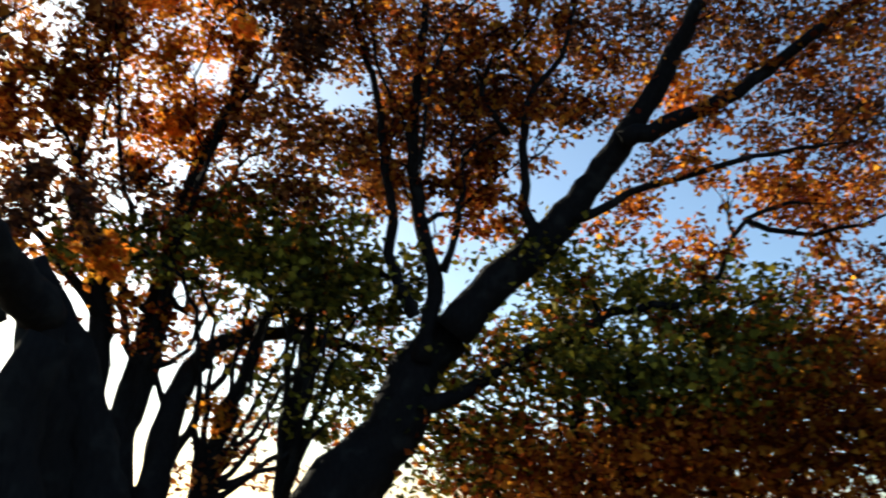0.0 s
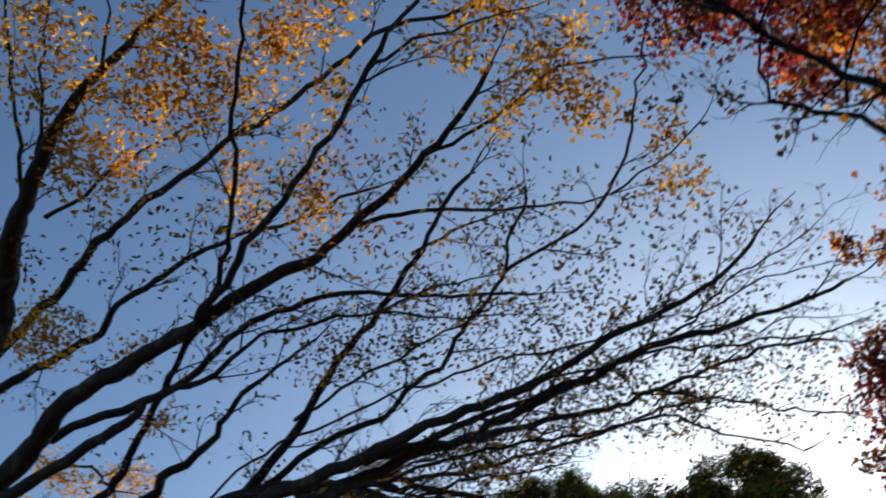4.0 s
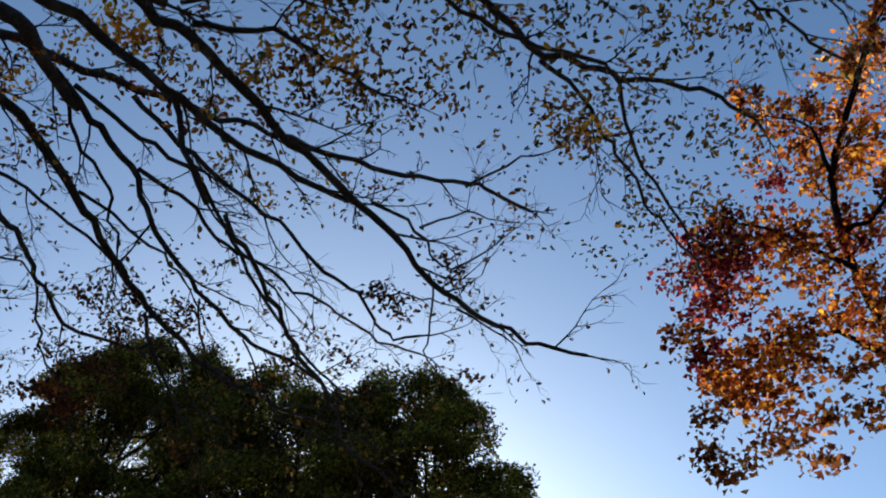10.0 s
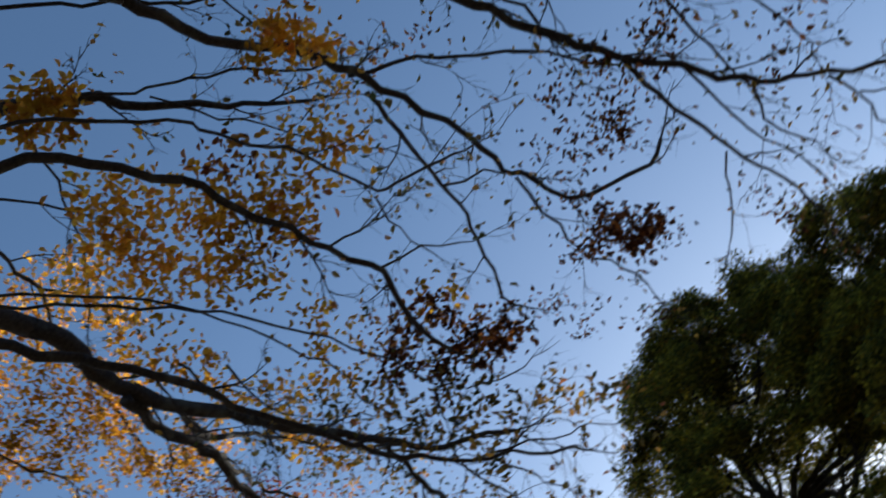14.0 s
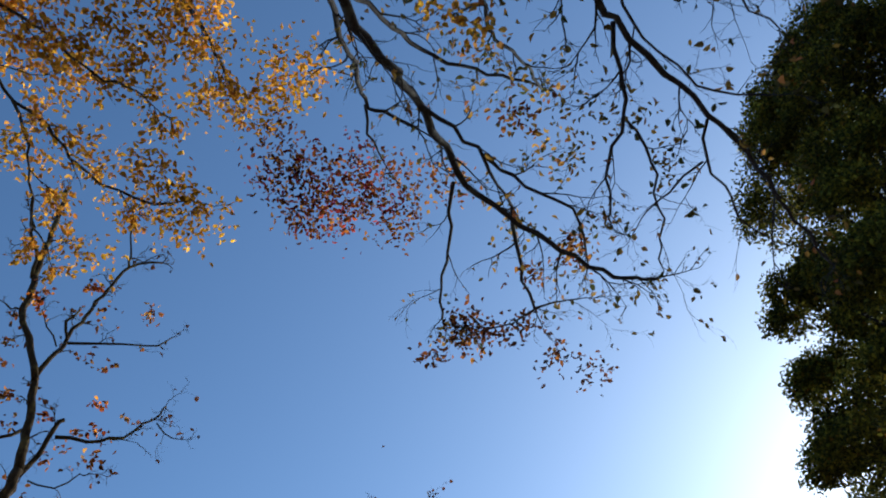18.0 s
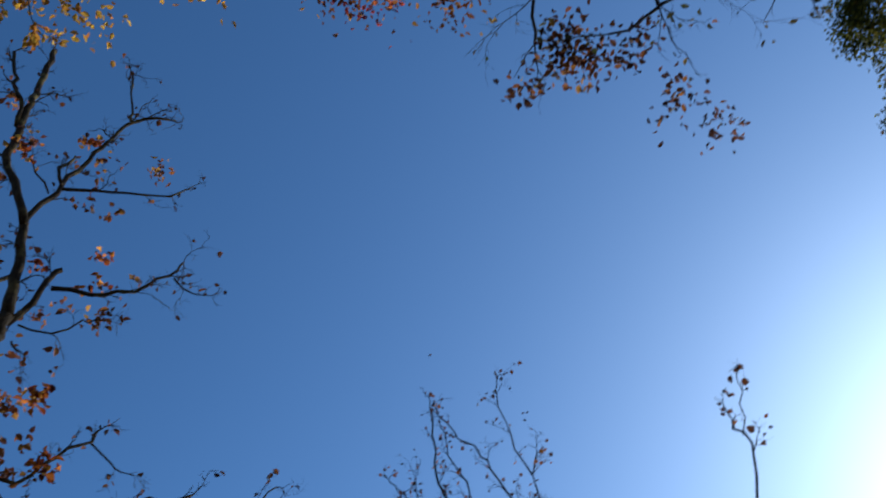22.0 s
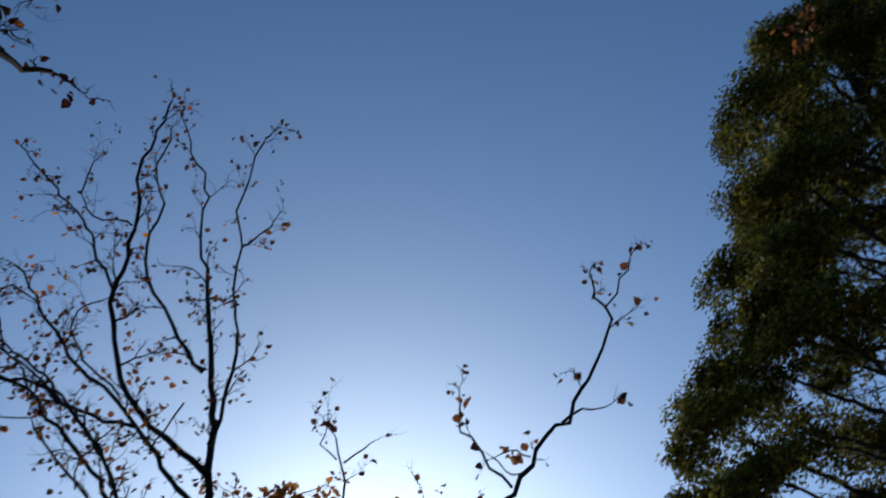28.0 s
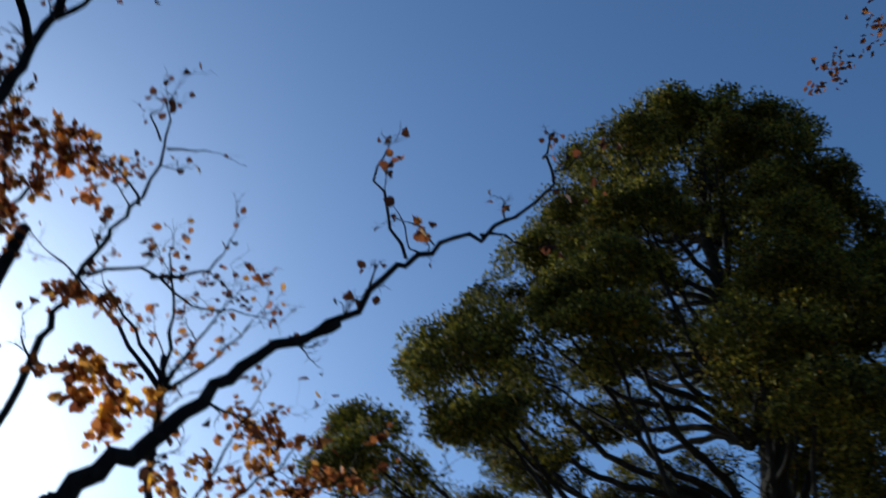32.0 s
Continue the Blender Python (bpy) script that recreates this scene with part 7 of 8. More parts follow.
# that is maple_two
along_limbs(maple_two, 24, 20, 0.25)
leaf_out(maple_two)
for c in ((2.5, 4, 10.7), (2.9, 4, 10.5), (3.3, 4, 10.1), (2.7, 4, 9.6), (3.1, 4, 9.3), (3.3, 4, 8.9), (2.9, 4, 8.8), (2.5, 4, 9.1), (3.2, 4, 8.5), (3.4, 4, 8.4), (3.6, 4, 8.1), (2.3, 4, 8.8), (2.9, 4, 10.7), (3.5, 4, 10.5), (2.9, 4, 8.1), (2.3, 4, 9.8), (2.2, 4, 11.4), (3.6, 4, 8.7), (2.5, 4, 11.3), (3.3, 4, 10.8)):
    sprays(maple_two, c, (0.32, 0.32, 0.24), 11, 34, 0.13, 0.6)
for c in ((1.9, 4.2, 10.5), (1.8, 4.2, 9.7), (2.1, 4.2, 9.5), (1.8, 4.2, 8.9), (2.1, 4.2, 8.6), (2.3, 4.2, 8.3), (2.6, 4.2, 7.4), (2.7, 4.2, 7), (2.5, 4.2, 8.5), (1.7, 4.2, 10.3)):
    sprays(maple_two, c, (0.22, 0.22, 0.17), 5, 22, 0.09, 0.6)
for c in ((2.8, 4.2, 8.1), (3.2, 4.2, 8.4), (3.5, 4.2, 8), (2.9, 4.2, 8.6), (3.4, 4.2, 7.6), (3.1, 4.2, 7.5), (3.7, 4.2, 7.4), (3.5, 4.2, 8.6), (2.6, 4.2, 8.6), (3, 4.2, 8)):
    sprays(maple_two, c, (0.25, 0.25, 0.18), 3, 30, 0.10, 0.6)
leaf_out(maple_two, leaf_dark_red, "dark red leaves")
for c in ((3.3, 5.2, 8.5), (3.6, 5.2, 8.2), (3.9, 5.2, 7.9), (3, 5.2, 8.7), (4, 5.2, 7.5), (3.6, 5.2, 9), (3.7, 5.2, 7), (3.6, 5.2, 7.2), (3.4, 5.2, 9), (4.3, 5.2, 8.1), (4.3, 5.2, 8.7), (3, 5.2, 9.2)):
    sprays(maple_two, c, (0.32, 0.32, 0.24), 9, 34, 0.13, 0.6)
leaf_out(maple_two, leaf_brown, "maple leaves tinted brown for half shade")
for c in ((2.9, 5.2, 8.7), (2.6, 5.2, 8.4), (3.4, 5.2, 7.5), (3.4, 5.2, 7.7), (3.3, 5.2, 7.5), (3.5, 5.2, 7.3), (3.1, 5.2, 8.4), (2.5, 5.2, 8.1)):
    sprays(maple_two, c, (0.21, 0.21, 0.16), 5, 26, 0.08, 0.6)
for c in ((3.9, 4.2, 9.1), (4, 4.2, 9), (4.3, 4.2, 10.1), (4, 4.2, 10.5), (4.5, 4.2, 10.4), (4.3, 4.2, 9.6), (4.1, 4.2, 7.8)):
    sprays(maple_two, c, (0.21, 0.21, 0.16), 3, 24, 0.09, 0.6)
for c in ((3.7, 4.4, 6.8), (3.8, 4.4, 6.6), (3.5, 4.4, 6.9), (2.9, 4.4, 7.8), (2.9, 4.4, 7.5), (3.7, 4.4, 6.8), (3.3, 4.4, 5.4), (3.3, 4.4, 5.8), (3.4, 4.4, 5.5), (3.8, 4.4, 5.6), (3.6, 4.4, 4.8), (4.3, 4.4, 4.9), (4.8, 4.4, 5.4), (4.7, 4.4, 5.6), (4.3, 4.4, 4.9)):
    sprays(maple_two, c, (0.15, 0.15, 0.11), 4, 20, 0.06, 0.6)
leaf_out(maple_two, leaf_orange, "orange leaves")
for c in ((4.7, 4.4, 10.2), (4.9, 4.4, 9.7), (4.6, 4.4, 9.4), (5.2, 4.4, 10.3), (4.6, 4.4, 8.8), (5.6, 4.4, 8.8), (5.9, 4.4, 8.5), (5.8, 4.4, 9.7), (5.6, 4.4, 10), (4.6, 4.4, 8.2), (5.2, 4.4, 8.5)):
    sprays(maple_two, c, (0.29, 0.29, 0.22), 9, 30, 0.12, 0.6)
for c in ((4.7, 3.8, 4.3), (4.5, 3.8, 4.1), (4.8, 3.8, 4.1), (4.2, 3.8, 6.4), (4.2, 3.8, 6), (4.4, 3.8, 6.2), (4.5, 3.8, 5.9), (4.3, 3.8, 5.7), (4.6, 3.8, 5.6), (4.6, 3.8, 4.4), (4.9, 3.8, 3.8), (4.7, 3.8, 3.7)):
    sprays(maple_two, c, (0.16, 0.16, 0.12), 5, 24, 0.07, 0.6)
leaf_out(maple_two, leaf_dry_shade, "maple leaves coloured dark for deep shade")
maple_three = Tree("maple_tree", "thin twin-stemmed maple with few orange leaves", (4.4, 5.2, 0), bark_dark, 23, leaf=leaf_brown, **dict(MAPLE, per_twig=1, chance=0.3, size=0.07))
# limbs of maple_three
limb(maple_three, 0.125, 0.0788, (4.4, 5.2, -0.1), (4.2, 4.7, 2.0), (3.72, 4, 4.13), bare=0.97)
limb(maple_three, 0.0788, 0.0381, (3.72, 4, 4.13), (3.53, 3.85, 4.2), (3.32, 3.7, 4.34), (3.08, 3.58, 4.63), (2.98, 3.5, 4.87), bare=0.97)
limb(maple_three, 0.0381, 0.0223, (2.98, 3.5, 4.87), (2.95, 3.42, 5.2), (2.86, 3.34, 5.51), (2.73, 3.26, 5.79), (2.63, 3.18, 6.13), (2.52, 3.1, 6.42), bare=0.12)
limb(maple_three, 0.0272, 0.0116, (2.52, 3.1, 6.42), (2.39, 3, 6.93), (2.27, 2.9, 7.17), (2.04, 2.8, 7.54), (1.88, 2.7, 7.98), (1.84, 2.58, 8.27), (1.66, 2.45, 8.55), (1.51, 2.33, 9.11), (1.49, 2.2, 9.44), bare=0.12)
limb(maple_three, 0.0249, 0.0114, (2.5, 3.1, 6.5), (2.48, 3.04, 6.79), (2.3, 2.98, 7.16), (2.22, 2.92, 7.59), (2.18, 2.86, 8.1), (2.28, 2.8, 8.6), bare=0.12)
limb(maple_three, 0.0288, 0.0149, (3, 3.5, 4.77), (2.77, 3.48, 5.02), (2.7, 3.46, 5.3), (2.65, 3.44, 5.58), (2.45, 3.42, 5.89), (2.34, 3.4, 6.07), bare=0.12)
limb(maple_three, 0.0149, 0.00774, (2.34, 3.4, 6.07), (2.28, 3.35, 6.31), (2.37, 3.3, 6.5), (2.56, 3.25, 6.73), (2.75, 3.2, 6.83), bare=0.12)
limb(maple_three, 0.0141, 0.00708, (2.63, 3.3, 5.62), (2.75, 3.2, 5.77), bare=0.12)
limb(maple_three, 0.0118, 0.007, (2.75, 3.2, 5.77), (2.97, 3.1, 5.9), (3.2, 3, 5.96), bare=0.12)
limb(maple_three, 0.0116, 0.00684, (2.94, 3.5, 5.25), (3.11, 3.43, 5.38), (3.33, 3.37, 5.42), (3.53, 3.3, 5.4), bare=0.12)
limb(maple_three, 0.0132, 0.00847, (1.97, 2.4, 7.94), (2.05, 2.33, 8.24), (2.16, 2.27, 8.63), (2.12, 2.2, 9.12), bare=0.12)
limb(maple_three, 0.0121, 0.00722, (2.41, 2.8, 6.48), (2.24, 2.6, 6.7), (2.17, 2.4, 6.88), bare=0.12)
limb(maple_three, 0.01, 0.00748, (2.53, 3.1, 6.55), (2.79, 3.05, 6.69), (2.89, 3, 6.68), bare=0.12)
# that is maple_three
leaf_out(maple_three)
for c in ((2.8, 6, 6.9), (2.6, 6, 6.3), (2.7, 6, 6.1), (3.1, 6, 7.2), (2.8, 6, 6.7), (4.7, 6, 5.9), (4.7, 6, 5.6), (5.1, 6, 6.2), (4.8, 6, 5.4), (2.7, 6, 6.4)):
    sprays(maple_three, c, (0.14, 0.14, 0.10), 3, 14, 0.06, 0.6)
leaf_out(maple_three, leaf_sun_tint, "orange leaves coloured golden for sunlight")
for c in ((3.3, 5.4, 5.8), (3.5, 5.4, 5.6), (3.1, 5.4, 5.2), (3.4, 5.4, 5.1), (3.9, 5.4, 6.2), (4, 5.4, 6), (3.2, 5.4, 5.8), (3.7, 5.4, 5.7), (3.5, 5.4, 5), (3.4, 5.4, 5.9)):
    sprays(maple_three, c, (0.13, 0.13, 0.09), 3, 14, 0.05, 0.6)
leaf_out(maple_three, leaf_orange, "orange leaves")
for c in ((3, 3.6, 5), (2.3, 3.6, 6.1), (2.1, 3.6, 6.7), (1.4, 3.6, 7.4), (1.7, 3.6, 7.2), (2.6, 3.6, 6.4), (2.7, 3.6, 6), (1.9, 3.6, 7.9), (1.7, 3.6, 8.6), (1.2, 3.6, 8.1)):
    sprays(maple_three, c, (0.13, 0.13, 0.10), 2, 9, 0.05, 0.6)
leaf_out(maple_three, leaf_zelkova, "thin greenish leaves")
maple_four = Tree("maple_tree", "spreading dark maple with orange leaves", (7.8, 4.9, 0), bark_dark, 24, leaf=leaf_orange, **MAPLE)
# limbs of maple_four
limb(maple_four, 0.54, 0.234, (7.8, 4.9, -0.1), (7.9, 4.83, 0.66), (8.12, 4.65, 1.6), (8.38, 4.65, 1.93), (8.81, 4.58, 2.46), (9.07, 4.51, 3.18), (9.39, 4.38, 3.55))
limb(maple_four, 0.234, 0.072, (9.28, 4.11, 3.5), (9.67, 3.86, 4.04), (10.11, 3.54, 4.51), (10.45, 3.18, 5.08), (10.67, 2.87, 5.51), (10.88, 2.43, 6.13), (11, 2, 6.7))
limb(maple_four, 0.108, 0.036, (9.01, 4.27, 3.2), (9.08, 4.13, 4.02), (8.87, 4.08, 4.6), (8.69, 3.91, 5.35), (8.58, 3.56, 6.28), (8.55, 3.3, 6.8))
limb(maple_four, 0.081, 0.027, (8.9, 4.21, 3.65), (8.64, 4.24, 4.11), (8.56, 4.16, 4.58), (8.28, 3.89, 5.71), (8, 3.7, 6.35), (7.81, 3.55, 6.75))
limb(maple_four, 0.054, 0.018, (9.12, 4.01, 4.12), (9.24, 3.88, 4.79), (9.22, 3.78, 5.33), (9.48, 3.64, 5.59))
limb(maple_four, 0.108, 0.036, (10.54, 2.78, 5.39), (11.2, 2.26, 5.67), (11.67, 1.72, 6.02), (11.97, 1.27, 6.35), (12.21, 0.94, 6.52))
limb(maple_four, 0.124, 0.036, (8.91, 4.55, 2.74), (9.02, 4.42, 2.78), (9.13, 4.29, 2.74), (9.64, 4.16, 3), (10.08, 4, 3.38), (10.53, 3.83, 3.52))
limb(maple_four, 0.072, 0.0216, (9.9, 3.59, 4.37), (9.7, 3.28, 5.74), (9.92, 2.94, 6.29), (9.96, 2.65, 6.8))
limb(maple_four, 0.054, 0.018, (10.29, 3.27, 4.65), (10.91, 2.85, 4.98), (11.59, 2.36, 5.18), (12.22, 1.86, 5.29))
limb(maple_four, 0.0621, 0.018, (10.53, 3.83, 3.52), (10.87, 3.4, 3.79), (11.21, 2.96, 3.79), (11.58, 2.7, 4.07), (11.77, 2.46, 4.63), (12.25, 2.1, 4.78))
limb(maple_four, 0.072, 0.024, (10.68, 4.09, 3.58), (11.25, 3.98, 3.21), (12.35, 3.45, 3.3), (12.95, 3.08, 3.39), (13.64, 2.61, 3.45))
limb(maple_four, 0.042, 0.0144, (9.64, 3.56, 5.59), (9.29, 3.55, 6.17), (9.67, 3.23, 6.64), (9.77, 3.03, 6.97))
limb(maple_four, 0.036, 0.0144, (11.84, 2.54, 4.67), (12.24, 2.35, 4.55), (12.61, 2.13, 4.54), (12.97, 1.83, 4.69))
limb(maple_four, 0.036, 0.012, (8.66, 4.4, 4.09), (8.27, 4.59, 4.21), (7.92, 4.73, 4.39))
limb(maple_four, 0.036, 0.012, (8.9, 4.15, 4.63), (9.37, 3.97, 4.97), (9.75, 3.77, 5.29))
limb(maple_four, 0.0236, 0.0122, (8.58, 3.6, 4.86), (8.67, 3.53, 5.3), (8.66, 3.47, 5.83), (8.8, 3.4, 6.38), (9.13, 3.33, 6.97), (9.58, 3.27, 7.59), (9.86, 3.2, 8.01), bare=0.3)
limb(maple_four, 0.0218, 0.0122, (8.62, 3.8, 5.08), (8.51, 3.73, 5.55), (8.2, 3.67, 6.04), (8.04, 3.6, 6.56), (7.86, 3.53, 6.94), (7.7, 3.47, 7.49), (7.72, 3.4, 8.23), bare=0.3)
limb(maple_four, 0.0167, 0.00885, (8.94, 3.4, 6.1), (9.26, 3.33, 6.53), (9.64, 3.27, 6.9), (10.03, 3.2, 7.28), bare=0.3)
limb(maple_four, 0.0154, 0.00784, (8.93, 3.3, 4.97), (8.88, 3.2, 5.34), (9.07, 3.1, 5.57), bare=0.3)
# that is maple_four
along_limbs(maple_four, 50, 20, 0.25)
leaf_out(maple_four)
for c in ((9.6, 4.3, 6.5), (9.8, 4.3, 6.2), (10.1, 4.3, 6.7), (10.4, 4.3, 6.5), (9.5, 4.3, 6.8), (10.8, 4.3, 6.5), (11.2, 4.3, 6.6), (12.5, 4.3, 8), (13.1, 4.3, 8.3), (13.8, 4.3, 8.3), (11.6, 4.3, 7.7), (8.7, 4.3, 5.9), (8.9, 4.3, 6.2), (9.2, 4.3, 7.2), (9.1, 4.3, 6.3), (12, 4.3, 8.1), (10.8, 4.3, 7.5)):
    sprays(maple_four, c, (0.38, 0.38, 0.29), 11, 36, 0.15, 0.6)
for c in ((13.7, 3.5, 8), (14.4, 3.5, 8), (14.9, 3.5, 7.6), (13.8, 3.5, 7.2), (14.6, 3.5, 6.7), (14.3, 3.5, 6.8), (15.1, 3.5, 8.4), (12.7, 3.5, 7.2), (13.4, 3.5, 6.8), (14.4, 3.5, 6.1)):
    sprays(maple_four, c, (0.44, 0.44, 0.33), 15, 36, 0.18, 0.6)
for c in ((11.7, 3.9, 6.1), (12.5, 3.9, 6.4), (13.2, 3.9, 6.5), (13.9, 3.9, 6.5), (14.2, 3.9, 4.8), (13.7, 3.9, 4.4), (14.6, 3.9, 4.7), (15.2, 3.9, 5.2), (13, 3.9, 4.1), (11.3, 3.9, 5.4), (11.9, 3.9, 5.7), (12, 3.9, 3.7), (12.6, 3.9, 3.7)):
    sprays(maple_four, c, (0.31, 0.31, 0.23), 6, 30, 0.12, 0.6)
for c in ((9.4, 4.1, 6.2), (9.8, 4.1, 6.3), (9.2, 4.1, 5.9), (9.4, 4.1, 5.8), (10.1, 4.1, 6.4), (9.6, 4.1, 5.9), (11.3, 4.1, 7.8), (10.9, 4.1, 7.7), (10.6, 4.1, 7.7), (11.7, 4.1, 8.3), (11.2, 4.1, 8.3), (11.1, 4.1, 7.1), (9.6, 4.1, 5.6), (10.9, 4.1, 8.3)):
    sprays(maple_four, c, (0.32, 0.32, 0.24), 6, 34, 0.13, 0.6)
leaf_out(maple_four, leaf_dry_shade, "maple leaves coloured dark for deep shade")
for c in ((11.5, 4.4, 7.2), (11.9, 4.4, 7.5), (12.1, 4.4, 7), (9.7, 4.4, 5.2), (9.8, 4.4, 5.5), (8.7, 4.4, 5.1), (8.6, 4.4, 5.2), (8.7, 4.4, 7), (9.9, 4.4, 7.3), (8.2, 4.4, 6.7), (7.7, 4.4, 5.8), (7.9, 4.4, 5.5), (7.6, 4.4, 5.6), (8.1, 4.4, 5.6), (7.2, 4.4, 5.7), (7.7, 4.4, 4.9), (8, 4.4, 5.1), (7.4, 4.4, 5), (7.8, 4.4, 4.7), (7.3, 4.4, 4.8), (7.4, 4.4, 6.3), (7.8, 4.4, 6.8), (8.4, 4.4, 5.6)):
    sprays(maple_four, c, (0.32, 0.32, 0.24), 7, 34, 0.13, 0.6)
leaf_out(maple_four, leaf_brown, "maple leaves tinted brown for half shade")
for c in ((11.1, 3.7, 4.8), (11.4, 3.7, 5), (11.9, 3.7, 4.8), (12.1, 3.7, 4.6), (12.2, 3.7, 4.3), (13, 3.7, 5.6), (13.4, 3.7, 5.6), (13.8, 3.7, 5.6), (14.2, 3.7, 5.8), (14.4, 3.7, 5.5), (13.6, 3.7, 5.4), (15, 3.7, 6.2), (14.1, 3.7, 6.5), (13.2, 3.7, 5.8), (14.7, 3.7, 5.8), (12, 3.7, 6.8), (11, 3.7, 6.9)):
    sprays(maple_four, c, (0.31, 0.31, 0.23), 6, 34, 0.12, 0.6)
for c in ((9.5, 3.9, 5.3), (9.6, 3.9, 5.1), (9.4, 3.9, 5), (9.7, 3.9, 4.7), (9.4, 3.9, 4.7), (9, 3.9, 5), (9.8, 3.9, 4.8), (10, 3.9, 6.1), (9.6, 3.9, 5.5)):
    sprays(maple_four, c, (0.20, 0.20, 0.15), 5, 28, 0.08, 0.6)
leaf_out(maple_four, leaf_orange, "orange leaves")
for c in ((12.1, 3.7, 6.6), (12.1, 3.7, 6.9), (13.4, 3.7, 5.6), (13.9, 3.7, 5.7), (11.9, 3.7, 6.9), (11.2, 3.7, 6.4), (10.1, 3.7, 6.8), (9.5, 3.7, 6.9)):
    sprays(maple_four, c, (0.23, 0.23, 0.17), 5, 26, 0.09, 0.6)
leaf_out(maple_four, leaf_sun_tint, "orange leaves coloured golden for sunlight")
maple_five = Tree("maple_tree", "many-stemmed maple with orange and yellow leaves", (6.1, 6.1, 0), bark_dark, 25, leaf=leaf_orange, **MAPLE)
# limbs of maple_five
limb(maple_five, 0.435, 0.308, (6.1, 6.1, -0.1), (6.17, 5.99, 0.6), (6.15, 6, 1.3))
limb(maple_five, 0.25, 0.0375, (6.26, 5.9, 1.51), (6.18, 5.97, 2.32), (6.35, 5.96, 3.06), (6.45, 5.86, 4.08), (6.65, 5.57, 5.39), (6.87, 5.34, 6.05), (6.96, 5.08, 6.67), (6.83, 4.83, 7.24))
limb(maple_five, 0.259, 0.075, (6.15, 6, 1.3), (6.07, 5.85, 1.45), (5.99, 5.71, 1.51), (5.85, 5.8, 2.64), (5.86, 5.78, 3.61), (5.63, 5.69, 4.39), (5.32, 5.57, 4.95))
limb(maple_five, 0.23, 0.0375, (6.15, 6, 1.3), (6.36, 5.85, 1.54), (6.57, 5.69, 1.64), (6.69, 5.76, 2.58), (6.91, 5.74, 3.21), (7.43, 5.68, 3.57), (8.2, 5.62, 3.57), (8.99, 5.51, 3.47))
limb(maple_five, 0.075, 0.025, (5.83, 5.74, 3.6), (5.39, 5.7, 4.1), (5.06, 5.64, 4.48), (4.84, 5.56, 4.86))
limb(maple_five, 0.0625, 0.0187, (6.67, 5.89, 1.87), (6.99, 5.88, 2.67), (7.39, 5.79, 3.46), (7.65, 5.7, 3.93), (8.13, 5.57, 4.23))
limb(maple_five, 0.05, 0.0187, (6.18, 5.89, 2.32), (6.21, 5.86, 3.16), (6.02, 5.78, 3.88), (6.08, 5.67, 4.51), (5.84, 5.49, 5.21), (5.64, 5.08, 6.36), (5.5, 4.83, 6.88))
limb(maple_five, 0.05, 0.0187, (5.64, 5.56, 4.35), (5.41, 5.41, 5.17), (5.43, 5.26, 5.78), (5.27, 5.02, 6.51))
limb(maple_five, 0.0375, 0.015, (5.41, 5.31, 5.13), (5.2, 5.32, 5.43), (4.97, 5.31, 5.84))
limb(maple_five, 0.0575, 0.0187, (6.15, 6, 1.3), (6.49, 5.49, 4.16), (6.83, 4.98, 5.88), (7.04, 4.9, 6.17), (7.23, 4.77, 6.58), (7.45, 4.52, 7.22))
limb(maple_five, 0.0375, 0.015, (6.37, 5.72, 3.66), (6.01, 5.81, 3.95), (5.69, 5.87, 4.38))
limb(maple_five, 0.0375, 0.015, (6.44, 5.64, 4.03), (6.73, 5.76, 3.7), (6.79, 5.72, 4.23), (7.06, 5.66, 4.65), (7.47, 5.58, 4.97))
limb(maple_five, 0.0375, 0.015, (6.34, 5.82, 3.04), (6.78, 5.84, 3.34), (7.06, 5.79, 4.15), (7.06, 5.73, 4.67))
limb(maple_five, 0.0375, 0.015, (6.69, 5.85, 2.59), (6.41, 5.83, 3.43), (6.65, 5.69, 4.4), (7.07, 5.42, 5.41), (7.66, 5.24, 5.81))
limb(maple_five, 0.0375, 0.015, (8.17, 5.5, 3.55), (8.6, 5.54, 3.34), (8.28, 5.78, 2.95), (7.95, 5.98, 2.68))
limb(maple_five, 0.0254, 0.0148, (6.96, 5.2, 5.89), (6.89, 5.14, 6.45), (6.93, 5.08, 7.19), (7.26, 5.02, 7.97), (7.29, 4.96, 8.82), (7.36, 4.9, 9.73), bare=0.3)
limb(maple_five, 0.0219, 0.00978, (6.94, 5, 5.93), (7.15, 4.93, 6.39), (7.27, 4.87, 6.87), (7.57, 4.8, 6.97), bare=0.3)
limb(maple_five, 0.0214, 0.00966, (5.63, 5.2, 5.41), (5.6, 5.12, 5.99), (5.53, 5.05, 6.46), (5.45, 4.97, 6.86), (5.3, 4.9, 7.12), bare=0.3)
limb(maple_five, 0.0191, 0.00969, (6.48, 5.3, 5.82), (6.48, 5.15, 6.32), (6.57, 5, 6.68), bare=0.3)
# that is maple_five
along_limbs(maple_five, 50, 20, 0.25)
leaf_out(maple_five)
for c in ((5, 5.7, 6.3), (5.3, 5.7, 6.4), (5.2, 5.7, 6), (5.5, 5.7, 5.9), (5.7, 5.7, 6.7), (5.9, 5.7, 6.5), (5.6, 5.7, 7), (5.2, 5.7, 6.9), (5.8, 5.7, 7.3), (4.8, 5.7, 6.3), (5.5, 5.7, 6.3), (5, 5.7, 6), (6, 5.7, 7.3), (6.6, 5.7, 6.4), (6.4, 5.7, 6.1), (6.8, 5.7, 6.3), (6.5, 5.7, 5.8), (6.3, 5.7, 5.4), (5.9, 5.7, 5.6), (5.3, 5.7, 5.6)):
    sprays(maple_five, c, (0.31, 0.31, 0.24), 4, 30, 0.13, 0.6)
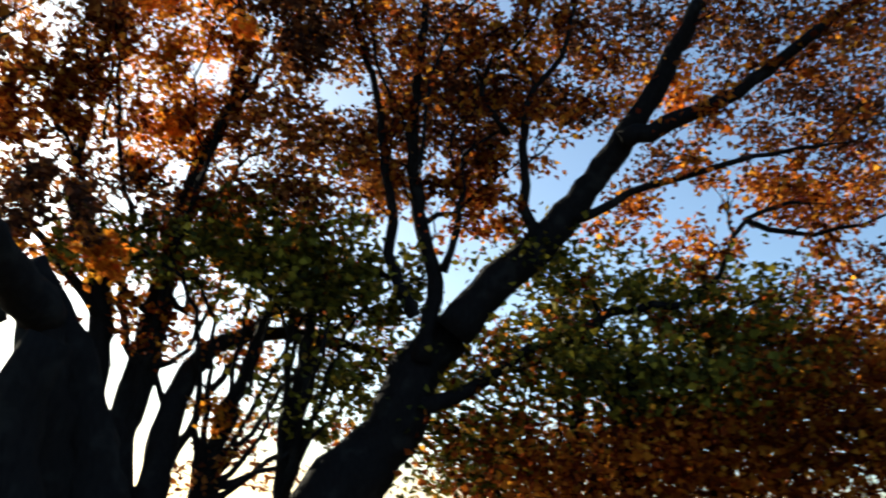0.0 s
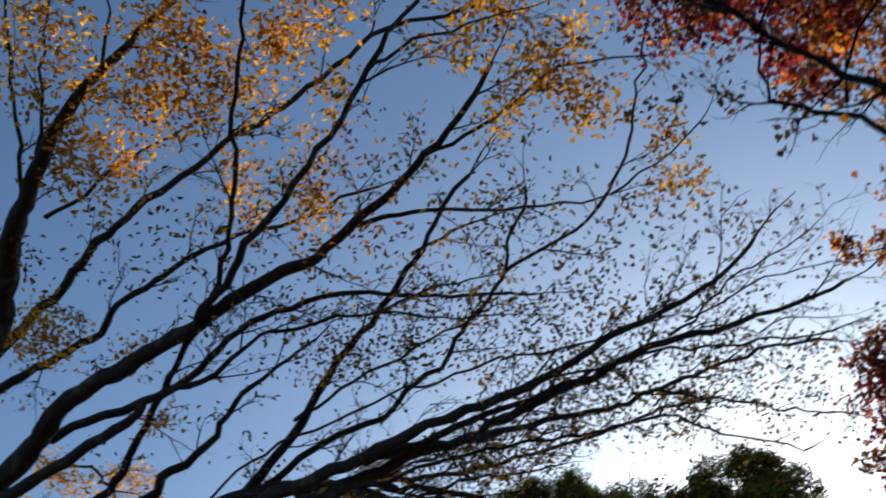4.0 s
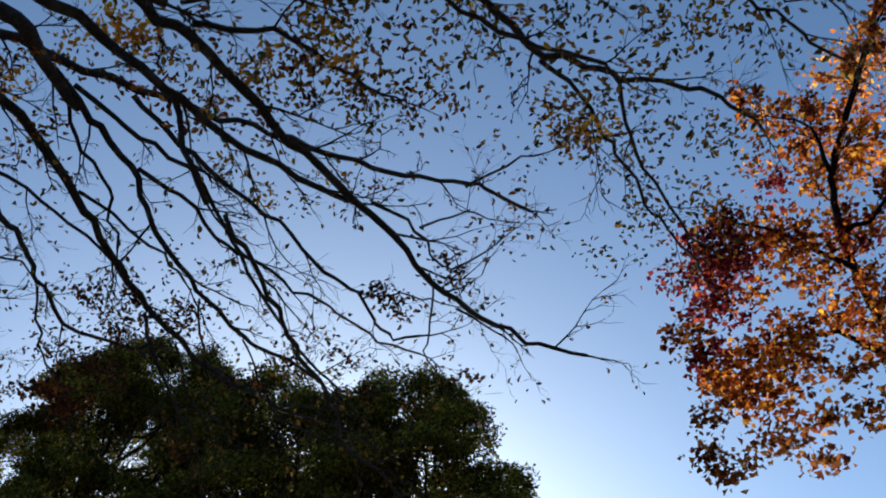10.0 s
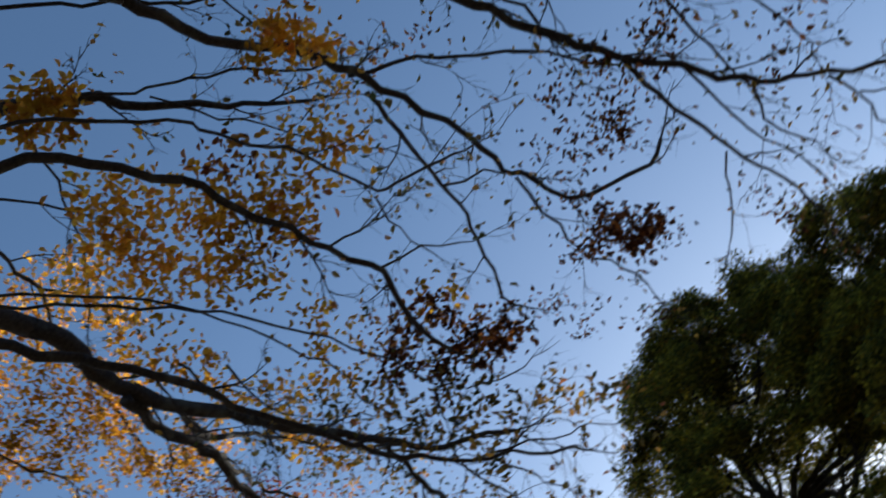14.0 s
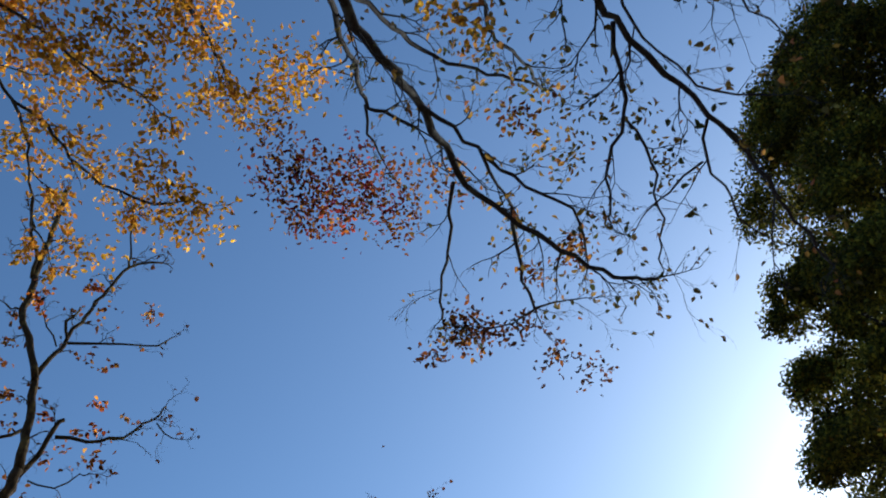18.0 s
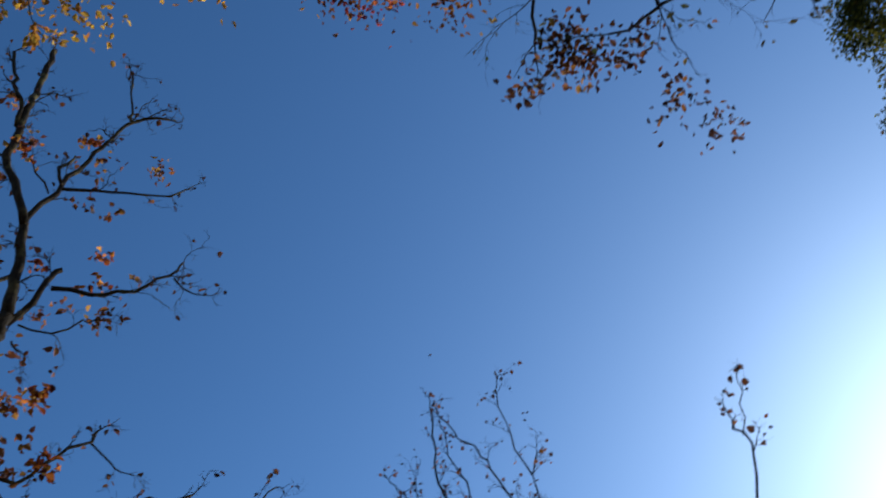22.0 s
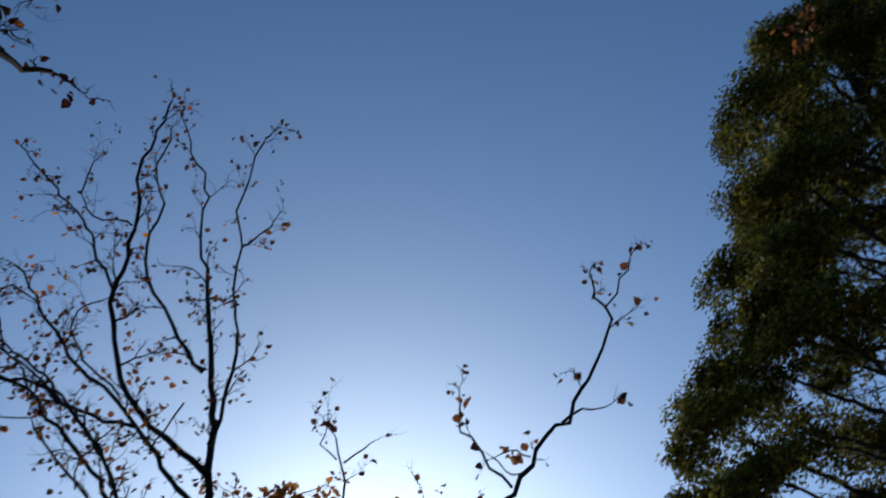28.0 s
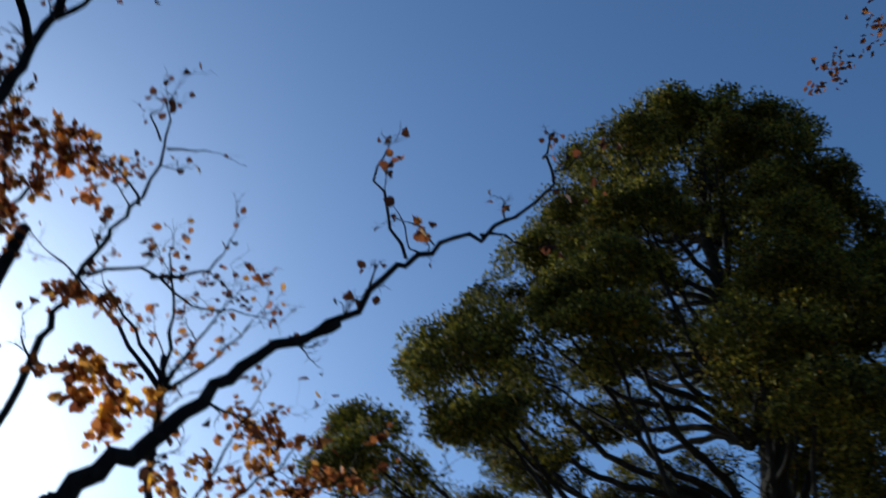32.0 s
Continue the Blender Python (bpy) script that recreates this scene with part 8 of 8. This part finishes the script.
for c in ((9.8, 5.4, 8), (10.2, 5.4, 8.3), (9.7, 5.4, 8.2), (5.4, 5.4, 6.5), (5.5, 5.4, 6.3), (5.8, 5.4, 6.1), (8.7, 5.4, 8.4), (9.6, 5.4, 8.7), (5.7, 5.4, 7.1), (5.6, 5.4, 7.2), (8.6, 5.4, 5.5), (8.9, 5.4, 5.3)):
    sprays(maple_five, c, (0.24, 0.24, 0.18), 3, 24, 0.09, 0.6)
leaf_out(maple_five, leaf_orange, "orange leaves")
for c in ((6.5, 5.7, 6.3), (6.5, 5.7, 5.9), (5.3, 5.7, 5.8), (5.8, 5.7, 5.4), (5.5, 5.7, 4.2), (5.6, 5.7, 4.2), (6.2, 5.7, 3.8), (7.1, 5.7, 2.7), (7.3, 5.7, 2.6), (7.5, 5.7, 3.3), (5.3, 5.7, 4.3), (6.1, 5.7, 5.3)):
    sprays(maple_five, c, (0.23, 0.23, 0.17), 5, 26, 0.09, 0.6)
for c in ((5.6, 5.4, 8), (6.2, 5.4, 7.9), (6.6, 5.4, 8), (6.7, 5.4, 7.5), (6.3, 5.4, 7.4), (6.6, 5.4, 6.9), (6, 5.4, 7.4), (7.1, 5.4, 8.3), (6.4, 5.4, 6.9), (6, 5.4, 5.9), (6.3, 5.4, 6), (6.5, 5.4, 6), (6.3, 5.4, 5.7), (6.1, 5.4, 5.7), (6.9, 5.4, 6.8), (7, 5.4, 4.7), (7.1, 5.4, 4.5)):
    sprays(maple_five, c, (0.25, 0.25, 0.19), 6, 26, 0.10, 0.6)
leaf_out(maple_five, leaf_sun_tint, "orange leaves coloured golden for sunlight")
for c in ((5.9, 5.6, 5.1), (6.3, 5.6, 5.1), (6.5, 5.6, 5.2), (6.8, 5.6, 5.4), (5.8, 5.6, 5.2), (6.4, 5.6, 4.9), (6.7, 5.6, 5), (6.1, 5.6, 5.2), (7.3, 5.6, 5.3), (7, 5.6, 5.2), (7.1, 5.6, 5.8), (6.4, 5.6, 4.7), (6.8, 5.6, 4.7), (6.1, 5.6, 4.7), (5.7, 5.6, 5), (5.4, 5.6, 5.1)):
    sprays(maple_five, c, (0.30, 0.30, 0.22), 3, 32, 0.12, 0.6)
for c in ((8, 5.4, 9.6), (8.5, 5.4, 9.6), (8, 5.4, 8.9), (8.9, 5.4, 9.7), (7.8, 5.4, 7.9), (8.2, 5.4, 7.7), (8.6, 5.4, 7.9), (9.2, 5.4, 9), (7.1, 5.4, 9.6), (6.8, 5.4, 8.9), (7.4, 5.4, 9.1), (8.6, 5.4, 8.7)):
    sprays(maple_five, c, (0.41, 0.41, 0.31), 8, 34, 0.17, 0.6)
for c in ((6.6, 5, 9.4), (7, 5, 9.6), (7.4, 5, 9.2), (9.1, 5, 9.2), (9.7, 5, 9.2), (9.3, 5, 8.5), (10, 5, 8.6), (10.5, 5, 9.2), (8.9, 5, 7.7), (9.2, 5, 7.2), (8.6, 5, 6.9), (8.9, 5, 6.4), (9.1, 5, 6.1), (9.3, 5, 6.7), (9.2, 5, 9.6), (7.6, 5, 9.6)):
    sprays(maple_five, c, (0.39, 0.39, 0.30), 7, 36, 0.16, 0.6)
leaf_out(maple_five, leaf_dry_shade, "maple leaves coloured dark for deep shade")
for c in ((6.9, 6, 2.1), (7.2, 6, 2.3), (7.5, 6, 2.2), (7.8, 6, 2), (7, 6, 1.9), (8.1, 6, 2.2)):
    sprays(maple_five, c, (0.25, 0.25, 0.19), 3, 24, 0.10, 0.6)
for c in ((7.9, 5.4, 5.9), (8.3, 5.4, 6.1), (8.7, 5.4, 6.1), (7.8, 5.4, 6.2), (7.2, 5.4, 6.3), (7.2, 5.4, 7.2), (7.6, 5.4, 7.1), (6.8, 5.4, 6), (7.2, 5.4, 5.8), (8.5, 5.4, 5.8), (8.8, 5.4, 5.6), (8.2, 5.4, 6.9), (7.7, 5.4, 6.8)):
    sprays(maple_five, c, (0.29, 0.29, 0.22), 4, 30, 0.12, 0.6)
for c in ((10.2, 5, 9.2), (10.5, 5, 8.6), (9.4, 5, 7.9), (8.6, 5, 8.7), (9.2, 5, 8.1), (9.8, 5, 8.6), (10.6, 5, 8), (11, 5, 7.8)):
    sprays(maple_five, c, (0.29, 0.29, 0.22), 3, 28, 0.12, 0.6)
leaf_out(maple_five, leaf_brown, "maple leaves tinted brown for half shade")
maple_six = Tree("maple_tree", "orange maple with airy layered leaves", (3.2, 12.0, 0), bark_dark, 26, leaf=leaf_orange, **dict(MAPLE, size=0.095))
# limbs of maple_six
limb(maple_six, 0.125, 0.03, (3.2, 12, -0.1), (3.17, 12.6, 2.92), (3.1, 14.01, 6.61), (2.93, 13.18, 7.84), (2.65, 12.4, 8.85), (2.59, 11.47, 9.73), (3.19, 9.96, 10.53), (3.52, 8.83, 10.97))
limb(maple_six, 0.05, 0.015, (2.97, 13.28, 7.9), (2.24, 12.91, 8.26), (1.45, 12.85, 8.19), (0.69, 12.84, 7.97))
limb(maple_six, 0.05, 0.015, (2.62, 12.32, 8.79), (2.09, 12.04, 9.08), (1.61, 11.79, 9.3), (1.25, 11.67, 9.39))
limb(maple_six, 0.04, 0.012, (2.55, 11.38, 9.65), (2.35, 10.84, 10.04), (1.93, 10.67, 10.2))
limb(maple_six, 0.046, 0.012, (2.63, 12.03, 9.2), (2.72, 11.89, 9.18), (2.82, 11.76, 9.07), (3.3, 11.17, 9.23), (3.74, 10.69, 9.24))
limb(maple_six, 0.04, 0.012, (2.8, 12.81, 8.35), (3.13, 12.11, 8.5), (3.54, 11.57, 8.33))
# that is maple_six
leaf_out(maple_six)
for c in ((3.8, 12, 11.8), (4.4, 12, 12.4), (3.5, 12, 10.9), (4.2, 12, 13), (4.9, 12, 13.2), (3.6, 12, 10.2), (3.1, 12, 10.3), (3.9, 12, 12.4)):
    sprays(maple_six, c, (0.31, 0.31, 0.24), 5, 26, 0.13, 0.7)
leaf_out(maple_six, leaf_sun_tint, "leaves coloured golden for sunlight")
for c in ((3, 12, 11.1), (2.6, 12, 10.9), (2.9, 12, 10.4), (1.5, 12, 9.4), (1.9, 12, 9.5), (2, 12, 9.1), (2.2, 12, 8.9), (1.3, 12, 8.6), (1.4, 12, 8), (1.9, 12, 8.4), (2.6, 12, 9.1), (2.6, 12, 8.4), (2, 12, 7.8), (1.2, 12, 7.5), (0.8, 12, 7.4), (0.4, 12, 7.1), (0.6, 12, 6.8), (0.4, 12, 7.5), (1.4, 12, 7.2), (1, 12, 6.7), (4, 12, 11.4), (4.6, 12, 11.2), (4, 12, 9.8), (3.2, 12, 8.6), (2.9, 12, 7.6)):
    sprays(maple_six, c, (0.29, 0.29, 0.22), 5, 26, 0.12, 0.7)
for c in ((2, 12, 10.9), (2.6, 12, 11.9), (3.1, 12, 11.8), (3.1, 12, 11.2), (3.3, 12, 10.6), (3.5, 12, 10.4), (1.9, 12, 9.1), (1.7, 12, 9.3), (1.1, 12, 7.7), (0.8, 12, 7.6), (0.1, 12, 7.9), (-0, 12, 8), (0.4, 12, 7.3), (0.5, 12, 7), (1.6, 12, 7.7), (2, 12, 7.9), (2.2, 12, 7.2)):
    sprays(maple_six, c, (0.26, 0.26, 0.20), 4, 22, 0.11, 0.7)
leaf_out(maple_six, leaf_orange, "orange leaves")
for c in ((0.6, 12, 9.5), (0.8, 12, 9.3), (0.7, 12, 8.6), (0.4, 12, 9), (0.7, 12, 8.2), (0.4, 12, 8.4), (1.1, 12, 9.1), (1.2, 12, 8.8), (1.2, 12, 9.7), (2.1, 12, 10.2), (5.1, 12, 12.6), (5.5, 12, 13.2)):
    sprays(maple_six, c, (0.28, 0.28, 0.21), 5, 26, 0.12, 0.7)
for c in ((0.8, 12, 9.5), (0.9, 12, 9.1), (1.2, 12, 9.4), (0.6, 12, 8.9), (2.6, 12, 9.2), (0.9, 12, 8.8), (2.6, 12, 8.9), (0.1, 12, 7.6), (0.3, 12, 7.7)):
    sprays(maple_six, c, (0.24, 0.24, 0.18), 4, 22, 0.10, 0.7)
leaf_out(maple_six, leaf_dark_red, "dark red leaves")
for c in ((2.6, 12, 9.5), (2.9, 12, 9.2), (2.4, 12, 7.7), (1.9, 12, 7.1), (0, 12, 6.9), (-0.1, 12, 6.4), (0, 12, 6.1), (0.7, 12, 6.2), (1.4, 12, 6.6), (1.7, 12, 6.5), (0.4, 12, 6.4), (1.1, 12, 5.9), (2.4, 12, 6.9), (2.2, 12, 6.2)):
    sprays(maple_six, c, (0.24, 0.24, 0.18), 4, 24, 0.10, 0.7)
leaf_out(maple_six, leaf_brown, "reddish brown leaves")


def bush_tree(name, label, foot, seed, crowns, material, size):
    """A tree that is seen as a crown alone: a trunk, rising limbs and pads of leaves."""
    t = Tree(name, label, foot, bark_dark, seed, **dict(MAPLE, leaf=material, size=size))
    top = sum((Vector(c[0]) for c in crowns), Vector()) / len(crowns)
    limb(t, 0.16, 0.05, (foot[0], foot[1], -0.1), (foot[0] * 0.7 + top.x * 0.3, foot[1] * 0.7 + top.y * 0.3, top.z * 0.45), tuple(top), bare=0.97)
    for c, r, n in crowns:
        sprays(t, c, r, n, 34, 0.3, 0.35)
        limb(t, 0.05, 0.015, (foot[0] * 0.7 + top.x * 0.3, foot[1] * 0.7 + top.y * 0.3, top.z * 0.45), ((c[0] + top.x) / 2, (c[1] + top.y) / 2, c[2] - 0.5), tuple(c), bare=0.75)
    leaf_out(t)
    return t


bush_tree("maple_tree", "shaded maple with low dark orange foliage", (12.4, 4.2, 0), 31, [(c, (1.2, 1.2, 0.8), 52) for c in ((10.4, 3.7, 2.1), (11.7, 4.1, 2.4), (12.4, 3.6, 2.7), (12.9, 3.1, 3), (13.2, 2.7, 3.5), (12.5, 2.1, 2.4), (11.5, 3, 2), (10.8, 5.8, 2.2), (12.1, 2.5, 2.1), (12.6, 2, 2.8), (10.7, 3.1, 2))], leaf_orange, 0.09)
bush_tree("evergreen_shrub", "dark shaded evergreen under the maples", (7.9, 5.9, 0), 32, [(c, (0.85, 0.85, 0.4), 5) for c in ((7.5, 4.9, 4.6), (8.2, 4.7, 4.4), (8.7, 4.6, 4), (7.4, 4.7, 3.9), (8.1, 4.5, 3.7), (7.5, 5.1, 4.2), (8.2, 5, 3.9), (8.1, 5, 2.9))], leaf_evergreen, 0.1)
bush_tree("evergreen_shrub", "dark shaded evergreen beside the orange maple", (11.3, 4.1, 0), 35, [(c, (0.85, 0.85, 0.4), 20) for c in ((10.5, 3.8, 4.2), (11.2, 3.5, 3.9), (11.3, 3, 3.2), (10.6, 3.5, 3.1), (11.4, 2.8, 2.9))], leaf_evergreen, 0.1)

bush_tree("evergreen_tree", "dark shaded evergreen boughs behind the maple", (11.2, 5.2, 0), 37, [(c, (0.8, 0.8, 0.45), 18) for c in ((12, 3, 3.8), (9.9, 4.8, 3), (10.5, 4.5, 3.4), (10.2, 4.7, 2.4), (9.8, 4.9, 2.2), (10.7, 4.3, 3.7), (11.1, 3.8, 2.8), (12.4, 2.8, 3.3))], leaf_evergreen, 0.1)

bush_tree("evergreen_shrub", "thin evergreen with scattered dark leaves", (6.9, 6.6, 0), 38, [(c, (0.7, 0.7, 0.35), 4) for c in ((7.5, 5.1, 3.9), (8.0, 5.0, 3.9), (8.5, 5.0, 3.8), (7.7, 5.5, 2.9), (8.2, 5.4, 2.7), (8.6, 5.3, 2.9), (7.1, 5.1, 4.4), (7.7, 5.0, 4.4), (5.9, 5.2, 4.3), (6.3, 5.2, 4.2))], leaf_evergreen, 0.1)

# the red maple
red_maple = Tree("red_maple", "dense crimson red maple in the sun", (-28.6, 11.6, 0), bark_dark, 27, leaf=leaf_red, **dict(MAPLE, size=0.08, per_twig=3))
# limbs of red_maple
limb(red_maple, 0.15, 0.03, (-28.6, 11.6, -0.1), (-28.91, 11.2, 1.76), (-29.62, 10.26, 4.03), (-29.15, 10.27, 4.8), (-28.59, 10.35, 5.55), (-27.98, 10.4, 6.27), (-27.41, 10.47, 6.83))
limb(red_maple, 0.06, 0.015, (-29.2, 10.29, 4.82), (-28.92, 9.39, 5.3), (-28.5, 8.65, 5.86), (-28.13, 8.29, 6.29))
limb(red_maple, 0.06, 0.015, (-29.1, 10.34, 5.09), (-28.44, 11.01, 5.53), (-27.66, 11.71, 5.92), (-26.99, 12.12, 6.32))
limb(red_maple, 0.05, 0.015, (-28.42, 11, 5.52), (-27.87, 12.07, 5.23), (-27.16, 12.92, 5.33), (-26.64, 13.49, 5.33))
limb(red_maple, 0.04, 0.012, (-28.61, 10.35, 5.55), (-28.25, 9.87, 6.01), (-27.84, 9.62, 6.45))
limb(red_maple, 0.05, 0.015, (-29.27, 10.16, 4.68), (-29.13, 8.89, 4.91), (-28.84, 7.83, 5.2), (-28.47, 7.14, 5.59))
# that is red_maple
low_hearts = ((-27.4, 6.2, 5.6), (-27.5, 6.8, 5.7), (-27.6, 7.8, 5.9), (-27.5, 8.5, 5.8), (-27.6, 9.1, 5.5), (-27.6, 9.7, 5.3), (-27.1, 10.3, 6.1), (-27.1, 10.9, 5.9), (-26.8, 11.7, 6), (-27, 11.4, 5.5), (-26.8, 12.5, 5.4), (-26.6, 13.1, 4.9), (-27.3, 10.5, 5.3), (-26.9, 12, 4.9), (-27.8, 8.5, 5.1), (-27.9, 7.2, 5.2), (-27.8, 9.5, 4.9), (-28.3, 9, 5.2), (-28, 10.4, 5.4))
middle_hearts = ((-27.7, 11.7, 5.1), (-28.6, 7.8, 4.8), (-26.5, 12.4, 5.9), (-26.5, 12.9, 5.3), (-27, 11.2, 6.2), (-26.9, 9.9, 6.1), (-27, 10.6, 6.45), (-26.9, 11.5, 6.4), (-27.5, 6.9, 6), (-27.5, 7.8, 6.15), (-27.5, 8.6, 6.1), (-27.4, 9.3, 6.05), (-27, 10.3, 6.6), (-27, 10.5, 6.5), (-27, 11.1, 6.5), (-27, 11.3, 6.4), (-27, 12.1, 6.4), (-27, 12.3, 6.3), (-27, 11.1, 6.1))
top_hearts = ((-27, 12.6, 5.9), (-27, 12.9, 5.7), (-27, 13.4, 5.5), (-27, 13.8, 5.2), (-27, 14, 4.9), (-27, 14.3, 4.6), (-27, 14.5, 4.3), (-27, 8.5, 6), (-27, 7.9, 5.9), (-27, 10.4, 6.1), (-27.8, 7.2, 5.9), (-27.8, 7.5, 5.5), (-27.8, 7.7, 5.9), (-27.8, 7.4, 5.1), (-27.8, 7.7, 4.8), (-27.8, 8, 5.4), (-27.8, 7.2, 5.5), (-27.8, 7.4, 4.5))
hearts = np.array(low_hearts + middle_hearts + top_hearts)
extra = red_maple.nrng.integers(0, len(hearts), 225)
hearts = np.concatenate([hearts, hearts[extra] + red_maple.nrng.normal(0, 0.45, (225, 3)) * np.array([1, 1, 0]) - np.abs(red_maple.nrng.normal(0, 1, (225, 3))) * np.array([0.4, 0, 1.15])])
out = hearts - np.array((-28.2, 10.6, 3.4))
out /= np.linalg.norm(out, axis=1, keepdims=True)
lobes(red_maple, hearts, out, red_maple.nrng.uniform(0.22, 0.46, len(hearts)), 290, 0.75, 0.5, 0.55)
leaf_out(red_maple)
bush_tree("camellia", "dark green evergreen beside the red maple", (-27.0, 15.4, 0), 33, [((-26.8, 14.9, 4.0), (0.9, 0.9, 0.9), 34), ((-27.2, 14.2, 3.6), (0.9, 0.9, 0.8), 40)], leaf_evergreen, 0.11)
bush_tree("maple_tree", "orange maple behind the lopped tree", (-29.0, 3.5, 0), 34, [((-28.0, 4.2, 6.6), (0.9, 1.0, 0.8), 40), ((-28.4, 4.6, 5.4), (1.0, 1.0, 0.9), 50)], leaf_brown, 0.11)

bush_tree("orange_tree", "tall tree with a fringe of orange leaves", (-18.2, 2.6, 0), 36, [((-18.6, 5.6, 9.3), (0.35, 0.45, 0.3), 14), ((-18.9, 5.5, 9.1), (0.3, 0.4, 0.3), 12), ((-19.2, 5.6, 8.9), (0.3, 0.35, 0.25), 10), ((-19.5, 5.5, 8.7), (0.3, 0.35, 0.25), 10), ((-18.9, 4.8, 9.2), (0.4, 0.35, 0.3), 14)], leaf_orange, 0.1)

# evergreens
def evergreen(label, foot, axis, tiers, seed, leaf=0.085, thick=0.3, bottom=5.0):
    """A broad evergreen: a forked trunk, a limb into every bough, and boughs in tiers, each a heap of small rounded clumps
    that carry leaves over their outer and upper sides. tiers: height, distance from the axis, size and number of boughs,
    and where the tier stands off the axis, how far."""
    t = Tree("evergreen_tree", label, foot, bark_evergreen, seed, twig=0.7, every=0.5, levels=1, wander=0.22, leaf=leaf_evergreen, per_twig=2, size=leaf, width=0.55, fine=False)
    nr = t.nrng
    ax, ay = axis
    fork = Vector((foot[0] * 0.5 + ax * 0.5, foot[1] * 0.5 + ay * 0.5, bottom * 0.8))
    limb(t, thick, thick * 0.75, (foot[0], foot[1], -0.1), (foot[0] + 0.1, foot[1] - 0.1, fork.z * 0.5), tuple(fork), bare=0.98)
    top = Vector((ax, ay, tiers[0][0] - 0.6))
    stems = [fork, fork.lerp(top, 0.4) + Vector((0.25, -0.2, 0)), fork.lerp(top, 0.75) + Vector((-0.2, 0.15, 0)), top]
    limb(t, thick * 0.7, 0.05, *map(tuple, stems), name="leader", bare=0.9)
    hearts, ways, sizes = [], [], []
    for z, away, size, count, *shift in tiers:
        sx, sy = shift or (0, 0)
        turn = nr.uniform(0, 6.28)
        for k in range(count):
            w = turn + 6.283 * k / count + nr.uniform(-0.25, 0.25)
            d = away * nr.uniform(0.8, 1.08)
            c = Vector((ax + sx + math.cos(w) * d, ay + sy + math.sin(w) * d, z + nr.uniform(-0.35, 0.35)))
            up = min(1.0, max(0.0, (z - fork.z - 1.5 - 0.45 * away) / max(0.1, top.z - fork.z)))
            start = fork.lerp(top, up)
            reach = start.lerp(c, 0.55) + Vector((0, 0, -0.12 * away))
            limb(t, min(0.12, 0.03 + 0.016 * away), 0.02, tuple(start), tuple(start.lerp(c, 0.2) + Vector((0, 0, 0.1))), tuple(reach), tuple(c + Vector((0, 0, size * 0.25))), name="bough", bare=0.5)
            for _ in range(int(13 * size ** 1.5) + 5):
                o = nr.normal(0, 1, 3) + np.array([math.cos(w), math.sin(w), 0.35]) * 0.75
                o /= np.linalg.norm(o)
                if o[2] < -0.25:
                    o[2] *= -0.4
                hearts.append(np.array(c) + o * size * nr.uniform(0.55, 0.9) * np.array([1, 1, 0.8]))
                ways.append(o)
                sizes.append(size * nr.uniform(0.3, 0.5))
    lobes(t, np.array(hearts), np.array(ways), np.array(sizes), int(230 * (0.085 / leaf) ** 2), 0.85, 0.4, 0.45)
    leaf_out(t)
    return t


evergreen("very tall dark evergreen with heaped rounded boughs", (-12.3, 19.6, 0), (-12.1, 19.2), ((15.7, 1.1, 1.0, 7, 0.8, 1.4), (14.7, 2.0, 1.05, 10, 0.8, 1.4), (13.4, 2.6, 1.1, 12, 0.8, 1.4), (12.0, 2.5, 0.95, 11, 0.6, 1.4), (10.9, 2.9, 0.95, 12, 0.0, 1.8), (9.6, 3.6, 1.0, 14, -0.6, 2.1), (8.3, 4.2, 1.05, 13, -0.8, 2.5), (6.9, 4.6, 0.95, 9, -0.7, 2.8)), 41, thick=0.42, bottom=6.0)
evergreen("broad evergreen with a flat rounded top", (-7.6, 19.9, 0), (-7.6, 19.4), ((13.1, 0.8, 0.95, 5), (12.1, 1.7, 1.0, 8), (10.8, 2.1, 0.95, 8), (9.2, 2.3, 0.85, 6)), 42, bottom=6.0)
evergreen("round-topped evergreen at the end of the row", (-4.5, 19.8, 0), (-4.6, 19.3), ((12.7, 0.45, 0.9, 4), (11.7, 1.2, 0.95, 7), (10.3, 1.6, 0.95, 8), (8.7, 1.9, 0.95, 9), (7.0, 2.0, 0.95, 8)), 43, bottom=6.0)

# lopped stems
def lopped_stem(foot, top, r):
    ob = Tree("lopped_trunk", "bare lopped tree trunk cut off flat", foot, bark_dark, 51)
    line = smooth_line(((foot[0], foot[1], -0.1), ((foot[0] + top[0]) / 2 + 0.02, (foot[1] + top[1]) / 2, top[2] / 2), top), 0.3)
    verts, faces = [], []
    tube(verts, faces, line, [r * (1.35 - 0.4 * k / len(line)) for k in range(len(line))], 12, 0.05, ob.rng)
    add_part("trunk", mesh_of("trunk", verts, faces, bark_dark), ob.ob)
    tip, way = Vector(top), (line[-1] - line[-2]).normalized()
    cut_v, cut_f = [], []
    tube(cut_v, cut_f, [tip - way * 0.01, tip + way * 0.004], [r * 0.9, r * 0.86], 12, 0.04, ob.rng)
    add_part("cut_end", mesh_of("cut_end", cut_v, cut_f, bark_grey), ob.ob, "pale flat cut end")


lopped_stem((-3.6, 3.95, 0), (-3.45, 3.77, 4.14), 0.085)
lopped_stem((-22.76, 18.1, 0), (-22.73, 18.1, 6.87), 0.07)
